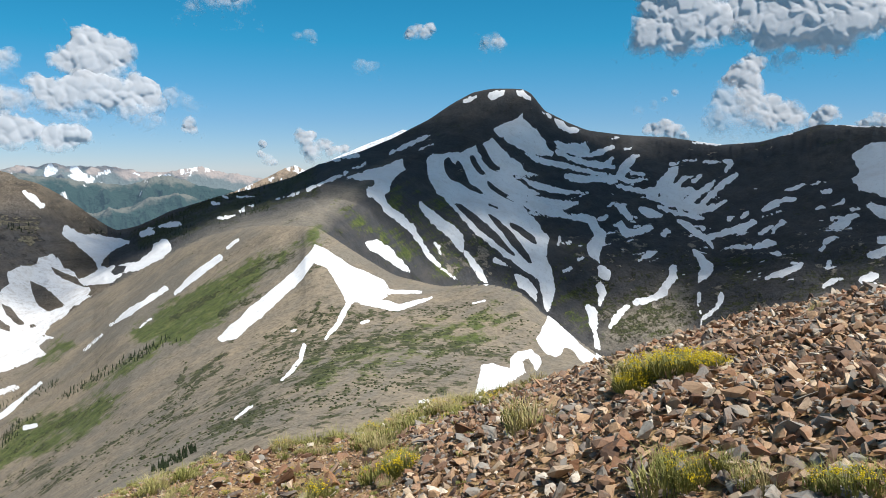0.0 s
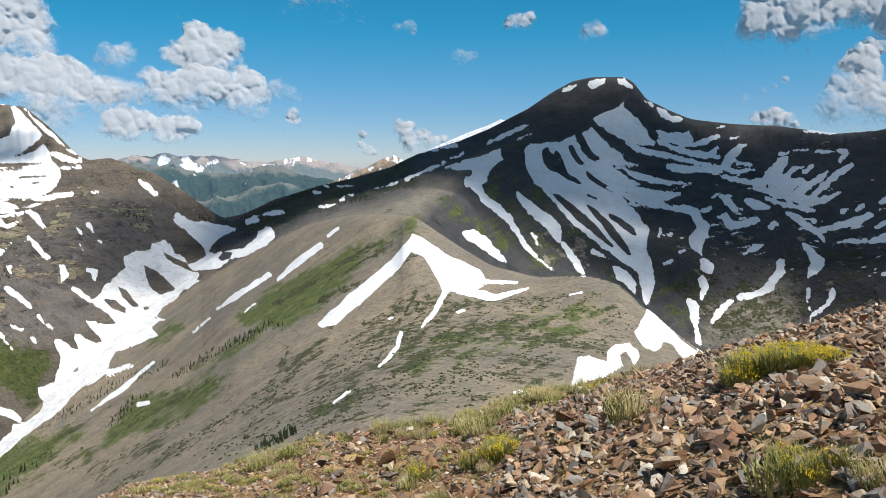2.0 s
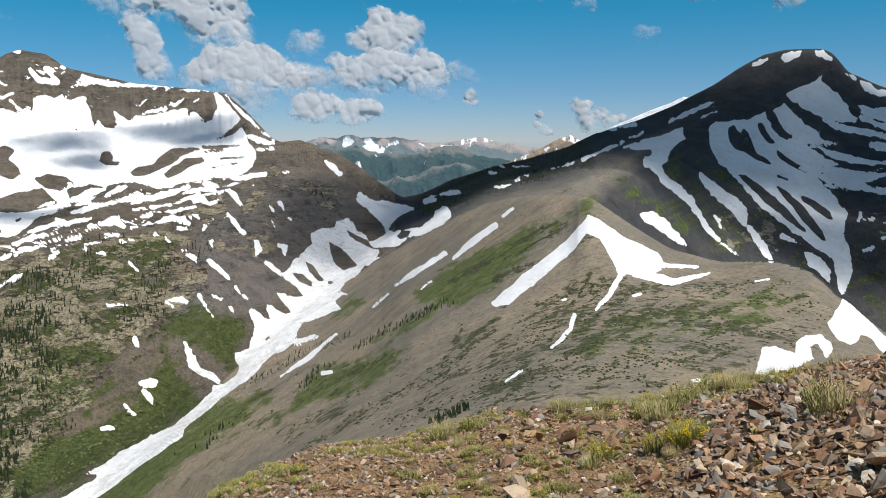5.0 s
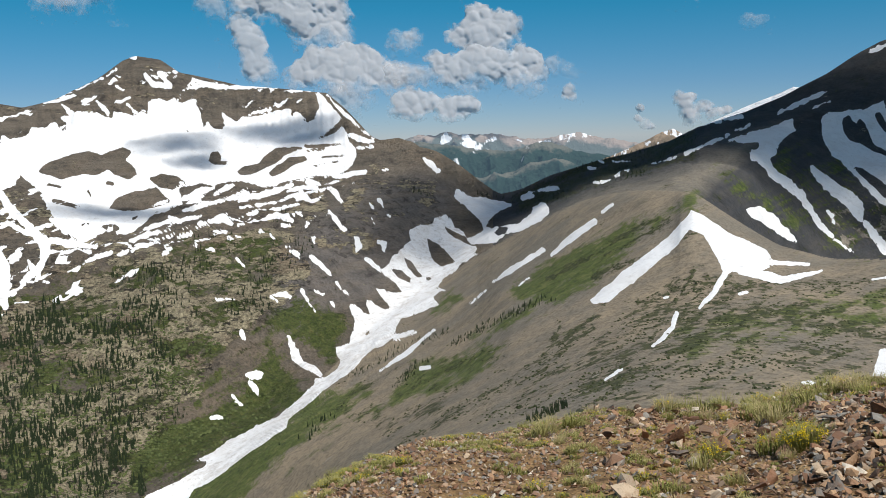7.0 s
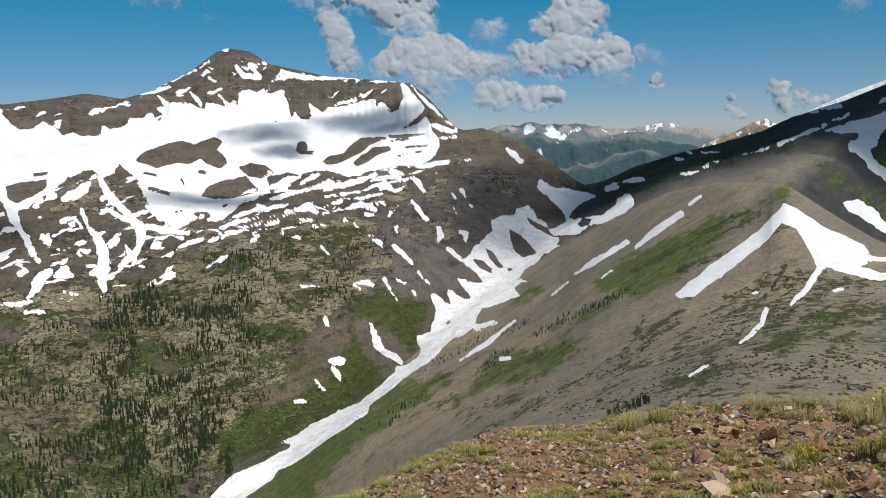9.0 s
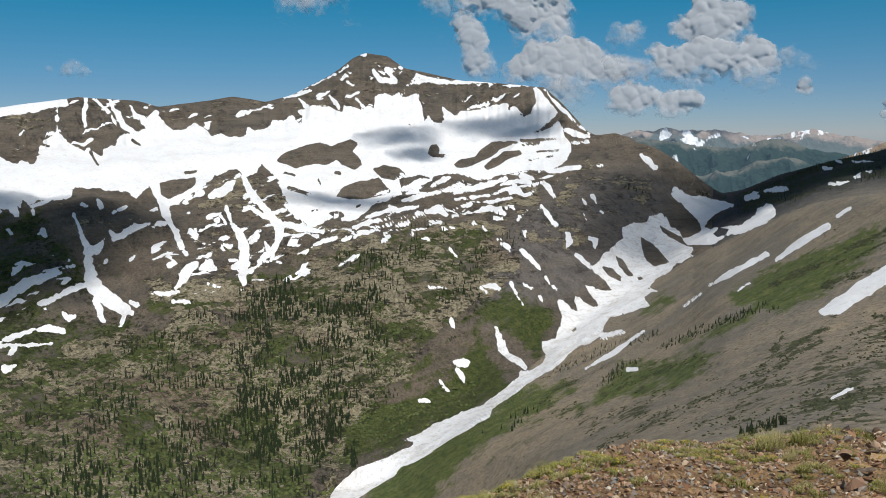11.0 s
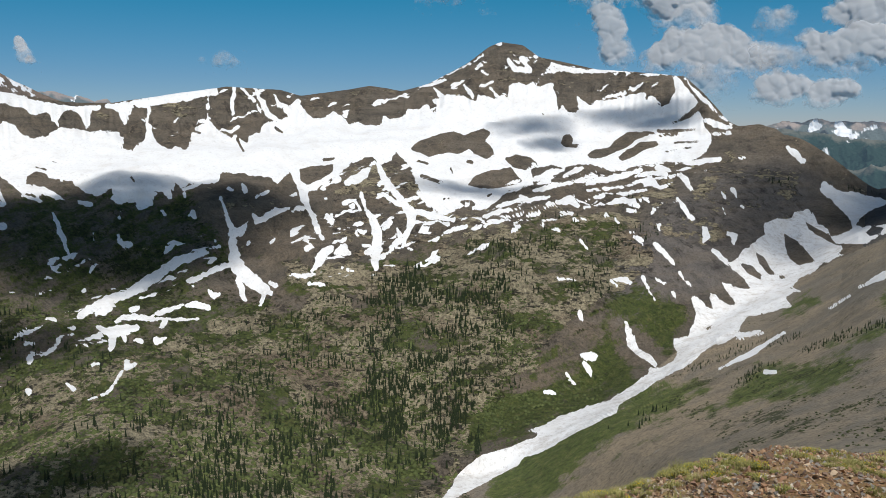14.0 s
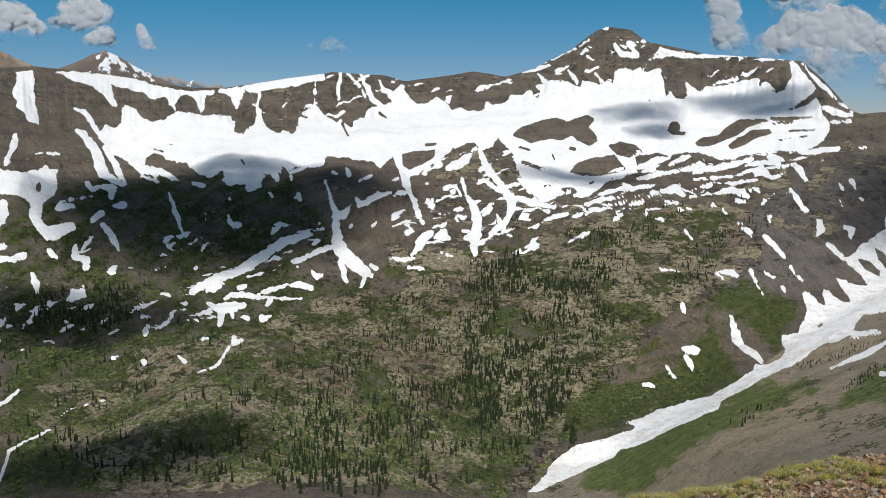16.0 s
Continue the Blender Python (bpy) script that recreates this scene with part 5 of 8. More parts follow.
            [(47.37, -2.30, 0.25), (47.10, -2.41, 0.21)],
            [(50.55, -3.34, 0.33), (49.25, -3.78, 0.29)],
            [(50.91, -2.30, 0.16), (50.15, -2.50, 0.21)],
            [(49.04, -4.94, 0.17), (48.73, -4.87, 0.12)],
            [(46.00, -4.67, 0.17), (45.77, -4.59, 0.17)],
            [(52.38, -3.12, 0.25), (51.43, -3.06, 0.21)],
            [(42.32, 0.93, 0.12), (42.24, 0.85, 0.12)],
            [(65.71, -0.20, 0.15), (65.22, -0.34, 0.15)],
            [(65.85, -0.87, 0.15), (65.52, -0.81, 0.12)],
            [(62.93, -0.80, 0.23), (62.55, -1.53, 0.16)],
            [(60.37, -0.02, 0.24), (59.96, -0.32, 0.20)],
            [(70.46, -3.82, 0.30), (70.14, -3.76, 0.22)],
            [(69.63, -3.15, 0.15), (69.45, -3.44, 0.15)],
            [(48.54, -2.79, 0.17), (48.39, -3.17, 0.12)],))
snow("snow tongue among the brown crags below the bowl",
     [(53.50, -2.57, 0.49), (53.15, -3.57, 0.57), (52.42, -4.46, 0.57), (51.83, -5.28, 0.70), (51.31, -6.06, 0.58), (51.40, -6.80, 0.53), (51.73, -7.45, 0.37), (51.98, -8.21, 0.21)],
     [(50.92, -5.76, 0.41), (49.76, -6.09, 0.58), (48.41, -6.35, 0.33)],
     [(53.18, -4.53, 0.33), (52.36, -5.20, 0.45), (51.30, -5.60, 0.37)])
snow("snow tongue among the brown crags below the bowl",
     [(54.69, -4.46, 0.24), (54.53, -5.38, 0.29), (54.14, -6.00, 0.49), (53.78, -6.78, 0.69), (53.65, -7.55, 0.82), (53.72, -8.39, 0.74), (53.86, -9.23, 0.61), (53.83, -9.69, 0.33)],
     [(53.67, -8.32, 0.74), (54.45, -8.52, 0.41)],
     [(52.52, -8.20, 0.21), (51.29, -8.35, 0.12)])
snow("snow tongue among the brown crags below the bowl",
     [(55.64, -3.75, 0.53), (55.03, -3.46, 0.73), (54.50, -3.09, 0.57), (54.15, -2.79, 0.24)])
snow("snow tongue among the brown crags below the bowl",
     [(50.73, -4.53, 0.41), (50.06, -5.31, 0.33), (49.29, -5.79, 0.29)])
snow("snow tongue among the brown crags below the bowl",
     [(55.16, -5.06, 0.24), (54.85, -5.68, 0.20)])
snow("snow tongue among the brown crags below the bowl",
     [(57.14, -5.99, 0.36), (56.78, -6.38, 0.49)])
snow("snow tongue among the brown crags below the bowl",
     [(55.00, -7.05, 0.28), (54.59, -7.14, 0.33)])
snow("snow tongue among the brown crags below the bowl",
     [(52.29, -6.97, 0.21), (52.03, -7.36, 0.37), (52.66, -7.58, 0.20)])
snow("snow tongue among the brown crags below the bowl",
     [(55.87, -8.09, 0.49), (56.49, -8.45, 0.57), (55.66, -8.59, 0.37)])
snow("snow tongue among the brown crags below the bowl",
     [(56.85, -8.17, 0.49), (57.39, -8.56, 0.73), (57.79, -9.23, 0.56), (58.26, -9.73, 0.20)])
snow("snow tongue among the brown crags below the bowl",
     [(56.19, -9.53, 0.32), (55.18, -9.91, 0.16)])
snow("snow tongue among the brown crags below the bowl",
     [(59.71, -9.96, 0.20), (59.01, -10.03, 0.36), (57.97, -10.01, 0.16)])
snow("snow tongue among the brown crags below the bowl",
     [(58.44, -10.59, 0.24), (57.47, -10.68, 0.16)])
snow("snow tongue among the brown crags below the bowl",
     [(61.04, -10.40, 0.32), (60.61, -10.65, 0.32)])
snow("snow tongue among the brown crags below the bowl",
     [(50.55, -6.70, 0.25), (49.38, -6.41, 0.25), (48.80, -6.65, 0.21)])
snow("snow tongue among the brown crags below the bowl",
     [(49.01, -7.23, 0.25), (48.14, -6.97, 0.37), (47.44, -6.75, 0.21)])
snow("snow tongue among the brown crags below the bowl",
     [(47.05, -6.99, 0.25), (46.26, -6.69, 0.33), (45.67, -6.46, 0.17)])
snow("snow stripe on a ledge of the rocky bench",
     [(33.50, -2.35, 0.24), (32.01, -2.31, 0.37), (30.83, -2.12, 0.36)])
snow("snow stripe on a ledge of the rocky bench",
     [(37.68, -2.96, 0.21), (36.54, -2.62, 0.29), (35.39, -2.51, 0.21), (34.26, -2.35, 0.25)])
snow("snow stripe on a ledge of the rocky bench",
     [(39.22, -3.77, 0.37), (38.06, -3.54, 0.58), (36.91, -3.27, 0.45), (35.77, -2.89, 0.33)])
snow("snow stripe on a ledge of the rocky bench",
     [(36.14, -3.31, 0.25), (35.00, -3.04, 0.41), (34.09, -3.15, 0.29)])
snow("snow stripe on a ledge of the rocky bench",
     [(34.71, -2.70, 0.45), (34.02, -2.85, 0.37)])
snow("snow stripe on a ledge of the rocky bench",
     [(35.19, -3.46, 0.21), (33.86, -3.30, 0.33), (33.19, -3.15, 0.16)])
snow("snow stripe on a ledge of the rocky bench",
     [(40.54, -3.89, 0.17), (39.69, -3.54, 0.33), (38.92, -3.12, 0.21)])
snow("snow stripe on a ledge of the rocky bench",
     [(43.11, -3.64, 0.25), (42.25, -3.34, 0.54), (41.47, -3.03, 0.62), (40.93, -2.88, 0.21)])
snow("snow stripe on a ledge of the rocky bench",
     [(40.85, -3.34, 0.21), (40.00, -2.92, 0.33), (39.50, -2.73, 0.21)])
snow("snow stripe on a ledge of the rocky bench",
     [(42.80, -4.27, 0.25), (41.55, -4.00, 0.46), (40.23, -3.65, 0.17)])
snow("snow stripe on a ledge of the rocky bench",
     [(44.87, -4.45, 0.17), (43.31, -3.95, 0.29)])
snow("snow stripe on a ledge of the rocky bench",
     [(39.22, -4.28, 0.25), (37.67, -4.12, 0.25), (36.33, -3.89, 0.16)])
snow("snow stripe on a ledge of the rocky bench",
     [(37.86, -4.43, 0.17), (36.71, -4.47, 0.25), (35.45, -4.19, 0.29)])
snow("snow stripe on a ledge of the rocky bench",
     [(39.29, -4.93, 0.25), (38.13, -4.58, 0.33)])
snow("snow stripe on a ledge of the rocky bench",
     [(39.37, -5.40, 0.17), (37.86, -5.16, 0.21), (36.97, -4.89, 0.49), (36.36, -4.97, 0.58), (35.81, -5.27, 0.29)])
snow("snow stripe on a ledge of the rocky bench",
     [(43.78, -4.65, 0.25), (43.12, -5.00, 0.37), (41.79, -4.74, 0.21)])
snow("snow stripe on a ledge of the rocky bench",
     [(41.24, -5.13, 0.37), (40.38, -4.93, 0.62), (39.92, -5.32, 0.37)])
snow("snow stripe on a ledge of the rocky bench",
     [(41.09, -5.79, 0.25), (40.23, -5.83, 0.29)])
snow("snow stripe on a ledge of the rocky bench",
     [(45.47, -5.45, 0.21), (44.37, -5.11, 0.29), (43.27, -4.77, 0.25)])
snow("snow stripe on a ledge of the rocky bench",
     [(46.26, -6.11, 0.29), (45.08, -5.73, 0.41), (43.74, -5.50, 0.17)])
snow("snow stripe on a ledge of the rocky bench",
     [(44.77, -6.20, 0.21), (43.59, -5.86, 0.33)])
snow("snow stripe on a ledge of the rocky bench",
     [(43.20, -5.51, 0.17), (41.71, -5.20, 0.21)])
snow("snow stripe on a ledge of the rocky bench",
     [(44.69, -6.35, 0.17), (43.12, -6.33, 0.12), (41.36, -6.33, 0.12), (40.30, -6.25, 0.29), (39.33, -6.25, 0.21)])
snow("snow stripe on a ledge of the rocky bench",
     [(41.56, -6.95, 0.21), (41.16, -7.03, 0.33)])
snow("snow stripe on a ledge of the rocky bench",
     [(39.67, -7.69, 0.25), (39.12, -8.23, 0.12)])
snow("snow stripe on a ledge of the rocky bench",
     [(33.19, -3.11, 0.24), (32.80, -3.53, 0.49), (32.41, -4.21, 0.24)])
snow("snow stripe on a ledge of the rocky bench",
     [(33.31, -4.75, 0.20), (32.88, -5.36, 0.37), (32.30, -6.04, 0.37)])
snow("snow stripe on a ledge of the rocky bench",
     [(36.50, -5.55, 0.21), (35.96, -5.58, 0.25)])
snow("snow stripe on a ledge of the rocky bench",
     [(34.49, -6.49, 0.25), (34.37, -6.84, 0.25)])
snow("snow stripe on a ledge of the rocky bench",
     [(36.10, -7.05, 0.16), (35.48, -7.58, 0.21)])
snow("snow stripe on a ledge of the rocky bench",
     [(39.99, -4.86, 0.12), (39.02, -5.24, 0.12)])
snow("snow stripe on a ledge of the rocky bench",
     [(32.07, 0.47, 0.20), (31.55, 0.32, 0.49), (30.80, 0.01, 0.44), (30.11, -0.10, 0.16)])
snow("snow stripe on a ledge of the rocky bench",
     [(31.45, -0.51, 0.24), (30.21, -0.44, 0.20)])
snow("snow stripe on a ledge of the rocky bench",
     [(33.08, 3.05, 0.20), (32.10, 1.89, 0.28), (31.27, 1.06, 0.28), (30.11, 0.08, 0.16)])
snow("snow stripe on a ledge of the rocky bench",
     [(41.77, 4.16, 0.21), (41.16, 3.90, 0.46), (40.09, 3.66, 0.37), (38.50, 3.64, 0.21), (37.06, 3.63, 0.12)])
snow("snow stripe on a ledge of the rocky bench",
     [(36.04, 3.39, 0.16), (34.91, 3.37, 0.20), (34.17, 3.43, 0.12)])
snow("shaded snow in the notch above the gully",
     areas=([(24.78, -3.52), (24.40, -3.41), (23.86, -3.88), (23.00, -4.04), (21.97, -4.20), (21.13, -4.36), (20.55, -4.60), (21.43, -4.95), (21.93, -5.25), (22.31, -5.73), (22.50, -6.06), (21.89, -6.12), (21.22, -5.98), (20.23, -5.77), (19.44, -5.21), (19.14, -4.66), (18.67, -4.44), (18.34, -4.57), (18.18, -5.16), (18.61, -5.60), (19.40, -5.99), (20.20, -6.38), (21.19, -6.63), (21.84, -7.13), (22.69, -7.24), (23.62, -7.27), (23.99, -6.85), (23.30, -6.68), (22.66, -6.25), (22.89, -5.68), (23.47, -5.15), (24.19, -4.43), (24.66, -3.96)],),
     holes=([(21.97, -6.48), (21.55, -6.07), (20.98, -6.15), (21.19, -6.52), (21.69, -6.69)],))
snow("shaded snow in the notch above the gully",
     [(19.92, -4.15, 0.30), (19.41, -3.89, 0.49), (19.16, -3.78, 0.23)])
snow("shaded snow in the notch above the gully",
     [(18.90, -3.77, 0.26), (18.33, -3.55, 0.34), (17.52, -3.39, 0.19)])
snow("shaded snow in the notch above the gully",
     [(26.72, -1.33, 0.24), (26.21, -1.77, 0.51), (25.78, -2.14, 0.39)])
snow("snow-filled gully that winds down between two slopes",
     [(29.11, -13.48, 0.32), (28.29, -13.33, 0.40), (27.78, -13.11, 0.20)],
     [(36.42, -13.11, 0.16), (36.21, -13.72, 0.41), (35.97, -14.44, 0.74), (35.57, -15.00, 0.53), (34.82, -15.43, 0.57), (34.38, -15.79, 0.33)],
     areas=([(27.86, -6.15), (26.96, -5.79), (26.42, -5.89), (26.08, -5.47), (25.38, -5.19), (24.91, -5.59), (24.61, -6.06), (24.07, -6.41), (23.63, -6.94), (23.16, -7.55), (23.45, -7.89), (22.90, -7.90), (24.13, -8.51), (24.81, -9.09), (25.85, -9.88), (26.16, -10.27), (25.47, -10.38), (26.25, -10.72), (26.38, -11.06), (25.80, -11.33), (26.55, -11.59), (27.63, -12.02), (28.55, -12.29), (28.90, -12.80), (29.18, -13.45), (32.13, -13.81), (31.93, -12.67), (31.83, -11.98), (32.19, -11.42), (32.12, -11.12), (31.58, -11.40), (31.19, -11.81), (30.69, -11.90), (31.05, -11.27), (30.98, -10.85), (30.45, -11.10), (29.91, -11.57), (29.39, -11.47), (30.01, -10.78), (30.36, -10.11), (29.72, -10.20), (29.12, -10.48), (28.42, -10.41), (28.99, -9.79), (29.60, -9.32), (30.02, -8.84), (29.33, -8.48), (29.08, -7.91), (28.68, -7.75), (28.33, -7.32), (27.83, -6.89)],
            [(28.94, -12.80), (29.18, -13.45), (29.43, -13.87), (30.59, -14.27), (31.34, -14.83), (31.90, -15.42), (32.47, -15.90), (33.24, -16.24), (33.82, -16.64), (34.40, -17.04), (35.18, -17.63), (35.96, -18.03), (36.75, -18.62), (37.34, -19.20), (37.74, -19.47), (40.28, -19.45), (39.55, -19.14), (38.95, -18.83), (38.15, -18.55), (37.35, -18.30), (36.76, -17.83), (36.05, -17.36), (35.39, -16.85), (34.84, -16.41), (34.81, -15.92), (34.38, -16.06), (33.79, -15.85), (33.22, -15.45), (32.92, -14.87), (33.28, -14.47), (33.21, -14.01), (32.29, -13.82), (32.15, -13.13)],
            [(37.35, -18.30), (38.15, -18.55), (39.43, -19.16), (40.02, -19.31), (40.92, -19.62), (41.78, -20.14), (42.17, -20.31), (42.89, -20.46), (43.04, -20.65), (42.36, -20.73), (42.55, -21.03), (43.35, -21.29), (43.95, -21.57), (44.76, -21.86), (45.56, -22.03), (46.38, -22.27), (47.06, -22.69), (47.80, -23.26), (48.37, -23.85), (48.53, -24.28), (48.94, -24.72), (49.52, -25.16), (49.84, -25.44), (49.02, -25.44), (48.20, -25.03), (46.97, -24.47), (46.23, -24.13), (45.74, -23.79), (44.73, -23.36), (43.80, -22.92), (43.33, -22.35), (42.33, -22.09), (41.54, -21.68), (39.78, -20.66), (37.85, -19.65), (36.91, -19.14), (36.75, -18.58)],),
     holes=([(26.64, -6.75), (25.88, -7.17), (25.10, -8.00), (24.66, -8.49), (25.60, -8.76), (26.19, -8.41), (26.47, -7.64)],
            [(25.42, -5.97), (24.63, -6.39), (23.92, -6.81), (23.13, -7.44), (23.72, -7.32), (24.61, -6.87), (25.19, -6.45)],
            [(28.31, -8.04), (27.75, -8.39), (27.36, -8.98), (26.87, -9.48), (27.42, -9.43), (27.99, -8.85)],
            [(29.17, -8.78), (28.50, -8.91), (27.82, -9.56), (27.88, -9.86), (28.67, -9.44)],
            [(26.84, -9.56), (26.44, -9.43), (26.36, -9.65), (26.72, -9.74)],
            [(31.19, -13.21), (30.82, -12.96), (30.85, -13.19), (31.15, -13.36)],),
     name="snow_gully", mat=GULLY_SNOW)
snow("small snow patch on the grey gully wall",
     [(39.58, -12.54, 0.37), (39.42, -13.01, 0.33)])
snow("small snow patch on the grey gully wall",
     [(39.29, -15.42, 0.41), (38.61, -15.53, 0.66)],
     [(39.09, -15.99, 0.41), (38.84, -16.45, 0.41), (38.64, -16.86, 0.25)])
snow("small snow patch on the grey gully wall",
     [(40.44, -16.70, 0.21), (40.20, -17.15, 0.33), (39.84, -17.37, 0.21)])
snow("small snow patch on the grey gully wall",
     [(41.89, -18.03, 0.41), (41.25, -18.03, 0.33)])
snow("small snow patch on the grey gully wall",
     [(31.54, -6.56, 0.32), (31.30, -7.21, 0.49), (31.52, -7.51, 0.24)])
snow("small snow patch on the grey gully wall",
     [(30.04, -6.91, 0.36), (29.66, -7.13, 0.48), (29.65, -7.51, 0.28)])
snow("small snow patch on the grey gully wall",
     [(34.70, -7.73, 0.37), (34.16, -8.22, 0.37), (33.38, -9.12, 0.24)])
snow("small snow patch on the grey gully wall",
     [(32.99, -9.65, 0.20), (32.28, -10.47, 0.16)])
snow("small snow patch on the grey gully wall",
     [(36.33, -7.09, 0.21), (35.71, -7.55, 0.25), (35.40, -7.89, 0.12)])
snow("small snow patch on the grey gully wall",
     [(37.23, -10.31, 0.25), (36.53, -10.26, 0.41), (36.21, -10.45, 0.29)])
snow("small snow patch on the grey gully wall",
     [(37.50, -10.32, 0.25), (37.15, -10.70, 0.16)])
snow("small snow patch on the grey gully wall",
     [(35.44, -10.09, 0.33), (35.16, -10.55, 0.33), (34.89, -11.00, 0.16), (34.53, -11.57, 0.08)])
snow("small snow patch on the grey gully wall",
     [(34.51, -10.15, 0.25), (34.01, -10.37, 0.29)])
snow("small snow patch on the grey gully wall",
     [(33.50, -10.97, 0.16), (33.11, -11.34, 0.12)])
snow("small snow patch on the grey gully wall",
     [(30.90, -8.07, 0.32), (30.44, -8.52, 0.40), (29.76, -9.03, 0.28)])
snow("small snow patch on the grey gully wall",
     [(30.59, -4.27, 0.20), (30.39, -4.57, 0.20)])
snow("small snow patch on the grey gully wall",
     [(29.89, -4.11, 0.36), (29.66, -4.56, 0.16)])
snow("small snow patch on the grey gully wall",
     [(29.28, -5.08, 0.12), (29.16, -5.38, 0.12)])
snow("small snow patch on the grey gully wall",
     [(29.58, -2.01, 0.20), (29.22, -2.01, 0.20)])
snow("small snow patch on the grey gully wall",
     [(30.45, -5.29, 0.12), (30.21, -5.78, 0.12)])
snow("small snow patch on the grey gully wall",
     [(37.35, -6.13, 0.12), (37.15, -6.40, 0.12)])
snow("small snow patch on the grey gully wall",
     [(41.09, -10.34, 0.17), (39.98, -10.34, 0.21)])
snow("branching snow couloir in the dark green slope",
     [(64.13, -4.56, 0.19), (63.90, -5.44, 0.27), (63.64, -6.37, 0.43), (63.47, -7.01, 0.63)],
     [(63.47, -7.01, 0.70), (62.97, -6.96, 0.63), (62.60, -6.49, 0.35), (62.45, -6.28, 0.16)],
     [(63.49, -7.48, 0.55), (63.38, -8.04, 0.78), (63.35, -8.78, 0.86), (63.10, -9.35, 1.02), (62.77, -9.78, 1.18), (62.22, -10.33, 1.10), (61.60, -10.81, 0.95), (60.97, -11.19, 0.36)],
     [(63.14, -10.08, 0.47), (62.97, -11.02, 0.47), (62.72, -11.55, 0.24)],
     [(61.48, -11.23, 0.47), (61.88, -11.98, 0.20)],
     [(63.79, -9.12, 0.39), (64.78, -9.42, 0.39), (65.70, -9.79, 0.42), (66.39, -10.06, 0.46)])
snow("long snow ramp in the shaded basin",
     [(65.09, -8.20, 0.19), (66.03, -8.46, 0.54), (66.88, -8.62, 0.73), (67.75, -9.13, 0.68), (68.60, -9.67, 0.87), (69.29, -10.14, 0.79), (70.45, -10.67, 0.67), (71.42, -10.92, 0.74), (72.39, -11.40, 0.66), (73.18, -11.75, 0.51)])
snow("long snow ramp in the shaded basin",
     [(68.46, -12.03, 0.45), (67.75, -11.88, 0.42), (66.90, -11.64, 0.27), (66.01, -11.61, 0.54), (65.20, -11.90, 0.35)])
snow("long snow ramp in the shaded basin",
     [(71.14, -12.37, 0.19), (70.55, -12.12, 0.41), (69.75, -12.21, 0.49), (68.95, -12.37, 0.30), (67.62, -12.50, 0.23), (65.52, -12.63, 0.12)],
     [(70.13, -11.64, 0.37), (69.68, -11.59, 0.34)],
     [(68.04, -12.67, 0.53), (68.53, -13.08, 0.19)])
snow("long snow ramp in the shaded basin",
     [(72.17, -12.69, 0.29), (71.41, -12.99, 0.78), (70.61, -12.88, 0.74), (69.83, -12.83, 0.45)],
     [(71.35, -13.49, 0.63), (71.46, -14.09, 0.30)],
     [(70.70, -13.32, 0.30), (70.60, -13.68, 0.15)])
snow("long snow ramp in the shaded basin",
     [(69.94, -13.59, 0.30), (69.53, -13.78, 0.41)])
snow("long snow ramp in the shaded basin",
     [(68.69, -13.56, 0.23), (68.65, -13.88, 0.49), (68.11, -13.76, 0.19)])
snow("long snow ramp in the shaded basin",
     [(65.13, -10.78, 0.35), (64.87, -11.09, 0.47), (64.53, -11.08, 0.27)])
snow("long snow ramp in the shaded basin",
     [(70.56, -14.97, 0.37), (70.59, -15.38, 0.41), (70.12, -15.17, 0.26)])
snow("long snow ramp in the shaded basin",
     [(72.65, -14.95, 0.29), (72.15, -14.89, 0.22)])
snow("long snow ramp in the shaded basin",
     [(64.90, -7.92, 0.23), (64.42, -7.87, 0.31)])
snow("long snow ramp in the shaded basin",
     [(62.00, -5.82, 0.24), (61.80, -6.20, 0.55), (61.30, -6.07, 0.47), (60.45, -5.58, 0.44), (59.61, -5.42, 0.16)])
snow("long snow ramp in the shaded basin",
     [(61.83, -4.64, 0.20), (60.74, -4.15, 0.20)])
snow("long snow ramp in the shaded basin",
     [(62.60, -3.84, 0.31), (62.48, -4.17, 0.39)])
snow("long snow ramp in the shaded basin",
     [(63.62, -3.99, 0.23), (63.38, -4.07, 0.23)])
snow("long snow ramp in the shaded basin",
     [(62.94, -4.90, 0.12), (62.73, -4.90, 0.12)])
snow("long snow ramp in the shaded basin",
     [(66.50, -3.97, 0.19), (65.93, -3.84, 0.27), (65.24, -3.58, 0.15)])
snow("long snow ramp in the shaded basin",
     [(66.45, -4.26, 0.23), (66.37, -4.55, 0.15)])
snow("long snow ramp in the shaded basin",
     [(66.27, -5.77, 0.19), (65.99, -5.57, 0.35), (65.87, -5.87, 0.27)])
snow("long snow ramp in the shaded basin",
     [(66.46, -6.70, 0.19), (66.34, -6.85, 0.15)])
snow("long snow ramp in the shaded basin",
     [(61.02, -7.68, 0.16), (60.58, -7.48, 0.24)])
snow("long snow ramp in the shaded basin",
     [(62.52, -7.79, 0.20), (62.30, -7.58, 0.16)])
snow("long snow ramp in the shaded basin",
     [(70.63, -6.80, 0.26), (70.54, -7.30, 0.22), (70.30, -7.60, 0.26)])
snow("long snow ramp in the shaded basin",
     [(70.18, -7.67, 0.30), (69.92, -7.48, 0.22)])
snow("long snow ramp in the shaded basin",
     [(67.90, -5.34, 0.15), (67.72, -5.63, 0.11)])
snow("long snow ramp in the shaded basin",
     [(70.56, -5.76, 0.15), (70.47, -5.35, 0.11)])
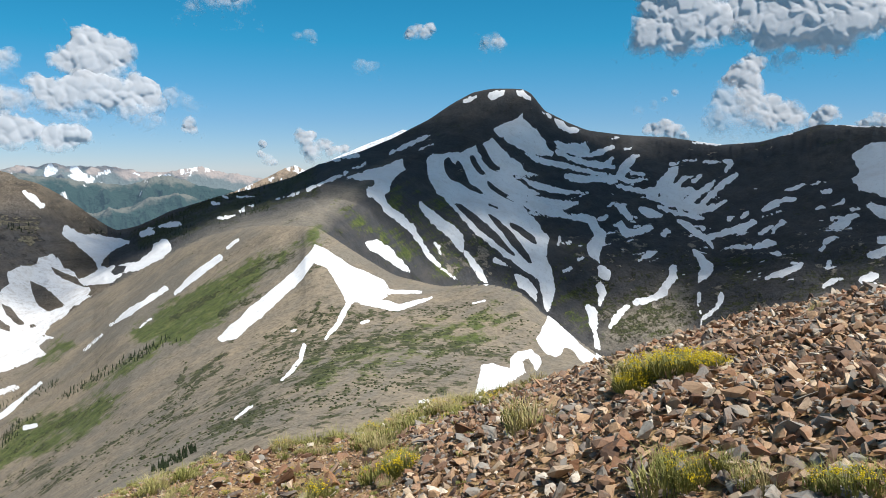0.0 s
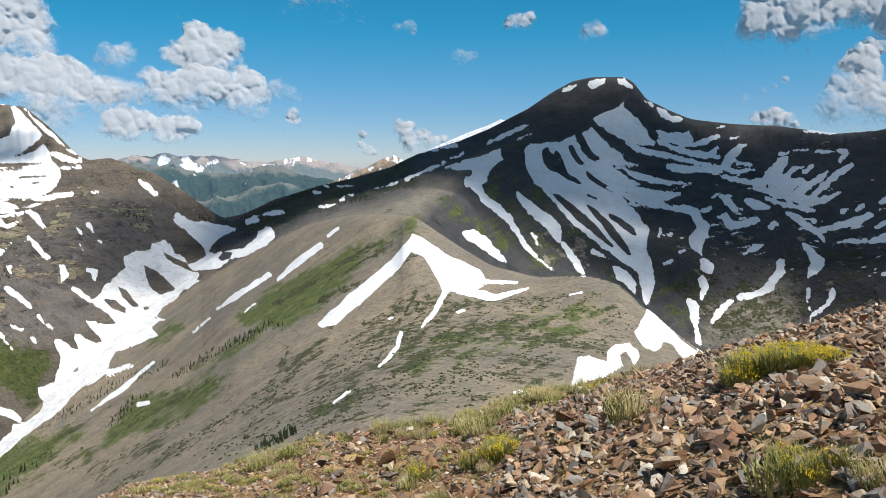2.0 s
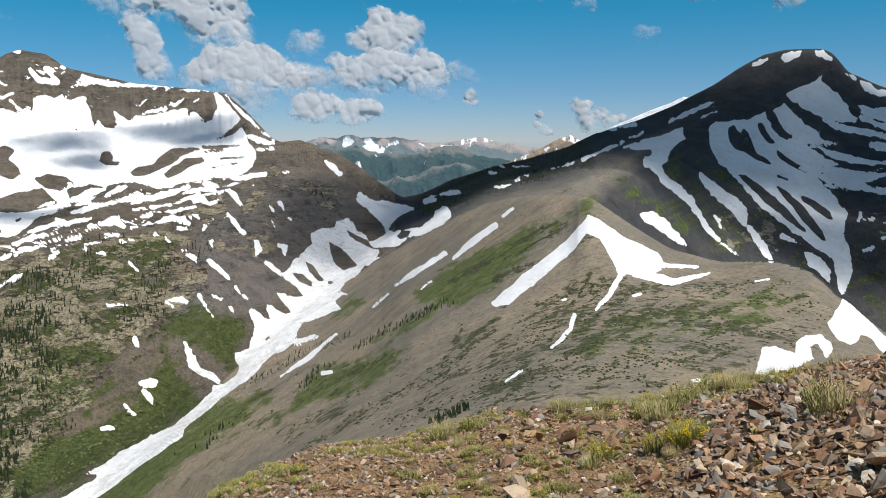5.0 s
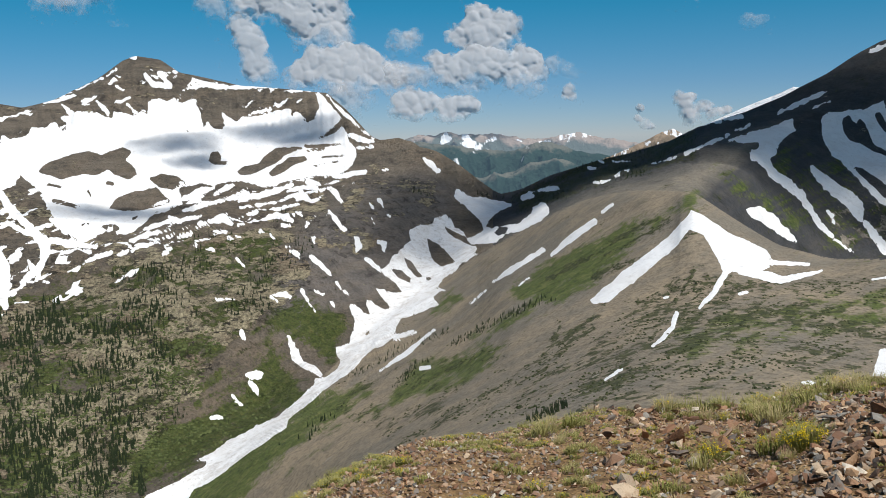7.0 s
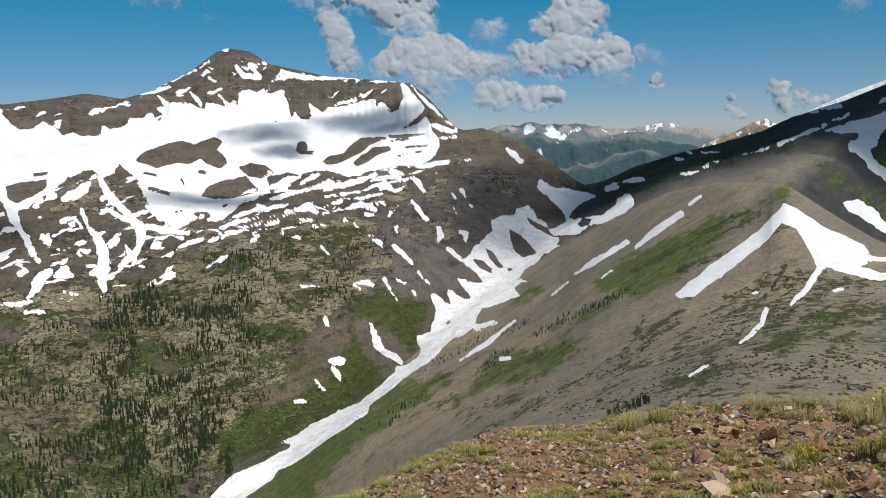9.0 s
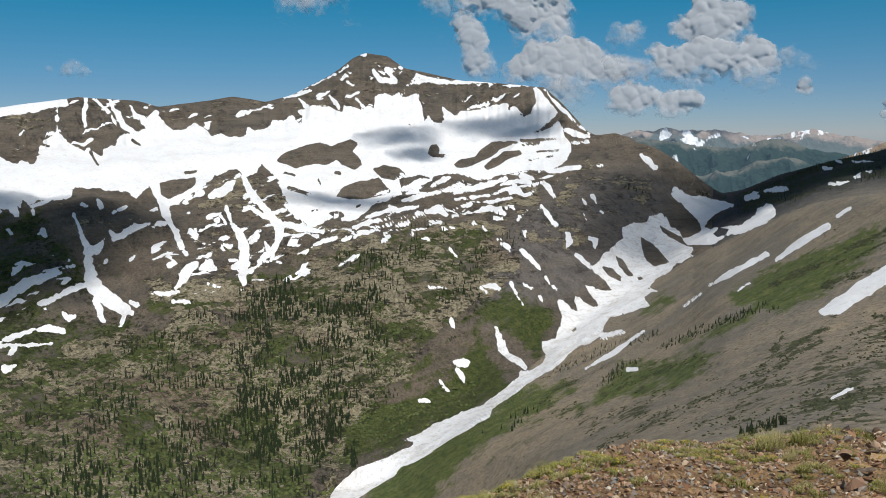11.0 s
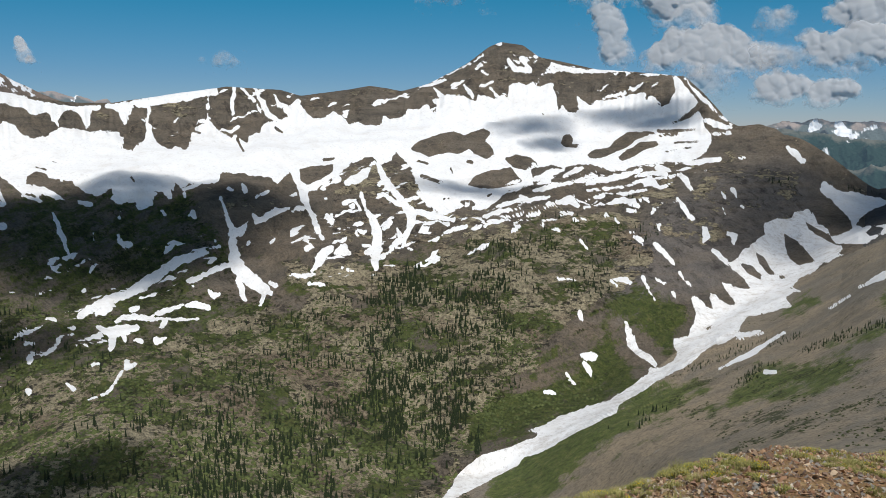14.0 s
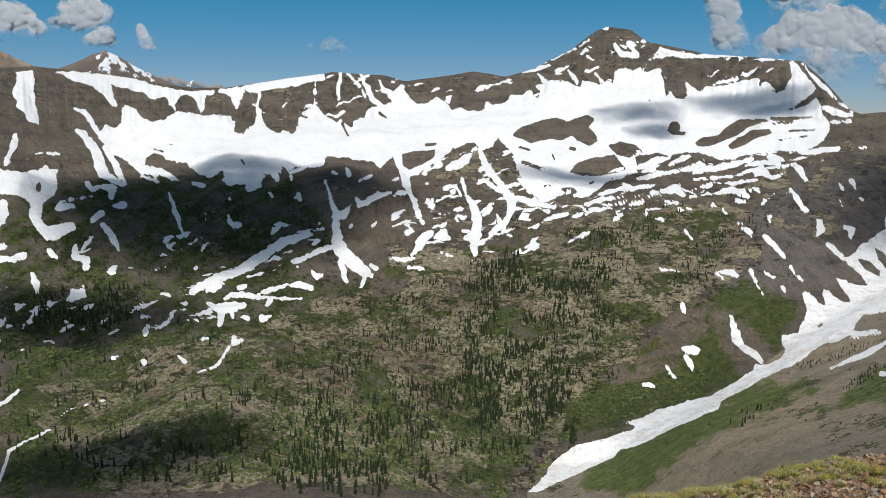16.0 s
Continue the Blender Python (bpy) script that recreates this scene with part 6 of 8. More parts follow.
snow("broad bright snow bowl under the brown headwall",
     [(79.74, -1.11, 0.23), (79.21, -1.50, 0.50), (78.76, -2.25, 0.73), (78.48, -3.07, 0.73), (78.32, -3.79, 0.84), (77.78, -4.23, 0.46), (77.12, -4.61, 0.31)],
     [(78.03, -2.26, 0.46), (77.50, -3.45, 0.35), (76.98, -4.58, 0.27)],
     [(79.69, 0.18, 0.23), (79.12, -0.07, 0.42), (78.71, -0.77, 0.31), (78.41, -1.33, 0.23)],
     [(76.00, -4.10, 0.31), (75.32, -4.33, 0.27), (74.98, -4.52, 0.16)],
     [(72.86, -4.64, 0.24), (72.22, -4.77, 0.32)],
     areas=([(80.57, 2.40), (79.77, 2.48), (77.67, 2.32), (76.34, 2.17), (75.01, 1.77), (73.65, 1.39), (72.25, 1.30), (70.46, 1.50), (69.00, 1.80), (67.53, 2.11), (66.05, 2.50), (64.18, 2.81), (64.00, 2.22), (65.32, 1.84), (66.81, 1.64), (68.10, 1.44), (68.48, 1.22), (69.20, 1.44), (69.51, 0.70), (69.86, 0.07), (70.29, 1.13), (71.01, 1.24), (71.73, 1.05), (72.03, -0.16), (72.33, 0.32), (72.62, 1.00), (73.13, 1.22), (73.68, 0.74), (73.65, -0.05), (74.01, 0.45), (74.36, 1.10), (74.89, 0.73), (75.23, 0.84), (75.55, 1.19), (76.22, 1.36), (77.05, 1.53), (77.44, 1.70), (77.41, 1.00), (77.12, 0.29), (77.45, 0.29), (77.76, 0.71), (78.06, 1.16), (78.54, 1.51), (79.17, 1.74), (79.95, 2.07)],
            [(77.06, 0.08), (76.70, 0.51), (76.28, 0.23), (75.97, -0.24), (75.30, -0.59), (74.43, -0.49), (73.71, 0.02), (73.01, -0.05), (71.96, -0.19), (70.53, -0.22), (70.00, -0.63), (70.13, -1.37), (69.48, -1.37), (68.91, -0.89), (68.52, -0.07), (68.00, -1.00), (67.27, -1.38), (66.15, -1.38), (65.57, -0.59), (64.07, -0.96), (64.12, -3.63), (65.45, -3.73), (66.95, -3.41), (67.08, -4.02), (67.71, -3.98), (68.09, -4.20), (68.48, -4.76), (69.25, -5.32), (69.52, -4.74), (69.77, -4.44), (70.77, -4.61), (70.85, -3.93), (71.77, -4.33), (72.48, -4.06), (73.16, -3.38), (73.87, -3.26), (74.39, -3.14), (74.54, -2.77), (75.59, -2.94), (75.79, -3.45), (74.59, -3.65), (73.91, -4.22), (73.36, -4.56), (73.92, -4.47), (74.96, -4.08), (75.48, -4.07), (76.16, -3.88), (76.48, -3.51), (77.13, -2.95), (77.62, -2.73), (78.09, -2.05), (78.52, -1.47), (78.01, -0.80), (77.36, -0.98), (77.00, -0.59)],),
     holes=([(75.73, -2.98), (75.23, -2.66), (74.55, -2.81), (74.46, -3.18), (75.09, -3.35), (75.61, -3.30)],
            [(75.21, -2.29, 0.16), (74.60, -2.52, 0.16)],
            [(69.72, -3.09, 0.16), (69.47, -3.24, 0.16)],
            [(74.16, -2.05, 0.08), (73.61, -2.31, 0.08)],))
snow("steep snow tongue on the brown slope",
     areas=([(82.80, 2.31), (81.87, 2.50), (81.87, 1.63), (81.88, 0.61), (81.69, -0.35), (81.79, -0.79), (82.34, -0.62), (82.54, -0.08), (82.89, 0.26), (83.01, 1.10)],))
snow("steep snow tongue on the brown slope",
     [(83.10, -1.44, 0.37), (83.32, -2.29, 0.37), (83.81, -3.20, 0.29)])
snow("steep snow tongue on the brown slope",
     areas=([(84.82, -3.38), (83.47, -3.58), (82.70, -3.68), (81.91, -3.52), (81.57, -3.22), (81.44, -3.61), (80.89, -3.55), (81.09, -4.60), (81.22, -5.16), (81.73, -5.49), (82.02, -6.00), (82.12, -6.59), (81.83, -7.03), (81.19, -6.99), (80.20, -6.90), (80.10, -7.41), (80.71, -7.62), (81.25, -7.98), (81.73, -7.95), (82.03, -7.58), (82.47, -7.03), (82.68, -6.49), (82.68, -5.59), (82.82, -5.30), (83.42, -5.03), (84.93, -4.87)],),
     holes=([(82.20, -4.59), (81.96, -4.29), (81.86, -4.57), (82.01, -4.92), (82.19, -4.84)],))
snow("steep snow tongue on the brown slope",
     [(84.11, -5.59, 0.66), (84.17, -6.38, 0.59), (84.58, -6.94, 0.51)])
snow("steep snow tongue on the brown slope",
     [(80.95, -5.94, 0.53), (80.20, -5.87, 0.49)],
     [(81.03, -5.59, 0.19), (79.11, -5.27, 0.15)])
snow("steep snow tongue on the brown slope",
     [(79.26, -4.48, 0.30), (79.08, -4.84, 0.34), (78.41, -4.72, 0.35), (77.81, -4.85, 0.62), (77.91, -5.38, 0.46)])
snow("steep snow tongue on the brown slope",
     [(77.81, -5.97, 0.23), (77.26, -5.91, 0.58)])
snow("steep snow tongue on the brown slope",
     [(79.07, -6.81, 0.50), (78.58, -6.37, 0.46)])
snow("steep snow tongue on the brown slope",
     [(78.49, -7.13, 0.31), (78.12, -7.73, 0.46), (77.81, -8.25, 0.35), (77.63, -8.77, 0.19)])
snow("steep snow tongue on the brown slope",
     [(83.16, -8.77, 0.59), (83.74, -8.93, 0.41), (84.79, -8.92, 0.66)])
snow("steep snow tongue on the brown slope",
     [(81.68, -8.55, 0.41), (81.26, -9.11, 0.23)])
snow("steep snow tongue on the brown slope",
     [(80.17, -8.47, 0.38), (80.27, -9.00, 0.49), (79.63, -9.30, 0.57), (79.65, -9.76, 0.46)])
snow("steep snow tongue on the brown slope",
     [(82.77, -10.02, 0.33), (82.66, -10.59, 0.48), (82.62, -11.05, 0.37)])
snow("steep snow tongue on the brown slope",
     [(84.38, -11.75, 0.18), (84.07, -11.71, 0.15)])
snow("steep snow tongue on the brown slope",
     [(84.39, -13.06, 0.26), (84.16, -12.98, 0.22)])
snow("steep snow tongue on the brown slope",
     [(74.38, -5.27, 0.16), (74.08, -6.21, 0.28), (73.87, -7.14, 0.40), (73.55, -7.97, 0.12)])
snow("steep snow tongue on the brown slope",
     [(72.05, -6.64, 0.16), (72.03, -7.17, 0.16)])
snow("steep snow tongue on the brown slope",
     [(70.66, -6.68, 0.16), (70.43, -7.33, 0.32), (69.88, -7.50, 0.36)])
snow("steep snow tongue on the brown slope",
     [(72.48, -9.14, 0.24), (72.32, -8.84, 0.24), (72.02, -8.59, 0.20)])
snow("steep snow tongue on the brown slope",
     [(70.69, -4.50, 0.24), (69.95, -4.44, 0.28), (69.50, -4.22, 0.20)])
snow("steep snow tongue on the brown slope",
     [(80.73, -2.57, 0.19), (82.15, -2.48, 0.15)])
snow("bright tent-shaped snowfield on the brown hillside",
     [(5.66, -9.02, 0.39), (4.09, -9.23, 0.70), (3.11, -9.43, 0.55), (0.75, -8.75, 0.16)],
     [(4.87, -8.25, 0.39), (2.52, -8.39, 0.31), (1.53, -8.36, 0.23)],
     [(6.63, -9.19, 0.47), (7.23, -10.34, 0.39), (8.21, -11.46, 0.23)],
     areas=([(8.85, -4.99), (8.13, -5.23), (6.41, -6.49), (4.08, -7.49), (3.77, -8.07), (5.26, -8.25), (3.70, -8.54), (4.88, -9.22), (6.24, -9.01), (6.63, -9.27), (7.20, -8.03), (7.95, -6.66), (8.83, -6.26), (9.89, -7.59), (12.20, -9.62), (14.11, -11.16), (15.23, -11.40), (15.44, -11.17), (13.32, -9.20), (10.25, -6.81), (9.28, -5.68)],))
snow("small snow strip on the brown hillside",
     [(9.65, -11.87, 0.35), (9.97, -12.92, 0.39), (10.56, -13.57, 0.35), (11.22, -14.11, 0.23)])
snow("small snow strip on the brown hillside",
     [(5.67, -10.44, 0.23), (5.20, -10.30, 0.23)])
snow("small snow strip on the brown hillside",
     [(14.42, -16.40, 0.23), (13.27, -15.67, 0.20)])
snow("small snow strip on the brown hillside",
     [(-2.09, -9.13, 0.16), (-2.91, -8.97, 0.20)])
snow("small snow strip on the brown hillside",
     [(1.43, -15.81, 0.31), (0.96, -15.77, 0.27)])
snow("small snow strip on the brown hillside",
     [(10.48, -10.86, 0.20), (10.25, -10.83, 0.16)])
snow("small snow strip on the brown hillside",
     [(-1.82, -12.57, 0.16), (-2.06, -12.57, 0.16)])
snow("long snow streak on the brown hillside",
     [(22.11, -9.87, 0.20), (21.00, -9.18, 0.47), (18.65, -7.72, 0.35)])
snow("long snow streak on the brown hillside",
     [(18.07, -8.07, 0.23), (16.72, -6.91, 0.62), (15.12, -5.80, 0.47)])
snow("long snow streak on the brown hillside",
     [(14.63, -5.15, 0.31), (13.88, -4.59, 0.23)])
snow("long snow streak on the brown hillside",
     [(20.30, -10.11, 0.16), (19.59, -9.61, 0.16)])
snow("long snow streak on the brown hillside",
     [(23.71, -11.36, 0.20), (22.67, -10.48, 0.23)])
snow("long snow streak on the brown hillside",
     [(30.20, -15.73, 0.20), (28.25, -14.62, 0.47), (26.29, -13.09, 0.20)])
snow("long snow streak on the brown hillside",
     [(27.28, -15.68, 0.35), (26.67, -15.62, 0.31)])
snow("small snow patch on the grey gully wall",
     [(29.02, -13.71, 0.23), (27.49, -13.22, 0.23)])
snow("snow along the crest and ledges of the peak",
     [(45.46, 5.52, 0.27), (45.19, 5.48, 0.20)])
snow("snow along the crest and ledges of the peak",
     [(41.83, 4.05, 0.27), (40.79, 3.76, 0.27), (39.35, 3.68, 0.20), (37.17, 3.63, 0.16)])
snow("snow along the crest and ledges of the peak",
     [(50.68, 2.65, 0.12), (48.30, 3.72, 0.12), (46.41, 4.74, 0.16)])
snow("snow along the crest and ledges of the peak",
     [(44.65, 4.47, 0.23), (44.27, 3.91, 0.47), (43.25, 3.77, 0.39), (43.89, 4.62, 0.23), (42.85, 4.62, 0.23)])
snow("snow along the crest and ledges of the peak",
     [(46.54, 3.83, 0.20), (46.13, 3.48, 0.23)])
snow("snow along the crest and ledges of the peak",
     [(49.73, 2.61, 0.20), (49.07, 1.92, 0.31)])
snow("snow along the crest and ledges of the peak",
     [(47.64, 2.78, 0.23), (47.10, 2.08, 0.39)])
snow("snow along the crest and ledges of the peak",
     [(45.89, 2.60, 0.23), (45.42, 2.06, 0.31)])
snow("small snow patch on the dark meadow slope",
     [(70.73, -15.23, 0.39), (70.35, -15.15, 0.31)])
snow("small snow patch on the dark meadow slope",
     [(76.49, -13.23, 0.35), (76.06, -13.26, 0.27)])
snow("small snow patch on the dark meadow slope",
     [(76.24, -13.98, 0.43), (76.26, -14.34, 0.35)])
snow("small snow patch on the dark meadow slope",
     [(76.54, -16.06, 0.35), (76.58, -16.24, 0.27)])
snow("small snow patch on the dark meadow slope",
     [(78.38, -15.70, 0.31), (78.10, -15.65, 0.27)])
snow("small snow patch on the dark meadow slope",
     [(74.29, -15.90, 0.23), (73.94, -16.29, 0.31)])
snow("small snow patch on the dark meadow slope",
     [(82.69, -10.20, 0.47), (82.59, -11.02, 0.35)])
snow("small snow patch on the dark meadow slope",
     [(73.96, -12.90, 0.23), (73.23, -12.94, 0.20)])
snow("small snow patch on the dark meadow slope",
     [(75.27, -11.77, 0.23), (74.63, -11.89, 0.31)])
snow("small snow patch on the dark meadow slope",
     [(76.81, -12.65, 0.31), (76.52, -12.60, 0.23)])
snow("small snow patch on the dark meadow slope",
     [(73.94, -12.49, 0.20), (73.58, -12.55, 0.23)])
snow("small snow patch on the dark meadow slope",
     [(68.78, -13.84, 0.23), (68.21, -13.98, 0.35)])
snow("small snow patch on the dark meadow slope",
     [(69.91, -13.67, 0.31), (69.54, -13.76, 0.27)])
snow("white thread of meltwater on the meadow",
     [(82.19, -19.08, 0.16), (80.97, -18.46, 0.12), (78.89, -18.17, 0.12)], name="stream")
snow("white thread of meltwater on the meadow",
     [(85.52, -22.05, 0.20), (84.92, -20.50, 0.23), (83.91, -20.01, 0.16), (82.46, -19.62, 0.20)], name="stream")
snow("white thread of meltwater on the meadow",
     [(73.24, -17.09, 0.16), (71.93, -16.82, 0.20), (70.93, -15.59, 0.23)], name="stream")
snow("white thread of meltwater on the meadow",
     [(86.12, -17.95, 0.31), (84.83, -17.55, 0.31), (84.08, -16.92, 0.23)], name="stream")
snow("thin snow cornice along the dark skyline", [(-16.58, 1.85, 0.12), (-17.82, 1.73, 0.16), (-19.21, 1.78, 0.16), (-20.74, 1.95, 0.16), (-22.57, 2.35, 0.16)])
snow("thin snow cornice along the dark skyline", [(-25.13, 2.79, 0.12), (-26.39, 2.72, 0.16), (-28.52, 2.60, 0.16)])

# scattered snow on the benches: patchy, drawn out along the ledges
for text, pts, cover in (("many scattered snow patches on the rocky bench", [(50.63, -4.53), (48.32, -5.41), (45.19, -4.38), (42.85, -2.64), (38.22, -2.49), (34.44, -1.95), (32.22, -1.42), (31.83, -2.25), (33.63, -4.34), (36.65, -4.94), (40.50, -5.93), (44.41, -6.33), (48.34, -7.08), (52.25, -7.98), (53.84, -9.49), (54.56, -7.93), (52.22, -6.44)], -0.24),
                         ("sparse scattered snow patches on the brown bench", [(53.95, -8.11), (50.73, -7.36), (43.85, -6.02), (35.64, -3.54), (31.80, -3.08), (32.64, -4.99), (37.25, -5.78), (43.94, -7.50), (50.89, -9.47), (54.06, -9.48)], -0.36),
                         ("scattered snow patches below the snow bowl", [(61.62, -3.45), (56.20, -3.06), (53.11, -2.47), (51.18, -2.34), (47.69, -4.23), (48.42, -5.70), (51.48, -7.68), (53.41, -10.03), (56.98, -10.05), (59.33, -7.71), (59.32, -4.99)], -0.36),
                         ("scattered snow patches on the dark ledges", [(-8.32, 0.08), (-15.77, -1.04), (-23.35, -0.99), (-28.09, -2.67), (-28.28, -6.79), (-19.50, -7.26), (-8.39, -4.92)], -0.52),
                         ("scattered snow patches on the shaded slope", [(84.43, -8.26), (64.77, -7.65), (64.83, -10.35), (71.04, -13.53), (84.90, -14.41)], -0.42),
                         ("snow patches on the ledges of the headwall", [(68.98, 2.53), (59.27, 2.25), (58.51, 1.88), (47.90, 3.74), (43.54, 5.14), (35.11, 3.22), (33.09, 2.50), (37.01, 1.13), (44.15, 1.88), (51.61, 0.77), (63.10, -0.02), (68.72, -0.78)], -0.40)):
    w = window(pts)
    a = area_field(pts, WA[w], WE[w])
    n = fbm(GAZ[w] + 0.3 * PEL[w], PEL[w] * 3.0 + 0.75 * GAZ[w], 1.0, 3, 91, 0.5) + cover
    snow_sheet("scattered_snow", np.minimum(n * 0.5, a + 0.25), w, text, kind="stuff")


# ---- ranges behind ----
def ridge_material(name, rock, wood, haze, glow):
    """A far range: rock, woods and snow; the haze of the air is put in as a bluish glow."""
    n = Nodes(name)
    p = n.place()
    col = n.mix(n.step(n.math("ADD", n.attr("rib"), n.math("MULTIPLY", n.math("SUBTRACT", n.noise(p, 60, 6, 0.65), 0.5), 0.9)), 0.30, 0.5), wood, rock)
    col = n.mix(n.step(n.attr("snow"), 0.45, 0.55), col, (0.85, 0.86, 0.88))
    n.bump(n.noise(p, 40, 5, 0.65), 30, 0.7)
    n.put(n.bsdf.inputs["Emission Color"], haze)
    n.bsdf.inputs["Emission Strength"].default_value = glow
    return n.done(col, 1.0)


def ridge(name, points, r, deep, drop, mat, text, rough=30.0, size=300.0, snowline=0.1, seed=1, jag=0.0, drifts=()):
    """A range seen beyond the land: a crest through bearings and elevations, with a broken slope on either side."""
    p = np.array(sorted(points))
    az = np.arange(p[0, 0], p[-1, 0], 0.05)
    el = np.interp(az, p[:, 0], p[:, 1])
    teeth = r * np.radians(jag) * fbm(az, 0 * az, 0.9, 5, seed + 3, 0.65)
    rows = np.linspace(-1, 1, 121)[:, None]
    rr = r + deep * rows + 0 * az
    x, y = -rr * np.sin(np.radians(az)), rr * np.cos(np.radians(az))
    crest = EYE + r * np.tan(np.radians(el))
    away = np.abs(rows) ** 0.8
    bumps = ridged(x, y, size, 5, seed)
    z = crest + teeth * np.clip(1 - 14 * away, 0, 1) - drop * away + rough * bumps * np.minimum(1, 0.1 + 3 * away)
    me, used = grid_mesh(name, x, y, z, np.ones((len(rows) - 1, len(az) - 1), bool))
    add_field(me, "rib", 0.5 * bumps + 0.40 - 2.0 * away, used)
    snowy = fbm(x, y, size * 0.22, 5, seed + 9, 0.65) * 0.9 + snowline + (1 - away) * 0.3
    for a, wide, low, tall in drifts:
        snowy = snowy + 0.75 * np.exp(-((az - a) / wide) ** 2 - ((rows + low) / tall) ** 2)
    add_field(me, "snow", snowy, used)
    me.materials.append(mat)
    return tagged(new(name, me), text, "mountain range", kind="structure")


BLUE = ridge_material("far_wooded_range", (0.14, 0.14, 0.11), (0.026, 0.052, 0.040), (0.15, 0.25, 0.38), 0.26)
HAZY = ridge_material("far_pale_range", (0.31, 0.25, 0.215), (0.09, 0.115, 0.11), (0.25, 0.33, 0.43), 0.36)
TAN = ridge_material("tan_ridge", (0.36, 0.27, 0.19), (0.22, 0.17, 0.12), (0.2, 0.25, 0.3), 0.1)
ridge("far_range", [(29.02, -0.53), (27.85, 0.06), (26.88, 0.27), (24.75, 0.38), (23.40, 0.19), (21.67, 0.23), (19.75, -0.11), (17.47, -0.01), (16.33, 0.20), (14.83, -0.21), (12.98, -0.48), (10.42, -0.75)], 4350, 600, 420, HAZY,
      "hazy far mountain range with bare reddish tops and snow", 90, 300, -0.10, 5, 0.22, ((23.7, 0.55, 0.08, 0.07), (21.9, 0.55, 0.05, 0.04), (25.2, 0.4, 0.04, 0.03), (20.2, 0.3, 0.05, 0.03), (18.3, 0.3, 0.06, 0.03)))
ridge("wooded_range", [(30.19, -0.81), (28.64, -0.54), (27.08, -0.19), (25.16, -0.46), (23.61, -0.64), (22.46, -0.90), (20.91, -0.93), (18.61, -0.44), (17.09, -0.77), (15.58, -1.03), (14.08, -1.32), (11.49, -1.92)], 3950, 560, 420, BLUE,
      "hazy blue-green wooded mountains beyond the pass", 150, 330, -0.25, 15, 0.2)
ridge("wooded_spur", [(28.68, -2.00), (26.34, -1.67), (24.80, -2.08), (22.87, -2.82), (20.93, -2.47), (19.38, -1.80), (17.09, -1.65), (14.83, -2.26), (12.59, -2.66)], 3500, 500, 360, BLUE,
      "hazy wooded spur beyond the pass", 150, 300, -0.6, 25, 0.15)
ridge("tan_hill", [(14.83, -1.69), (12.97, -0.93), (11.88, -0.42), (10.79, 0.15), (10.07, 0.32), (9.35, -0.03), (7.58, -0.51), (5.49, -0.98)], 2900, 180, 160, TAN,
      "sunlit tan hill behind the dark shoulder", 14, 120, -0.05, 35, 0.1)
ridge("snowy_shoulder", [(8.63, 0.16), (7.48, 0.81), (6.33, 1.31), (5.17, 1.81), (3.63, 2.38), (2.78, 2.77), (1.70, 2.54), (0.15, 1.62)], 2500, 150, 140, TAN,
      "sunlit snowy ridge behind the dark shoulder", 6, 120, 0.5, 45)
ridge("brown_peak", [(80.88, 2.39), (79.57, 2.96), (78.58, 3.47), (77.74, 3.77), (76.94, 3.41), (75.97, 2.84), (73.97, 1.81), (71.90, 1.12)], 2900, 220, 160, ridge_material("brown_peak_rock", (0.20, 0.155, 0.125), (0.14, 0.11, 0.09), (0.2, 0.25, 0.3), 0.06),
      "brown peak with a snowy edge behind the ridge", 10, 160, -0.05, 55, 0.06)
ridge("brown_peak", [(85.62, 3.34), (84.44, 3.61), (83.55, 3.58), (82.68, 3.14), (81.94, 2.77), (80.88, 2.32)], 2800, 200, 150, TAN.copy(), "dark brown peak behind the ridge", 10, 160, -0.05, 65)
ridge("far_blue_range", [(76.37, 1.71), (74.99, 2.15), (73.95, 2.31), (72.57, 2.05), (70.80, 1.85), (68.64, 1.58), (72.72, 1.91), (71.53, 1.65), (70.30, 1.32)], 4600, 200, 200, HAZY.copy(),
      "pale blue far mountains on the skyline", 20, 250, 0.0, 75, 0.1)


# ---- clouds ----
def join_mesh(name, chunks, mat, fields=None, smooth=True):
    """One mesh from chunks of (points, triangles); fields: values for each chunk's points."""
    co, tri, off = [], [], 0
    for c, t in chunks:
        co.append(c), tri.append(t + off)
        off += len(c)
    co, tri = np.concatenate(co).astype(np.float32), np.concatenate(tri).astype(np.int32)
    me = bpy.data.meshes.new(name)
    me.vertices.add(len(co))
    me.vertices.foreach_set("co", co.ravel())
    me.loops.add(tri.size)
    me.loops.foreach_set("vertex_index", tri.ravel())
    me.polygons.add(len(tri))
    me.polygons.foreach_set("loop_start", np.arange(0, tri.size, 3, dtype=np.int32))
    me.polygons.foreach_set("use_smooth", np.full(len(tri), smooth))
    me.update(calc_edges=True)
    for key, values in (fields or {}).items():
        at = me.attributes.new(key, "FLOAT", "POINT")
        at.data.foreach_set("value", np.concatenate(values).astype(np.float32))
    me.materials.append(mat)
    return me


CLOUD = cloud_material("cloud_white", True)


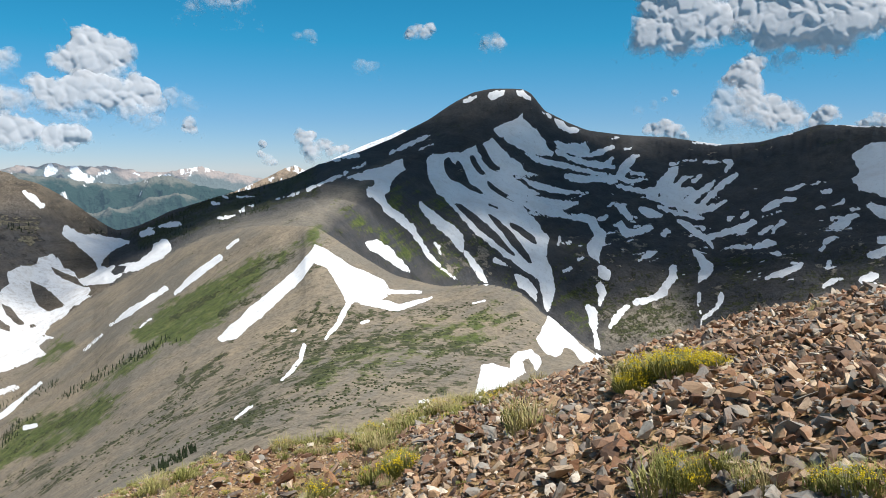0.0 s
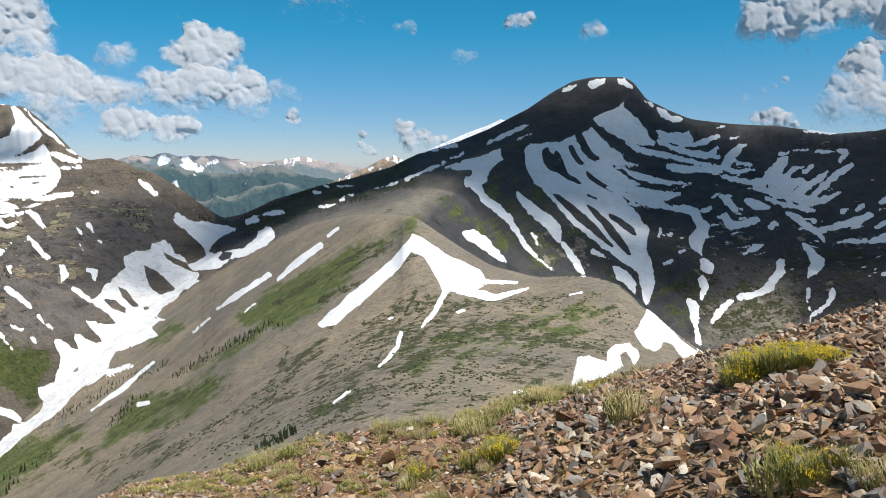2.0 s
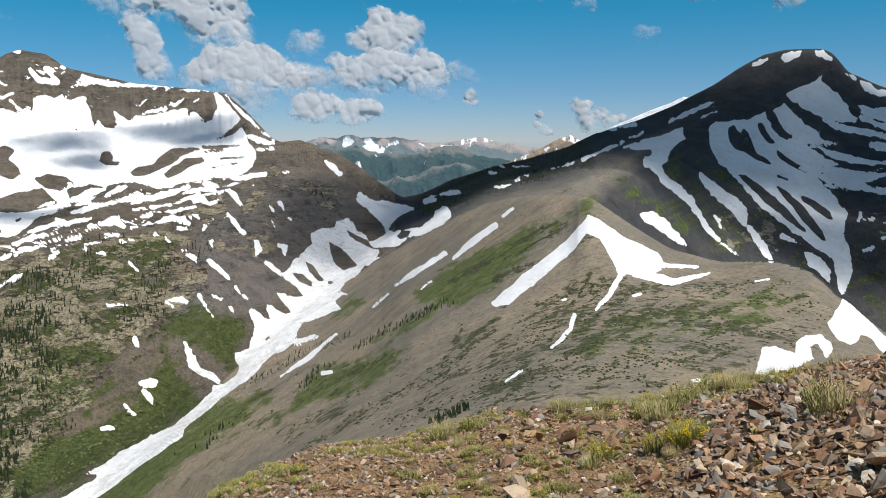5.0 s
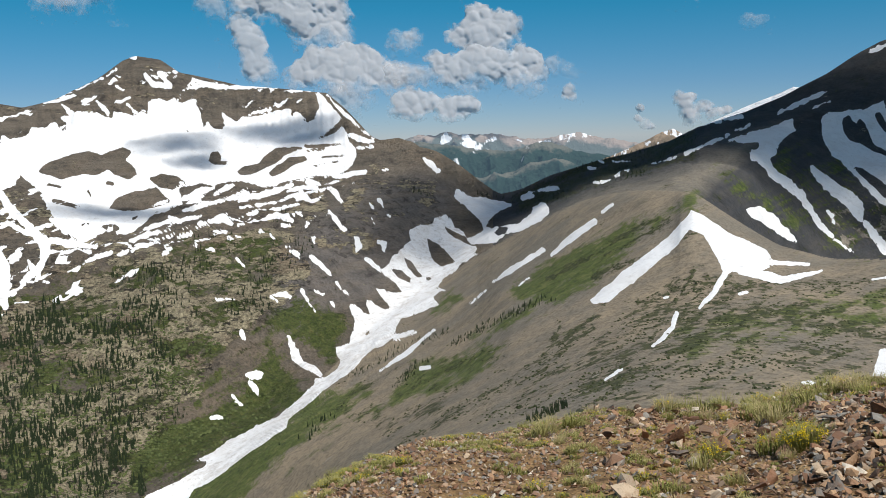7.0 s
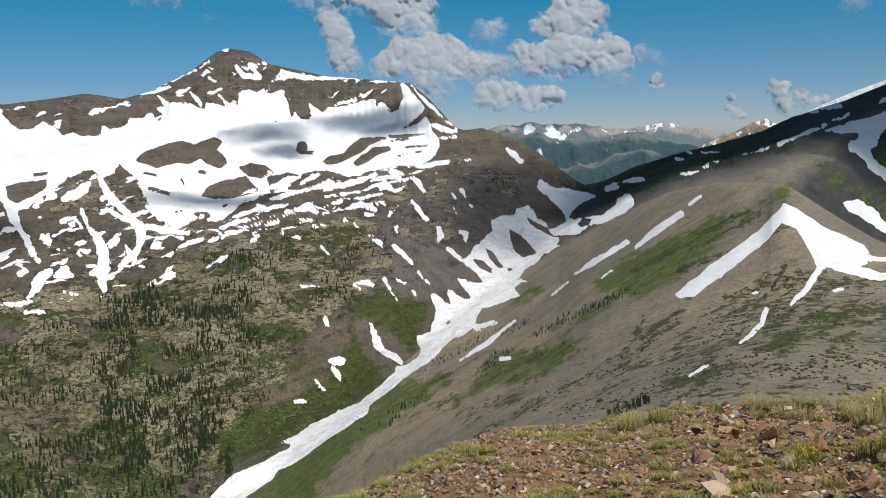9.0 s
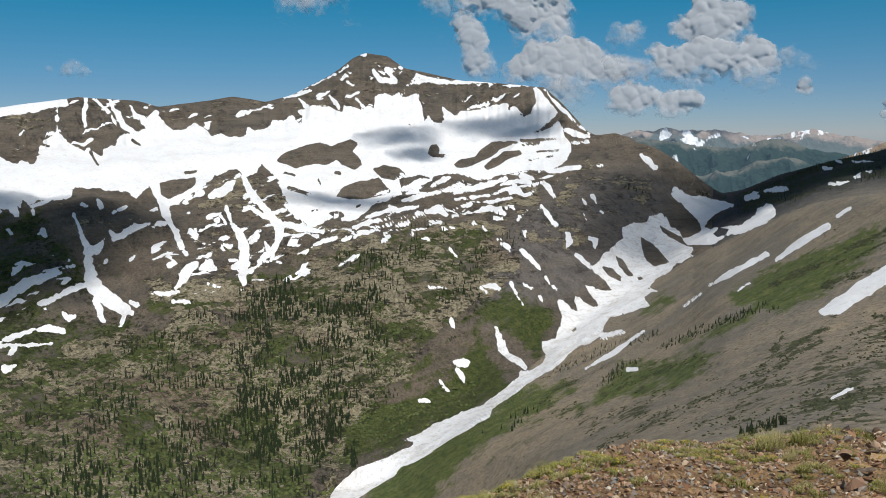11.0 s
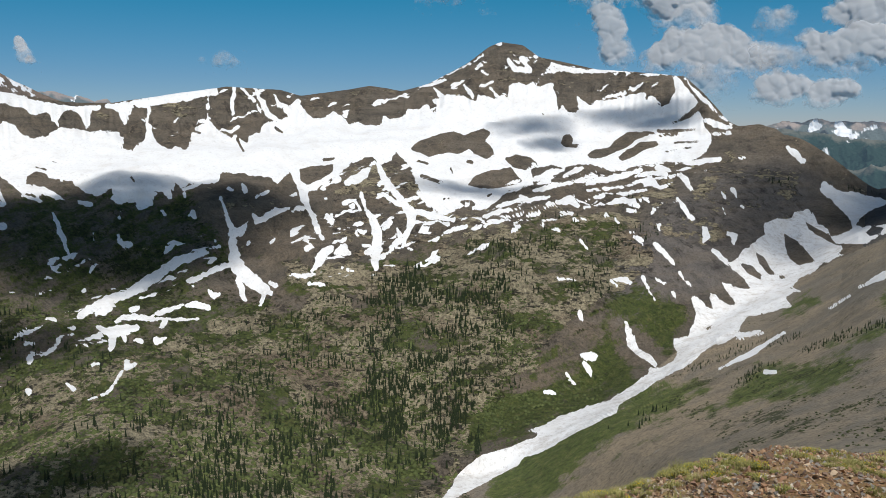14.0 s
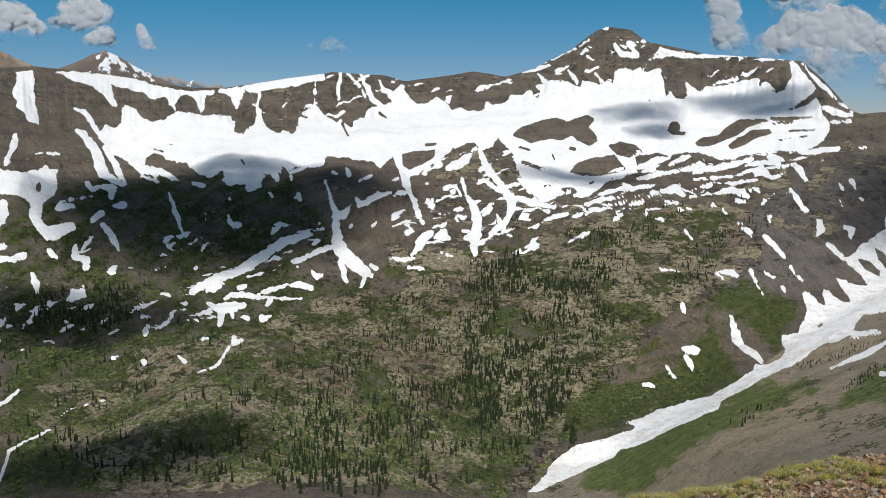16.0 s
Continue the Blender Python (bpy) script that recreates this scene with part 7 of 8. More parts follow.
def cloud(text, puffs, veil=1.0, far=4900.0, seed=0, soft=1.0):
    """A heap of puffs (bearing, elevation, width, in degrees as seen from the eye) grown together: a domed, billowing body
    with a crisp sunny side and a frayed base. veil: how solid it is."""
    p = np.array(puffs)
    pad = 0.4 * p[:, 2].max() + 0.5
    a0, a1, e0, e1 = p[:, 0].min() - pad, p[:, 0].max() + pad, p[:, 1].min() - pad, p[:, 1].max() + pad
    step = 0.045
    u, v = np.meshgrid(np.arange(a0, a1, step), np.arange(e0, e1, step))
    warp = 0.22 * p[:, 2].mean()
    wu = u + warp * fbm(u, v, 1.1, 5, seed, 0.6)
    wv = v + warp * fbm(u, v, 1.0, 5, seed + 11, 0.6)
    su = u + warp * fbm(u, v, 1.1, 2, seed, 0.5)
    sv = v + warp * fbm(u, v, 1.0, 2, seed + 11, 0.5)
    total, deep = np.zeros(u.shape), np.zeros(u.shape)
    for az, el, wide in puffs:
        r = 0.5 * wide * 1.12
        dv = wv - el
        d2 = ((wu - az) / r) ** 2 + (dv / np.where(dv < 0, 0.8 * r, r)) ** 2
        body = np.clip(1.5 - d2, 0, None)
        total += body
        dv = sv - el
        d2 = ((su - az) / r) ** 2 + (dv / np.where(dv < 0, 0.8 * r, r)) ** 2
        deep = np.maximum(deep, r * np.sqrt(np.clip(1.25 - d2, 0, None)) + 0.25 * r * np.clip(1.5 - d2, 0, 1))
    fray = fbm(u, v, 0.8, 5, seed + 21, 0.65)
    # rounded knobs all over the body, as on a cauliflower
    g = np.random.RandomState(seed)
    height = 0.85 * deep ** 0.75
    knobs = height.copy()
    vi, ui = np.where((total > 0.45) & (deep > 0.12))
    for q in g.randint(0, len(vi), int(len(vi) * step * step * 9) + 6) if len(vi) else ():
        rad = g.uniform(0.16, 0.55) * min(1.0, 0.35 + p[:, 2].mean() / 2.2)
        n = int(rad / step) + 1
        box = slice(max(vi[q] - n, 0), vi[q] + n + 1), slice(max(ui[q] - n, 0), ui[q] + n + 1)
        d2 = (su[box] - su[vi[q], ui[q]]) ** 2 + (sv[box] - sv[vi[q], ui[q]]) ** 2
        cap = height[vi[q], ui[q]] - 0.62 * rad + np.sqrt(np.clip(rad * rad - d2, 0, None))
        knobs[box] = np.where(d2 < rad * rad, np.maximum(knobs[box], cap), knobs[box])
    for axis in (0, 1, 0, 1, 0, 1):
        knobs = (np.roll(knobs, 1, axis) + 2 * knobs + np.roll(knobs, -1, axis)) / 4
    field = total - 0.45 + 0.75 * fray
    low = np.clip((p[:, 1].mean() - v) / (0.5 * (e1 - e0)) + 0.35, 0, 1)
    width = soft * (0.55 + 1.3 * low)
    dens = np.clip(field / width, -1, 1)
    edge = np.minimum(np.minimum(u - a0, a1 - u), np.minimum(v - e0, e1 - v)) / 0.3
    dens = np.minimum(dens, np.clip(edge, -1, 1) * 2 - 1)
    k = far * math.pi / 180
    mid_a, mid_e = 0.5 * (a0 + a1), 0.5 * (e0 + e1)
    x, z = -(u - mid_a) * k, (v - mid_e) * k
    bulge = k * (height + (knobs - height) * np.clip(deep / 0.25, 0, 1))
    keep = dens > -0.75
    keep = keep[:-1, :-1] | keep[1:, 1:] | keep[1:, :-1] | keep[:-1, 1:]
    idx = np.arange(u.size).reshape(u.shape)
    q = np.stack([idx[:-1, :-1], idx[1:, :-1], idx[1:, 1:], idx[:-1, 1:]], -1)[keep]
    tri = np.concatenate([q[:, [0, 1, 2]], q[:, [0, 2, 3]]])
    used = np.unique(tri)
    back = np.zeros(u.size, np.int64)
    back[used] = np.arange(len(used))
    tri = back[tri]
    chunks, body, shown = [], [], []
    for side in (-1,):
        chunks.append((np.stack([x, side * bulge + 0.32 * z, z], -1).reshape(-1, 3)[used], tri if side < 0 else tri[:, ::-1]))
        body.append(dens.ravel()[used])
        shown.append(np.full(len(used), veil))
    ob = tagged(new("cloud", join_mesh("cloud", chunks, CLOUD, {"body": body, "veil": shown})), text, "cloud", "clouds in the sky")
    a, e = radians(mid_a), radians(mid_e)
    ob.matrix_world = Matrix.Translation((-far * math.sin(a), far * math.cos(a), EYE + far * math.tan(e))) @ Matrix.Rotation(a, 4, "Z")
    return ob


HEAP, FLAT, PUFF, SCRAP = "tall white cumulus heap with a grey base", "broad white cumulus with a grey flat base", "small white cumulus puff", "thin grey cloud scrap"
for i, (text, veil, puffs) in enumerate((
        (HEAP, 0.97, [(22.93, 8.25, 1.33), (22.89, 7.58, 1.75), (21.82, 7.53, 2.18), (20.83, 7.17, 1.87), (23.64, 6.76, 1.79), (22.34, 6.68, 2.73), (24.43, 6.71, 1.33), (21.37, 6.28, 1.95), (23.18, 6.02, 1.95)]),
        (HEAP, 0.95, [(25.60, 5.06, 1.64), (24.30, 4.60, 2.18), (23.04, 5.34, 1.95), (22.58, 4.59, 2.50), (21.26, 4.53, 2.50), (19.90, 4.93, 1.87), (19.31, 5.19, 1.09), (18.90, 4.13, 1.56), (20.61, 4.02, 2.18), (25.02, 4.06, 1.95)]),
        (SCRAP, 0.7, [(23.45, 3.24, 1.40), (22.62, 3.44, 1.01), (19.61, 3.33, 1.72), (18.58, 3.17, 0.78)]),
        (SCRAP, 0.75, [(27.07, 6.83, 1.25), (27.55, 6.08, 1.56), (28.28, 6.43, 1.56)]),
        (SCRAP, 0.7, [(27.03, 4.16, 1.95), (25.96, 3.93, 1.40), (28.40, 3.94, 2.34)]),
        (FLAT, 0.95, [(27.55, 2.63, 1.72), (26.58, 2.41, 1.56), (25.79, 2.15, 1.25), (28.33, 2.10, 1.56), (27.29, 1.78, 1.56)]),
        (FLAT, 0.95, [(24.77, 2.17, 1.33), (23.75, 2.19, 1.64), (23.11, 1.91, 1.01), (25.18, 1.68, 1.33), (24.16, 1.55, 1.33)]),
        (PUFF, 0.9, [(16.83, 3.09, 1.01), (17.09, 2.65, 0.62), (16.60, 2.58, 0.55)]),
        (PUFF, 0.85, [(12.16, 1.74, 0.62), (12.28, 1.13, 0.55), (11.85, 0.68, 0.86), (11.40, 0.53, 0.47)]),
        (PUFF, 0.95, [(9.54, 2.28, 1.09), (8.97, 2.36, 0.70), (8.15, 1.68, 1.01), (9.18, 1.41, 1.17), (8.81, 0.84, 1.17)]),
        (PUFF, 0.95, [(7.40, 1.15, 1.01), (6.71, 1.38, 0.70)]),
        (SCRAP, 0.75, [(14.50, 10.67, 2.03), (13.25, 10.59, 1.56), (16.46, 10.16, 1.09), (15.38, 10.91, 1.95), (13.58, 11.69, 2.34)]),
        (SCRAP, 0.55, [(9.06, 8.73, 1.01), (9.81, 8.82, 0.62), (8.69, 8.45, 0.47)]),
        (SCRAP, 0.5, [(17.50, 4.46, 1.48), (16.45, 4.19, 1.25), (18.01, 4.73, 1.01)]),
        (FLAT, 0.96, [(-13.38, 8.00, 2.18), (-14.62, 8.84, 3.51), (-16.01, 10.01, 3.90), (-14.58, 10.43, 3.12), (-16.77, 8.05, 2.18), (-15.54, 7.56, 1.56), (-19.00, 8.47, 2.34), (-15.42, 12.28, 4.68), (-17.94, 9.39, 2.34)]),
        (FLAT, 0.96, [(-20.33, 9.26, 3.51), (-22.00, 8.82, 3.51), (-23.61, 9.05, 4.29), (-25.50, 8.92, 4.29), (-26.99, 8.48, 2.34), (-24.94, 7.56, 1.79), (-23.35, 7.55, 1.72), (-21.22, 7.56, 1.95), (-19.62, 10.32, 1.95), (-24.82, 10.28, 2.73), (-26.69, 9.87, 1.95), (-22.21, 11.81, 4.29), (-25.39, 11.53, 3.90)]),
        (SCRAP, 0.6, [(-21.91, 6.70, 1.33), (-22.56, 6.81, 0.94), (-21.26, 6.45, 1.17)]),
        (HEAP, 0.97, [(-20.24, 6.78, 1.25), (-19.76, 6.06, 1.79), (-19.02, 5.84, 1.09), (-20.13, 5.17, 1.72), (-19.89, 4.22, 1.95), (-20.87, 3.23, 2.34), (-22.46, 3.55, 1.64), (-23.20, 2.83, 1.40), (-21.88, 3.00, 2.18), (-21.33, 4.42, 0.78)]),
        (SCRAP, 0.75, [(-18.78, 4.60, 1.95), (-18.29, 3.54, 2.18), (-19.35, 2.97, 2.34), (-17.79, 2.93, 1.33)]),
        (PUFF, 0.95, [(-24.64, 3.28, 1.33), (-24.10, 2.98, 0.94), (-23.86, 2.60, 0.94)]), (PUFF, 0.95, [(-27.36, 2.87, 1.33), (-26.54, 2.75, 0.78), (-28.21, 2.71, 1.01)]),
        (PUFF, 0.95, [(-14.77, 2.61, 1.33), (-13.87, 2.54, 0.86), (-15.61, 2.30, 1.17), (-16.22, 2.07, 0.70)]),
        (SCRAP, 0.6, [(-13.11, 3.89, 0.62), (-14.12, 4.27, 0.62), (-15.43, 5.05, 0.47), (-14.72, 4.63, 0.39)]),
        (PUFF, 0.85, [(1.83, 9.06, 1.17), (2.37, 8.91, 0.62), (0.84, 9.42, 0.78), (1.11, 8.95, 0.70)]), (PUFF, 0.8, [(-3.29, 8.39, 1.40), (-3.86, 8.24, 0.86), (-2.72, 8.10, 0.78)]), (SCRAP, 0.55, [(5.51, 6.82, 1.17), (4.75, 6.97, 0.86)]),
        (HEAP, 0.96, [(38.00, 8.84, 3.12), (36.50, 9.91, 3.90), (35.11, 8.51, 3.90), (33.60, 9.23, 3.51), (32.53, 8.16, 2.34), (33.70, 6.72, 3.12), (32.20, 6.89, 1.95), (35.71, 11.30, 4.68), (33.51, 11.33, 3.51), (34.41, 7.62, 2.34)]),
        (HEAP, 0.9, [(38.13, 6.36, 2.03), (37.64, 5.28, 2.03), (37.33, 4.26, 1.95), (38.04, 4.55, 1.56), (38.61, 7.60, 1.40)]),
        (HEAP, 0.96, [(31.79, 5.79, 1.56), (32.28, 4.88, 2.50), (33.75, 5.44, 1.79), (34.34, 4.71, 1.79), (30.75, 5.23, 2.03), (29.82, 4.66, 2.18), (28.50, 4.27, 1.79), (27.06, 3.98, 1.72), (32.88, 3.96, 2.73), (35.13, 3.87, 1.79), (30.99, 3.82, 2.73), (28.90, 3.71, 1.95)]),
        (SCRAP, 0.6, [(28.90, 6.24, 0.62), (28.37, 6.12, 0.62), (27.67, 6.81, 0.70), (27.36, 7.09, 0.39), (28.65, 5.57, 0.55)]), (SCRAP, 0.65, [(40.17, 8.46, 1.56), (39.65, 8.12, 1.17), (40.67, 8.97, 1.56)]),
        (SCRAP, 0.6, [(32.34, 3.02, 1.95), (30.84, 2.70, 1.95), (31.62, 2.07, 1.56), (32.75, 2.28, 1.56)]),
        (SCRAP, 0.7, [(49.68, 8.67, 1.56), (48.26, 8.70, 1.95), (46.95, 8.95, 1.79), (48.18, 9.72, 2.73)]),
        (FLAT, 0.95, [(82.57, 5.51, 1.79), (82.09, 5.01, 1.64), (83.28, 5.22, 1.95), (81.34, 4.78, 1.01), (84.04, 5.02, 1.56)]), (FLAT, 0.95, [(78.86, 6.16, 1.87), (79.57, 5.52, 1.72), (78.11, 5.79, 1.64), (80.38, 5.19, 1.01), (78.79, 5.26, 1.40)]),
        (PUFF, 0.95, [(77.79, 4.58, 1.33), (78.53, 4.29, 0.94), (77.39, 4.19, 0.86)]), (PUFF, 0.92, [(75.52, 4.87, 0.78), (75.60, 5.28, 0.55), (75.29, 4.18, 1.01), (74.96, 3.98, 0.55)]), (SCRAP, 0.6, [(63.47, 4.36, 1.09), (63.96, 4.13, 0.70), (62.84, 4.14, 0.62)]),
        (SCRAP, 0.5, [(64.89, 4.23, 0.55)]), (SCRAP, 0.7, [(50.02, 8.75, 1.95), (48.52, 8.59, 1.72), (49.26, 9.29, 2.34)]))):
    cloud(text, puffs, veil, 4150 + 39 * sum(p[1] for p in puffs) / len(puffs), 40 + 3 * i, 1.5 if veil > 0.8 else 3.4)
# clouds high over the land, which lay their shadows on it
OVER = cloud_material("cloud_overhead", False)


def overhead(az, r, ground, wide, deep, text, lift=800.0, seed=0, soft=0.35, thick=1.0):
    """A flat cloud whose shadow falls on the land at that bearing and distance."""
    c = Vector((-r * math.sin(radians(az)), r * math.cos(radians(az)), ground)) + sun_way * (lift / sun_way.z)
    n = 72
    g = np.linspace(-1, 1, n)
    gx, gy = np.meshgrid(g, g)
    rough = fbm(gx, gy, 0.8, 5, seed, 0.6)
    d = 1 - np.hypot(gx, gy) + 0.45 * rough
    dens = np.clip(d / soft, 0, 1) * thick
    dens[[0, -1]], dens[:, [0, -1]] = 0, 0
    turn = radians(az)
    px, py = gx * wide / 2, gy * deep / 2
    x, y = px * math.cos(turn) - py * math.sin(turn), px * math.sin(turn) + py * math.cos(turn)
    chunks, fields = [], []
    idx = np.arange(n * n).reshape(n, n)
    q = np.stack([idx[:-1, :-1], idx[:-1, 1:], idx[1:, 1:], idx[1:, :-1]], -1).reshape(-1, 4)
    tri = np.concatenate([q[:, [0, 1, 2]], q[:, [0, 2, 3]]])
    bulge = np.sqrt(np.clip(d, 0, 1)) * min(wide, deep) * 0.18
    for side in (1, -0.35):
        chunks.append((np.stack([x, y, side * bulge * (1 + 0.5 * rough)], -1).reshape(-1, 3), tri if side > 0 else tri[:, ::-1]))
        fields.append(dens.ravel())
    ob = tagged(new("cloud", join_mesh("cloud", chunks, OVER, {"body": fields})), text, "cloud", "clouds overhead")
    ob.location = c


overhead(-25, 1750, 0, 1230, 980, "broad white cloud high over the dark mountain", 700, 3, 0.4, 0.755)
overhead(-7, 1690, 20, 680, 900, "broad white cloud high over the dark mountain", 700, 22, 0.45, 0.775)
overhead(4, 1660, 0, 620, 1020, "broad white cloud high over the dark mountain", 700, 4, 0.5, 0.80)
overhead(14.5, 1820, -70, 760, 820, "white cloud high over the pass", 700, 5, 0.5, 0.73)
overhead(26.0, 1630, -110, 420, 600, "small white cloud high over the pass", 600, 6, 0.7, 0.5)


def land_at(az, el):
    col = int(np.clip(round((az - AZ0) / STEP), 0, COLS - 1))
    row = np.where(HID[:, col], 99, np.abs(GEL[:, col] - el)).argmin()
    return GR[row, col], GZ[row, col]


for i, ((az, el), wide, deep) in enumerate(zip([(43.04, -0.03), (41.69, -1.18), (36.37, 0.58), (34.11, 0.31), (47.53, -4.36), (69.01, -3.55)], (230, 170, 330, 200, 330, 300), (150, 110, 170, 110, 130, 130))):
    overhead(az, *land_at(az, el), wide, deep, "small thin cloud high over the snow bowl", 600, 7 + i, 0.8, 0.62)
overhead(61.5, 1570, -130, 330, 230, "white cloud high over the dark green slope", 600, 21, 0.8, 0.55)
overhead(71.0, 1500, -170, 640, 430, "white cloud high over the dark green slope", 600, 10, 0.5, 0.8)
overhead(80.5, *land_at(80.5, -22.0), 330, 170, "white cloud high over the valley", 600, 11, 0.6, 0.65)
overhead(81.0, *land_at(81.0, -13.5), 400, 260, "white cloud high over the dark green slope", 600, 12, 0.6, 0.6)
overhead(-6.5, *land_at(-6.5, -7.0), 440, 240, "white cloud high over the dark mountain", 700, 13, 0.7, 0.6)


# ---- finding places on the land ----
SEEN = ~((TOP - GEL) > 0.05)


def spot(az, el, near_only=False):
    """The first seen place of the land at a bearing and elevation: x, y, z, distance."""
    c = int(np.clip(round((az - AZ0) / STEP), 0, COLS - 1))
    ok = SEEN[:, c] & ((GR[:, c] < 60) == near_only)
    if not ok.any():
        return None
    i = np.where(ok, np.abs(GEL[:, c] - el), 99).argmin()
    if abs(GEL[i, c] - el) > 0.6:
        return None
    return GX[i, c], GY[i, c], GZ[i, c], GR[i, c]


def floor_z(x, y):
    """Height of the near ground."""
    az, r = math.degrees(math.atan2(-x, y)), math.hypot(x, y)
    c = int(np.clip(round((az - AZ0) / STEP), 0, COLS - 1))
    return float(np.interp(r, GR[:, c], GZ[:, c]))


def inside(points, a, e):
    return float(area_field(list(points), np.array([a]), np.array([e]))[0])


def part(name, mesh, parent, label="", kind=""):
    ob = new(name, mesh)
    ob.parent = parent
    return tagged(ob, label, kind=kind)


# ---- conifers ----
NEEDLE = leaf_material("fir_needles", (0.016, 0.030, 0.014), (0.048, 0.064, 0.028), 3.0)
BARK = Nodes("fir_bark")
BARK = BARK.done(BARK.ramp(BARK.noise(BARK.place(), 0.3, 5), (0.3, (0.05, 0.035, 0.025)), (0.7, (0.13, 0.10, 0.08))))


def conifer_shape(seed):
    """Crown and trunk of a narrow mountain fir, one metre high, as points and triangles."""
    rnd = np.random.RandomState(seed)
    co, tri = [], []
    tiers, sides = 6, 7
    for k in range(tiers):
        z0 = 0.10 + 0.82 * k / tiers
        z1 = z0 + 0.30 - 0.012 * k
        rad = (0.155 - 0.13 * k / tiers) * rnd.uniform(0.85, 1.15)
        base = len(co)
        co.append((rnd.uniform(-0.01, 0.01), rnd.uniform(-0.01, 0.01), min(z1, 1.0)))
        for s in range(2 * sides):
            a = math.pi * s / sides + k
            q = rad * (rnd.uniform(0.85, 1.2) if s % 2 == 0 else rnd.uniform(0.4, 0.6))
            co.append((q * math.cos(a), q * math.sin(a), z0 - (0.03 if s % 2 == 0 else -0.02) + rnd.uniform(-0.015, 0.015)))
        for s in range(2 * sides):
            tri.append((base, base + 1 + s, base + 1 + (s + 1) % (2 * sides)))
    trunk_co, trunk_tri = [], []
    for s in range(5):
        a = 2 * math.pi * s / 5
        trunk_co.append((0.022 * math.cos(a), 0.022 * math.sin(a), -0.08))
    trunk_co.append((0, 0, 0.85))
    trunk_tri = [(s, (s + 1) % 5, 5) for s in range(5)]
    return (np.array(co), np.array(tri)), (np.array(trunk_co), np.array(trunk_tri))


SHAPES = [conifer_shape(s) for s in range(6)]
stands = []   # places of trees: x, y, z, distance, height


def stand(points, count, clump=0.0, low=5.0, high=11.0, seed=0):
    rnd = np.random.RandomState(seed)
    p = np.array(points)
    lo, hi, made, tries = p.min(0), p.max(0), 0, 0
    while made < count and tries < count * 45:
        tries += 1
        a, e = rnd.uniform(lo[0], hi[0]), rnd.uniform(lo[1], hi[1])
        if inside(points, a, e) < 0:
            continue
        if clump and float(fbm(np.array([a * 1.0]), np.array([e * 1.6]), 1.6, 3, 200 + seed)[0]) < clump * rnd.uniform(-0.3, 0.6):
            continue
        s = spot(a, e)
        if s is None or s[3] < 200:
            continue
        c = int(np.clip(round((a - AZ0) / STEP), 0, COLS - 1))
        i = int(np.abs(GR[:, c] - s[3]).argmin())
        if TAKEN[i, c] > -0.02:
            continue
        made += 1
        stands.append((*s, rnd.uniform(low, high) * rnd.uniform(0.75, 1.3)))


stand([(54.23, -11.53), (50.38, -11.30), (45.93, -11.03), (44.00, -14.14), (47.08, -17.39), (46.38, -22.45), (55.05, -20.87)], 760, 0.4, 6.5, 12, 1)
stand([(47.46, -8.05), (42.92, -8.38), (42.96, -9.12), (47.34, -8.79)], 45, 0, 6, 11, 2)
stand([(54.09, -9.89), (50.79, -10.26), (50.86, -11.24), (54.17, -10.85)], 45, 0, 6, 11, 3)
stand([(52.17, -9.34), (44.10, -10.08), (43.81, -11.21), (49.47, -12.47), (54.29, -12.21)], 230, 0.4, 8, 14, 4)
stand([(42.78, -6.08), (35.68, -4.50), (34.27, -7.24), (37.91, -11.65), (43.09, -11.27)], 230, 0.5, 4.5, 9, 5)
stand([(25.24, -14.04), (22.62, -12.61), (18.66, -10.89), (17.69, -11.16), (21.04, -12.47), (25.04, -14.35)], 190, 0, 2.2, 4.4, 6)
stand([(32.59, -16.08), (29.03, -14.21), (25.41, -12.96), (25.02, -13.35), (29.05, -14.86), (32.29, -16.32)], 150, 0, 2.2, 4.4, 7)
stand([(29.52, -17.05), (27.66, -15.13), (26.66, -15.24), (27.49, -15.98), (29.12, -17.07)], 110, 0, 2.2, 4.4, 8)
stand([(19.91, -19.26), (17.12, -17.99), (16.92, -18.35), (19.51, -19.52)], 70, 0, 2, 4, 9)
stand([(35.61, -20.06), (34.78, -19.20), (34.40, -19.41), (35.43, -20.44)], 4, 0, 6, 8, 10)
stand([(38.38, -20.55), (33.15, -18.00), (32.36, -18.23), (38.02, -21.13)], 10, 0, 5, 7, 11)
stand([(63.37, -15.39), (54.58, -13.55), (47.34, -16.81), (48.80, -22.12), (59.46, -25.98), (68.41, -25.52), (65.03, -19.11)], 820, 0.4, 6, 11.5, 12)
stand([(47.53, -10.31), (41.96, -6.69), (40.79, -8.15), (45.87, -13.70), (48.95, -16.12)], 150, 0.5, 5, 10, 13)
stand([(82.76, -11.18), (74.59, -11.08), (74.36, -13.68), (82.99, -14.30)], 220, 0.3, 6, 12, 14)
stand([(53.61, -10.35), (50.97, -10.15), (50.84, -11.01), (53.40, -11.05)], 40, 0, 6, 11, 15)
stand([(47.60, -7.76), (43.78, -7.88), (43.75, -8.65), (47.58, -8.53)], 45, 0, 6, 10, 16)
stand([(57.77, -11.42), (51.41, -11.87), (51.40, -12.49), (57.57, -12.20)], 45, 0, 6, 10, 17)
stand([(84.85, -13.73), (74.70, -13.29), (67.31, -15.99), (63.44, -19.18), (69.56, -24.65), (85.55, -22.37)], 330, 0.5, 5, 11, 18)
stand([(64.89, -13.04), (57.77, -12.39), (56.97, -13.36), (64.92, -14.38)], 60, 0.2, 6, 10, 19)
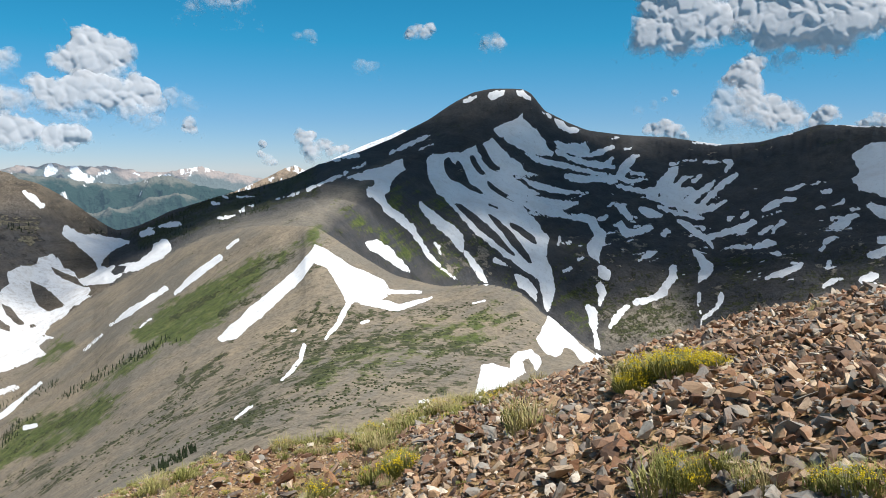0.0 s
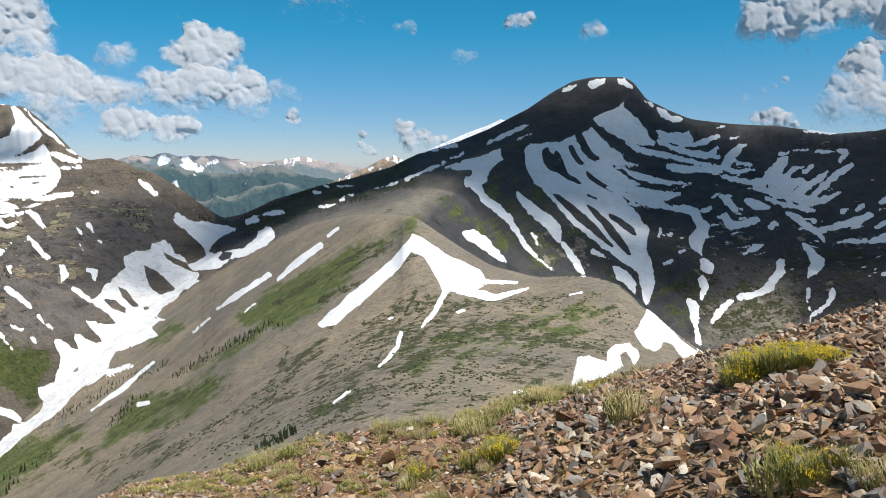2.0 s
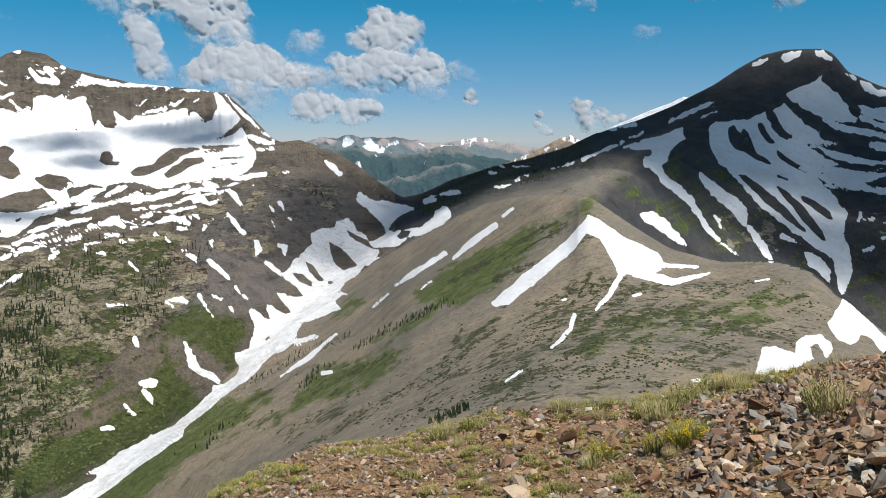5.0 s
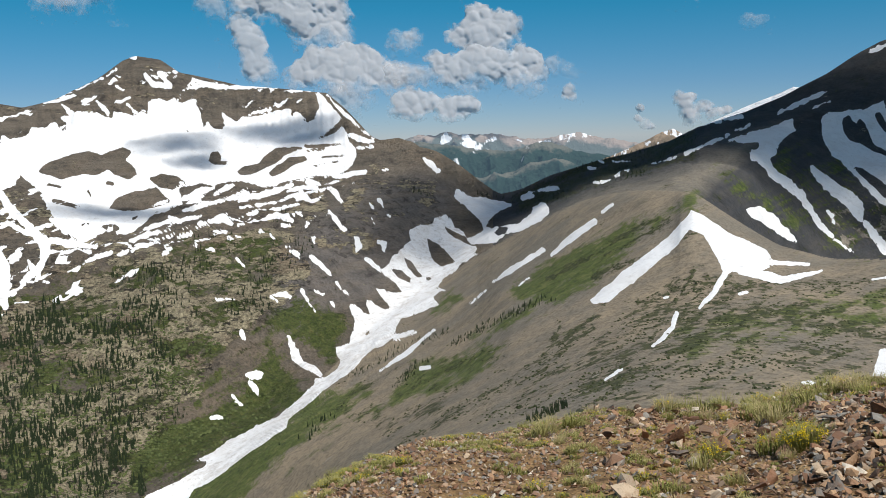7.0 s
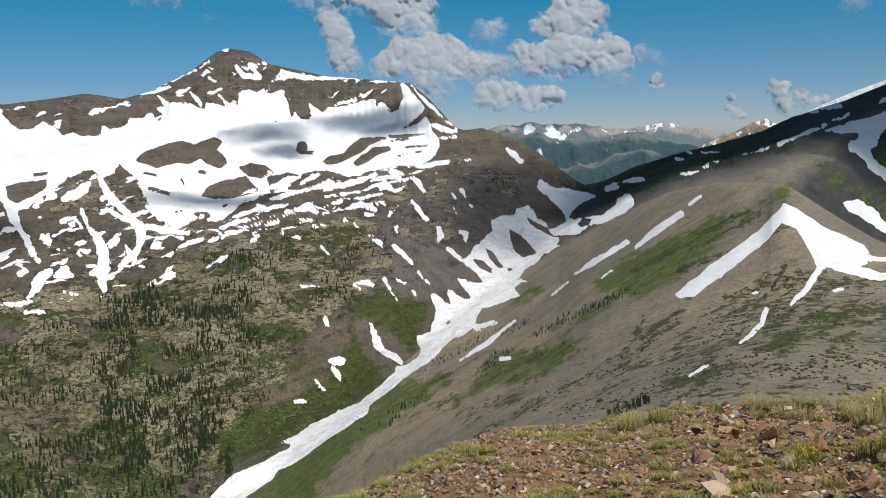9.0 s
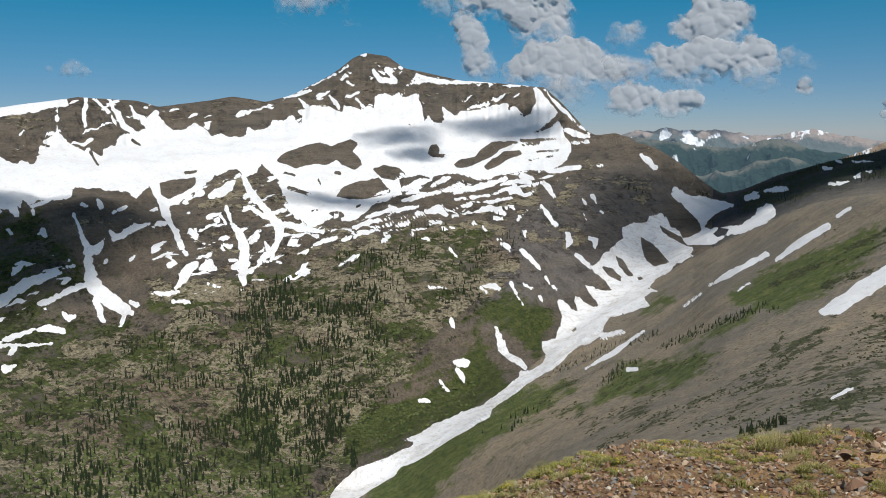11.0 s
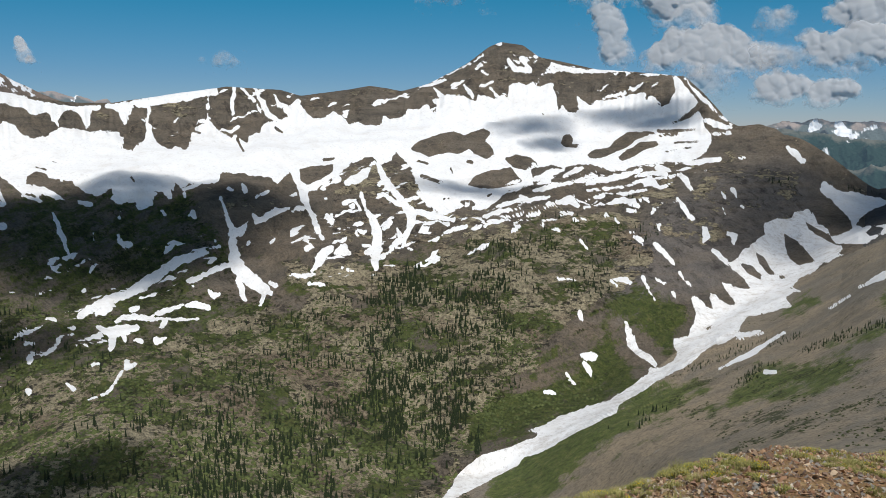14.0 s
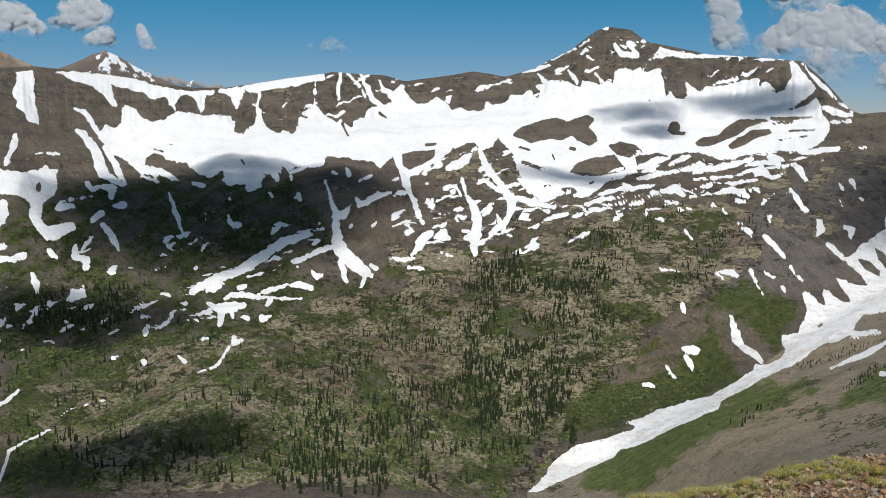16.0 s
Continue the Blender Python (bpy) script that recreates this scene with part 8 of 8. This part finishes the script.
stand([(8.60, -0.10), (12.90, -1.00), (15.40, -1.70), (18.00, -2.90), (21.00, -4.10), (20.30, -5.30), (17.00, -4.30), (14.50, -3.40), (11.50, -2.60), (8.60, -1.50)], 620, 0.15, 3, 5.5, 20)
stand([(28.71, -3.16), (24.00, -3.60), (21.00, -4.00), (22.00, -4.60), (26.00, -4.20)], 30, 0.2, 5, 9, 21)
stand([(68.00, -14.80), (54.58, -12.60), (46.50, -13.50), (44.50, -17.00), (47.50, -21.00), (50.50, -25.60), (68.41, -25.52)], 650, 0.12, 4.5, 9, 22)
stand([(46.70, -15.50), (43.50, -15.50), (43.20, -17.60), (46.70, -19.40)], 40, 0.1, 5, 9, 23)
stands.sort(key=lambda s: s[3])
CROWNS, TRUNKS = [], []
for crown, trunk in SHAPES:
    CROWNS.append(join_mesh("crown", [crown], NEEDLE, smooth=False))
    TRUNKS.append(join_mesh("trunk", [trunk], BARK))
firs = {}
for k, (x, y, z, r, h) in enumerate(stands[:300]):
    turn = pose(x, y, z - 0.15, 0, 0, 137.5 * k) @ Matrix.Diagonal((h, h, h, 1))
    if k % 6 not in firs:
        tree = tagged(new("conifer_tree"), "dark green narrow fir on the mountain slope", "tree", "firs on the slopes")
        part("crown", CROWNS[k % 6], tree), part("trunk", TRUNKS[k % 6], tree)
        tree.matrix_basis = turn
        firs[k % 6] = tree
    else:
        copy_thing(firs[k % 6], pose(x, y, z - 0.15, 0, 0, 137.5 * k)).scale = (h, h, h)


def scattered(shape, places):
    """Points and triangles of a shape at each place (x, y, z, size, turn)."""
    co, tri = shape
    out = []
    for x, y, z, h, a in places:
        c, s = math.cos(a), math.sin(a)
        out.append((np.stack([h * (c * co[:, 0] - s * co[:, 1]) + x, h * (s * co[:, 0] + c * co[:, 1]) + y, h * co[:, 2] + z], -1), tri))
    return out


woods = []
for k, (x, y, z, r, h) in enumerate(stands[300:]):
    woods += scattered(SHAPES[k % 6][0], [(x, y, z - 0.15, h, 2.4 * k)])
tagged(new("conifer_wood", join_mesh("conifer_wood", woods, NEEDLE, smooth=False)), "dark green fir wood scattered over the far slopes", "trees", kind="stuff")


# ---- dwarf shrubs of the hillside ----
def shrub_shape(seed):
    """A low, lumpy shrub one metre wide, as points and triangles."""
    g = np.random.RandomState(seed)
    co = [(0, 0, g.uniform(0.3, 0.42))]
    for ring, (rad, up) in enumerate(((0.32, 0.28), (0.52, -0.05))):
        for k in range(6):
            a = math.pi * (k + 0.5 * ring) / 3
            q = rad * g.uniform(0.7, 1.25)
            co.append((q * math.cos(a), q * math.sin(a), up * g.uniform(0.75, 1.2)))
    tri = []
    for k in range(6):
        j = (k + 1) % 6
        tri += [(0, 1 + k, 1 + j), (1 + k, 7 + k, 1 + j), (1 + j, 7 + k, 7 + j)]
    return np.array(co), np.array(tri)


SCRUB = leaf_material("dwarf_shrub_leaf", (0.020, 0.030, 0.011), (0.082, 0.088, 0.036), 4.0)
BUSHES = [shrub_shape(k) for k in range(5)]
g = np.random.RandomState(31)
rows, cols = g.randint(0, ROWS - 1, 260000), g.randint(0, COLS - 1, 260000)
where = GR[rows, cols]
thick = SHRUB[rows, cols] + 0.75 * RILL[rows, cols] + 0.8 * fbm(GX[rows, cols], GY[rows, cols], 26, 3, 87, 0.6)
ok = SEEN[rows, cols] & q_hill[rows, cols] & (where > 240) & (TAKEN[rows, cols] < -0.04) & (thick > 0.52 + 0.3 * g.uniform(size=len(rows)))
places = []
for i, c in list(zip(rows[ok], cols[ok]))[:17000]:
    size = g.uniform(0.5, 1.9) * (0.7 + GR[i, c] / 1500)
    places.append((GX[i, c] + g.normal(), GY[i, c] + g.normal(), GZ[i, c], size, g.uniform(0, 6.28)))
scrub = []
for k in range(5):
    scrub += scattered(BUSHES[k], places[k::5])
tagged(new("dwarf_scrub", join_mesh("dwarf_scrub", scrub, SCRUB, smooth=False)), "low dark olive shrubs dotted over the scree hillside", "shrubs", kind="stuff")


# green bushes between the firs of the far slopes
BUSH_LEAF = leaf_material("bush_leaf", (0.036, 0.056, 0.018), (0.150, 0.172, 0.058), 6.0)
rows, cols = g.randint(0, ROWS - 1, 400000), g.randint(0, COLS - 1, 400000)
thick = 0.9 * fbm(GX[rows, cols], GY[rows, cols], 40, 4, 88, 0.6) + np.maximum(SHRUB, GRASS)[rows, cols]
low = GEL[rows, cols] < np.interp(AZ[cols], (37, 44, 54, 68, 85), (-16.5, -10.5, -10.5, -12.5, -9.0))
ok = SEEN[rows, cols] & q_left[rows, cols] & (AZ[cols] > 38) & low & (TAKEN[rows, cols] < -0.04) & (thick > 0.42 + 0.35 * g.uniform(size=len(rows)))
places = []
for i, c in list(zip(rows[ok], cols[ok]))[:15000]:
    places.append((GX[i, c] + g.normal(), GY[i, c] + g.normal(), GZ[i, c], 1.4 + 3.8 * g.uniform() ** 2, g.uniform(0, 6.28)))
scrub = []
for k in range(5):
    scrub += scattered(BUSHES[k], places[k::5])
tagged(new("green_scrub", join_mesh("green_scrub", scrub, BUSH_LEAF, smooth=False)), "green bushes between firs on the rocky benches", "shrubs", kind="stuff")


# ---- broken stones of the near slope ----
def stone_shape(seed, flat):
    """An angular broken stone, about one metre across, as points and triangles."""
    rnd = np.random.RandomState(seed)
    bm = bmesh.new()
    for _ in range(11):
        d = rnd.normal(size=3)
        d /= np.abs(d).max() ** 0.7 * np.linalg.norm(d) ** 0.3
        bm.verts.new(Vector(d * (0.5, rnd.uniform(0.28, 0.44), flat) * rnd.uniform(0.8, 1.0)))
    hull = bmesh.ops.convex_hull(bm, input=bm.verts)
    bmesh.ops.delete(bm, geom=list({*hull["geom_interior"], *hull["geom_unused"]}), context="VERTS")
    bmesh.ops.triangulate(bm, faces=bm.faces)
    bm.verts.index_update()
    co = np.array([v.co for v in bm.verts])
    tri = np.array([[v.index for v in f.verts] for f in bm.faces])
    bm.free()
    return co, tri


STONES = [stone_shape(k, 0.09 + 0.03 * (k % 6)) for k in range(21)]
STONE_MESHES = [join_mesh("rock", [s], STONE, smooth=False) for s in STONES]
rnd = np.random.RandomState(4)
lying = []   # x, y, z, size, tilt x, tilt y, turn, shape


def scatter_stones(count, az0, az1, r0, r1, small, large, power=2.2):
    """Stones over a stretch of the near slope, many small and few large."""
    for _ in range(count):
        az = rnd.uniform(az0, az1)
        edge = float(np.interp(az, AZ, er))
        r = math.sqrt(rnd.uniform(r0 ** 2, min(r1, edge * 1.12) ** 2))
        x, y = -r * math.sin(radians(az)), r * math.cos(radians(az))
        size = small + (large - small) * rnd.uniform() ** power
        lying.append((x, y, floor_z(x, y) + size * rnd.uniform(-0.08, 0.4), size, rnd.normal() * 32, rnd.normal() * 32, rnd.uniform(0, 360), rnd.randint(21)))


scatter_stones(19500, -33, 3, 2.4, 13, 0.035, 0.135, 2.2)
scatter_stones(330, -33, -6, 2.4, 11.5, 0.11, 0.22, 2.0)
scatter_stones(5500, -33, 8, 2.4, 13, 0.025, 0.07)
scatter_stones(900, 0, 16, 4.0, 14, 0.05, 0.22, 3.0)
scatter_stones(34000, 3, 62, 3.0, 14.5, 0.02, 0.072, 2.2)
scatter_stones(45, 5, 62, 4.0, 14.5, 0.08, 0.15, 2.0)
# the few that stand out
for (a, e), size, k in zip([(-1.24, -18.57), (-3.44, -18.36), (-11.24, -18.79), (-23.29, -17.15), (-27.59, -7.35), (-19.75, -15.24), (9.57, -19.43)], (0.26, 0.26, 0.2, 0.26, 0.26, 0.22, 0.2), range(20)):
    s = spot(a, e, True)
    if s:
        lying.append((s[0], s[1], s[2] + 0.06, size, 15 * math.sin(k), 20 * math.cos(3 * k), 77 * k, (5 * k) % 21))
# blocks of rust-red rock that lean out of the slope
RUST = Nodes("rust_rock")
at = RUST.place()
RUST.bump(RUST.noise(at, 0.05, 6, 0.7), 0.03, 0.8)
RUST = RUST.done(RUST.mix(RUST.step(RUST.noise(at, 0.09, 5, 0.7), 0.5, 0.66), RUST.ramp(RUST.noise(at, 0.2, 5), (0.35, (0.20, 0.095, 0.05)), (0.65, (0.42, 0.225, 0.11))), (0.12, 0.085, 0.065)), 0.85)
for (a, e), size, k in zip([(11.27, -20.95), (7.76, -21.22), (5.43, -20.75), (-1.24, -18.2)], (0.34, 0.24, 0.3, 0.3), (3, 8, 14, 17)):
    s = spot(a, e, True)
    if s:
        ob = tagged(new("rock", join_mesh("rock", [STONES[k]], RUST, smooth=False)), "rust-red angular rock block leaning out of stony soil", "rock", "loose stones on the slope")
        ob.matrix_world = pose(s[0], s[1], s[2] + 0.05, 25 * math.sin(k), 35, 50 * k) @ Matrix.Diagonal((size, size, size * 1.5, 1))
lying.sort(key=lambda s: -s[3] / math.hypot(s[0], s[1]))
rest = []
for k, (x, y, z, size, tx, ty, tz, which) in enumerate(lying):
    m = pose(x, y, z, tx, ty, tz)
    if k < 300:
        ob = tagged(new("rock", STONE_MESHES[which]), "angular broken rust-brown stone lying on the scree slope", "rock", "loose stones on the slope")
        ob.matrix_world = m @ Matrix.Diagonal((size, size, size, 1))
    else:
        co, tri = STONES[which]
        rest.append((co * size @ np.array(m.to_3x3()).T + (x, y, z), tri))
tagged(new("scree", join_mesh("scree", rest, STONE, smooth=False)), "angular rust, brown and grey broken stones of a scree slope", "scree", kind="stuff")

# ---- plants of the near slope ----
BLADE = leaf_material("grass_blade", (0.20, 0.205, 0.050), (0.46, 0.40, 0.17), 0.2)
HERB = leaf_material("herb_leaf", (0.145, 0.165, 0.038), (0.35, 0.32, 0.10), 0.1)
FLOWER = leaf_material("yellow_flower", (0.60, 0.42, 0.01), (0.80, 0.62, 0.03), 0.05)
STRAW = leaf_material("dry_grass", (0.35, 0.28, 0.13), (0.55, 0.46, 0.24), 0.1)


def blades(seed, count, spread, tall, width, lean):
    """Bent blades growing from a patch, one metre scale."""
    g = np.random.RandomState(seed)
    co, tri = [], []
    for _ in range(count):
        a, q = g.uniform(0, 2 * math.pi), spread * math.sqrt(g.uniform())
        x, y = q * math.cos(a), q * math.sin(a)
        b = a + g.normal() * 0.7
        h, l = tall * g.uniform(0.5, 1.1), lean * g.uniform(0.2, 1.0) * tall
        px, py = -math.sin(b) * width, math.cos(b) * width
        k = len(co)
        co += [(x - px, y - py, -0.03), (x + px, y + py, -0.03),
               (x + 0.35 * l * math.cos(b) - 0.8 * px, y + 0.35 * l * math.sin(b) - 0.8 * py, 0.6 * h),
               (x + 0.35 * l * math.cos(b) + 0.8 * px, y + 0.35 * l * math.sin(b) + 0.8 * py, 0.6 * h),
               (x + l * math.cos(b), y + l * math.sin(b), h)]
        tri += [(k, k + 1, k + 3), (k, k + 3, k + 2), (k + 2, k + 3, k + 4)]
    return np.array(co), np.array(tri)


def heads(seed, count, spread, tall, size):
    """Small flower heads, each a cluster of little lumps."""
    g = np.random.RandomState(seed)
    co0 = np.array([(1, 0, 0), (-1, 0, 0), (0, 1, 0), (0, -1, 0), (0, 0, 0.8), (0, 0, -0.6)], float)
    tri0 = np.array([(0, 2, 4), (2, 1, 4), (1, 3, 4), (3, 0, 4), (2, 0, 5), (1, 2, 5), (3, 1, 5), (0, 3, 5)])
    out = []
    for _ in range(count):
        a, q = g.uniform(0, 2 * math.pi), spread * math.sqrt(g.uniform())
        c = np.array([q * math.cos(a), q * math.sin(a), tall * (g.uniform(0.65, 1.05) - 0.25 * (q / spread) ** 2)])
        for _ in range(5):
            out.append((co0 * size * g.uniform(0.5, 1.0) + c + g.normal(size=3) * size * 1.1, tri0))
    return out


TUFT = [join_mesh("grass_blade_clump", [blades(k, 120, 0.12, 0.19, 0.0022, 1.0)], (BLADE, STRAW, HERB)[k % 3], smooth=False) for k in range(6)]
LOW = [join_mesh("foliage", [blades(20 + k, 120, 0.15, 0.065, 0.006, 1.4)], (HERB, BLADE)[k % 2], smooth=False) for k in range(4)]
BUSH_LEAF = [join_mesh("foliage", [blades(40 + k, 560, 0.32, 0.15, 0.005, 1.2)], HERB, smooth=False) for k in range(2)]
BUSH_STEM = join_mesh("stem_clump", [blades(50, 170, 0.31, 0.19, 0.0022, 1.0)], BLADE, smooth=False)
BLOOM = [join_mesh("blossom", heads(60 + k, n, sp, h, s), FLOWER) for k, (n, sp, h, s) in enumerate(((120, 0.31, 0.20, 0.010), (22, 0.13, 0.15, 0.009), (12, 0.12, 0.10, 0.008)))]


def plant(kind, x, y, size, turn, text, cat, meshes, group):
    ob = tagged(new(kind), text, cat, group)
    ob.matrix_basis = pose(x, y, floor_z(x, y) + 0.01, 0, 0, turn) @ Matrix.Diagonal((size, size, size, 1))
    for name, me in meshes:
        part(name, me, ob, kind="stuff")
    return ob


def plant_at(px, kind, size, k):
    s = spot(px[0], px[1], True)
    if s is None:
        return
    if kind == "bush":
        plant("flowering_bush", s[0], s[1], size, 60 * k, "yellow-flowering green herb cushion among the stones", "flowering plant",
              [("foliage", BUSH_LEAF[k % 2]), ("stem_clump", BUSH_STEM), ("blossom", BLOOM[0])], "flowering cushions")
    elif kind == "flower":
        plant("flowering_herb", s[0], s[1], size, 60 * k, "small green herb with yellow flower heads among stones", "flowering plant",
              [("foliage", LOW[0]), ("grass_blade_clump", TUFT[2]), ("blossom", BLOOM[1])], "flowering herbs")
    else:
        plant("grass_tuft", s[0], s[1], size, 60 * k, "yellow-green grass tuft growing between the stones", "grass",
              [("grass_blade_clump", TUFT[k % 6]), ("foliage", LOW[k % 4])], "grass tufts")


for k, p in enumerate([(-14.62, -13.74), (-16.64, -13.32), (-18.08, -13.03), (-13.51, -14.62)]):
    plant_at(p, "bush", (0.85, 0.85, 0.6, 0.6)[k], k)
for k, p in enumerate([(-13.14, -14.64), (-6.21, -17.55), (-5.61, -17.01), (1.36, -17.08), (-0.24, -16.71), (2.16, -17.64), (5.35, -18.87), (4.56, -19.07), (8.90, -18.55), (7.33, -18.25), (11.24, -18.79), (3.76, -18.35), (-20.98, -20.02), (-22.04, -20.22), (-19.53, -19.15), (-17.75, -20.04), (-24.63, -8.96), (-15.55, -20.95), (-2.63, -15.83), (19.50, -20.47), (17.68, -20.04), (19.87, -20.66)]):
    plant_at(p, "tuft", (1.2, 1.4, 1.2, 1.3, 1.3, 1.2, 1.3, 1.2, 1.2, 1.2, 1.1, 1.2, 0.6, 0.6, 0.5, 0.5, 0.6, 1.0, 0.9, 1.0, 1.0, 1.0)[k], k)
for k, p in enumerate([(-16.27, -20.01), (-17.22, -20.61), (-18.10, -19.65), (-15.89, -19.51), (-26.71, -19.54), (-27.99, -19.40), (-25.41, -19.68), (3.77, -20.73), (4.98, -21.06), (2.57, -20.21), (3.14, -19.99), (2.95, -20.46), (8.78, -21.77)]):
    plant_at(p, "flower", 0.55 if k < 7 else 0.9, k)
g = np.random.RandomState(12)
for k in range(60):
    az = g.uniform(-7, 12)
    r = float(np.interp(az, AZ, er)) * g.uniform(0.72, 1.0)
    plant("grass_tuft", -r * math.sin(radians(az)), r * math.cos(radians(az)), g.uniform(0.5, 1.0), g.uniform(0, 360), "yellow-green grass tuft growing between the stones", "grass",
          [("grass_blade_clump", TUFT[k % 6]), ("foliage", LOW[k % 4])] + ([("blossom", BLOOM[1])] if k % 5 == 0 else []), "grass tufts")
g = np.random.RandomState(9)
n_tuft = 0
for k in range(2600):
    az = g.uniform(-2, 58)
    edge = float(np.interp(az, AZ, er))
    r = edge * math.sqrt(g.uniform(0.12, 1.08))
    x, y = -r * math.sin(radians(az)), r * math.cos(radians(az))
    if float(fbm(np.array([x]), np.array([y]), 1.6, 3, 77)[0]) < g.uniform(-0.35, 0.35):
        continue
    n_tuft += 1
    if n_tuft > 720:
        break
    size = g.uniform(0.3, 0.8) * (0.85 if g.uniform() < 0.3 else 0.6)
    if k % 4 == 0:
        plant("flowering_herb", x, y, size, g.uniform(0, 360), "low yellow-green herb with small yellow flowers", "flowering plant",
              [("foliage", LOW[k % 4]), ("blossom", BLOOM[2])], "low herbs on the slope")
    elif k % 4 == 1:
        plant("grass_tuft", x, y, size * 0.9, g.uniform(0, 360), "yellow-green grass tuft growing between the stones", "grass",
              [("grass_blade_clump", TUFT[k % 6]), ("foliage", LOW[k % 4])], "grass tufts")
    else:
        plant("low_herb", x, y, size, g.uniform(0, 360), "low yellow-green herb cushion on stony soil", "plant",
              [("foliage", LOW[k % 4])], "low herbs on the slope")
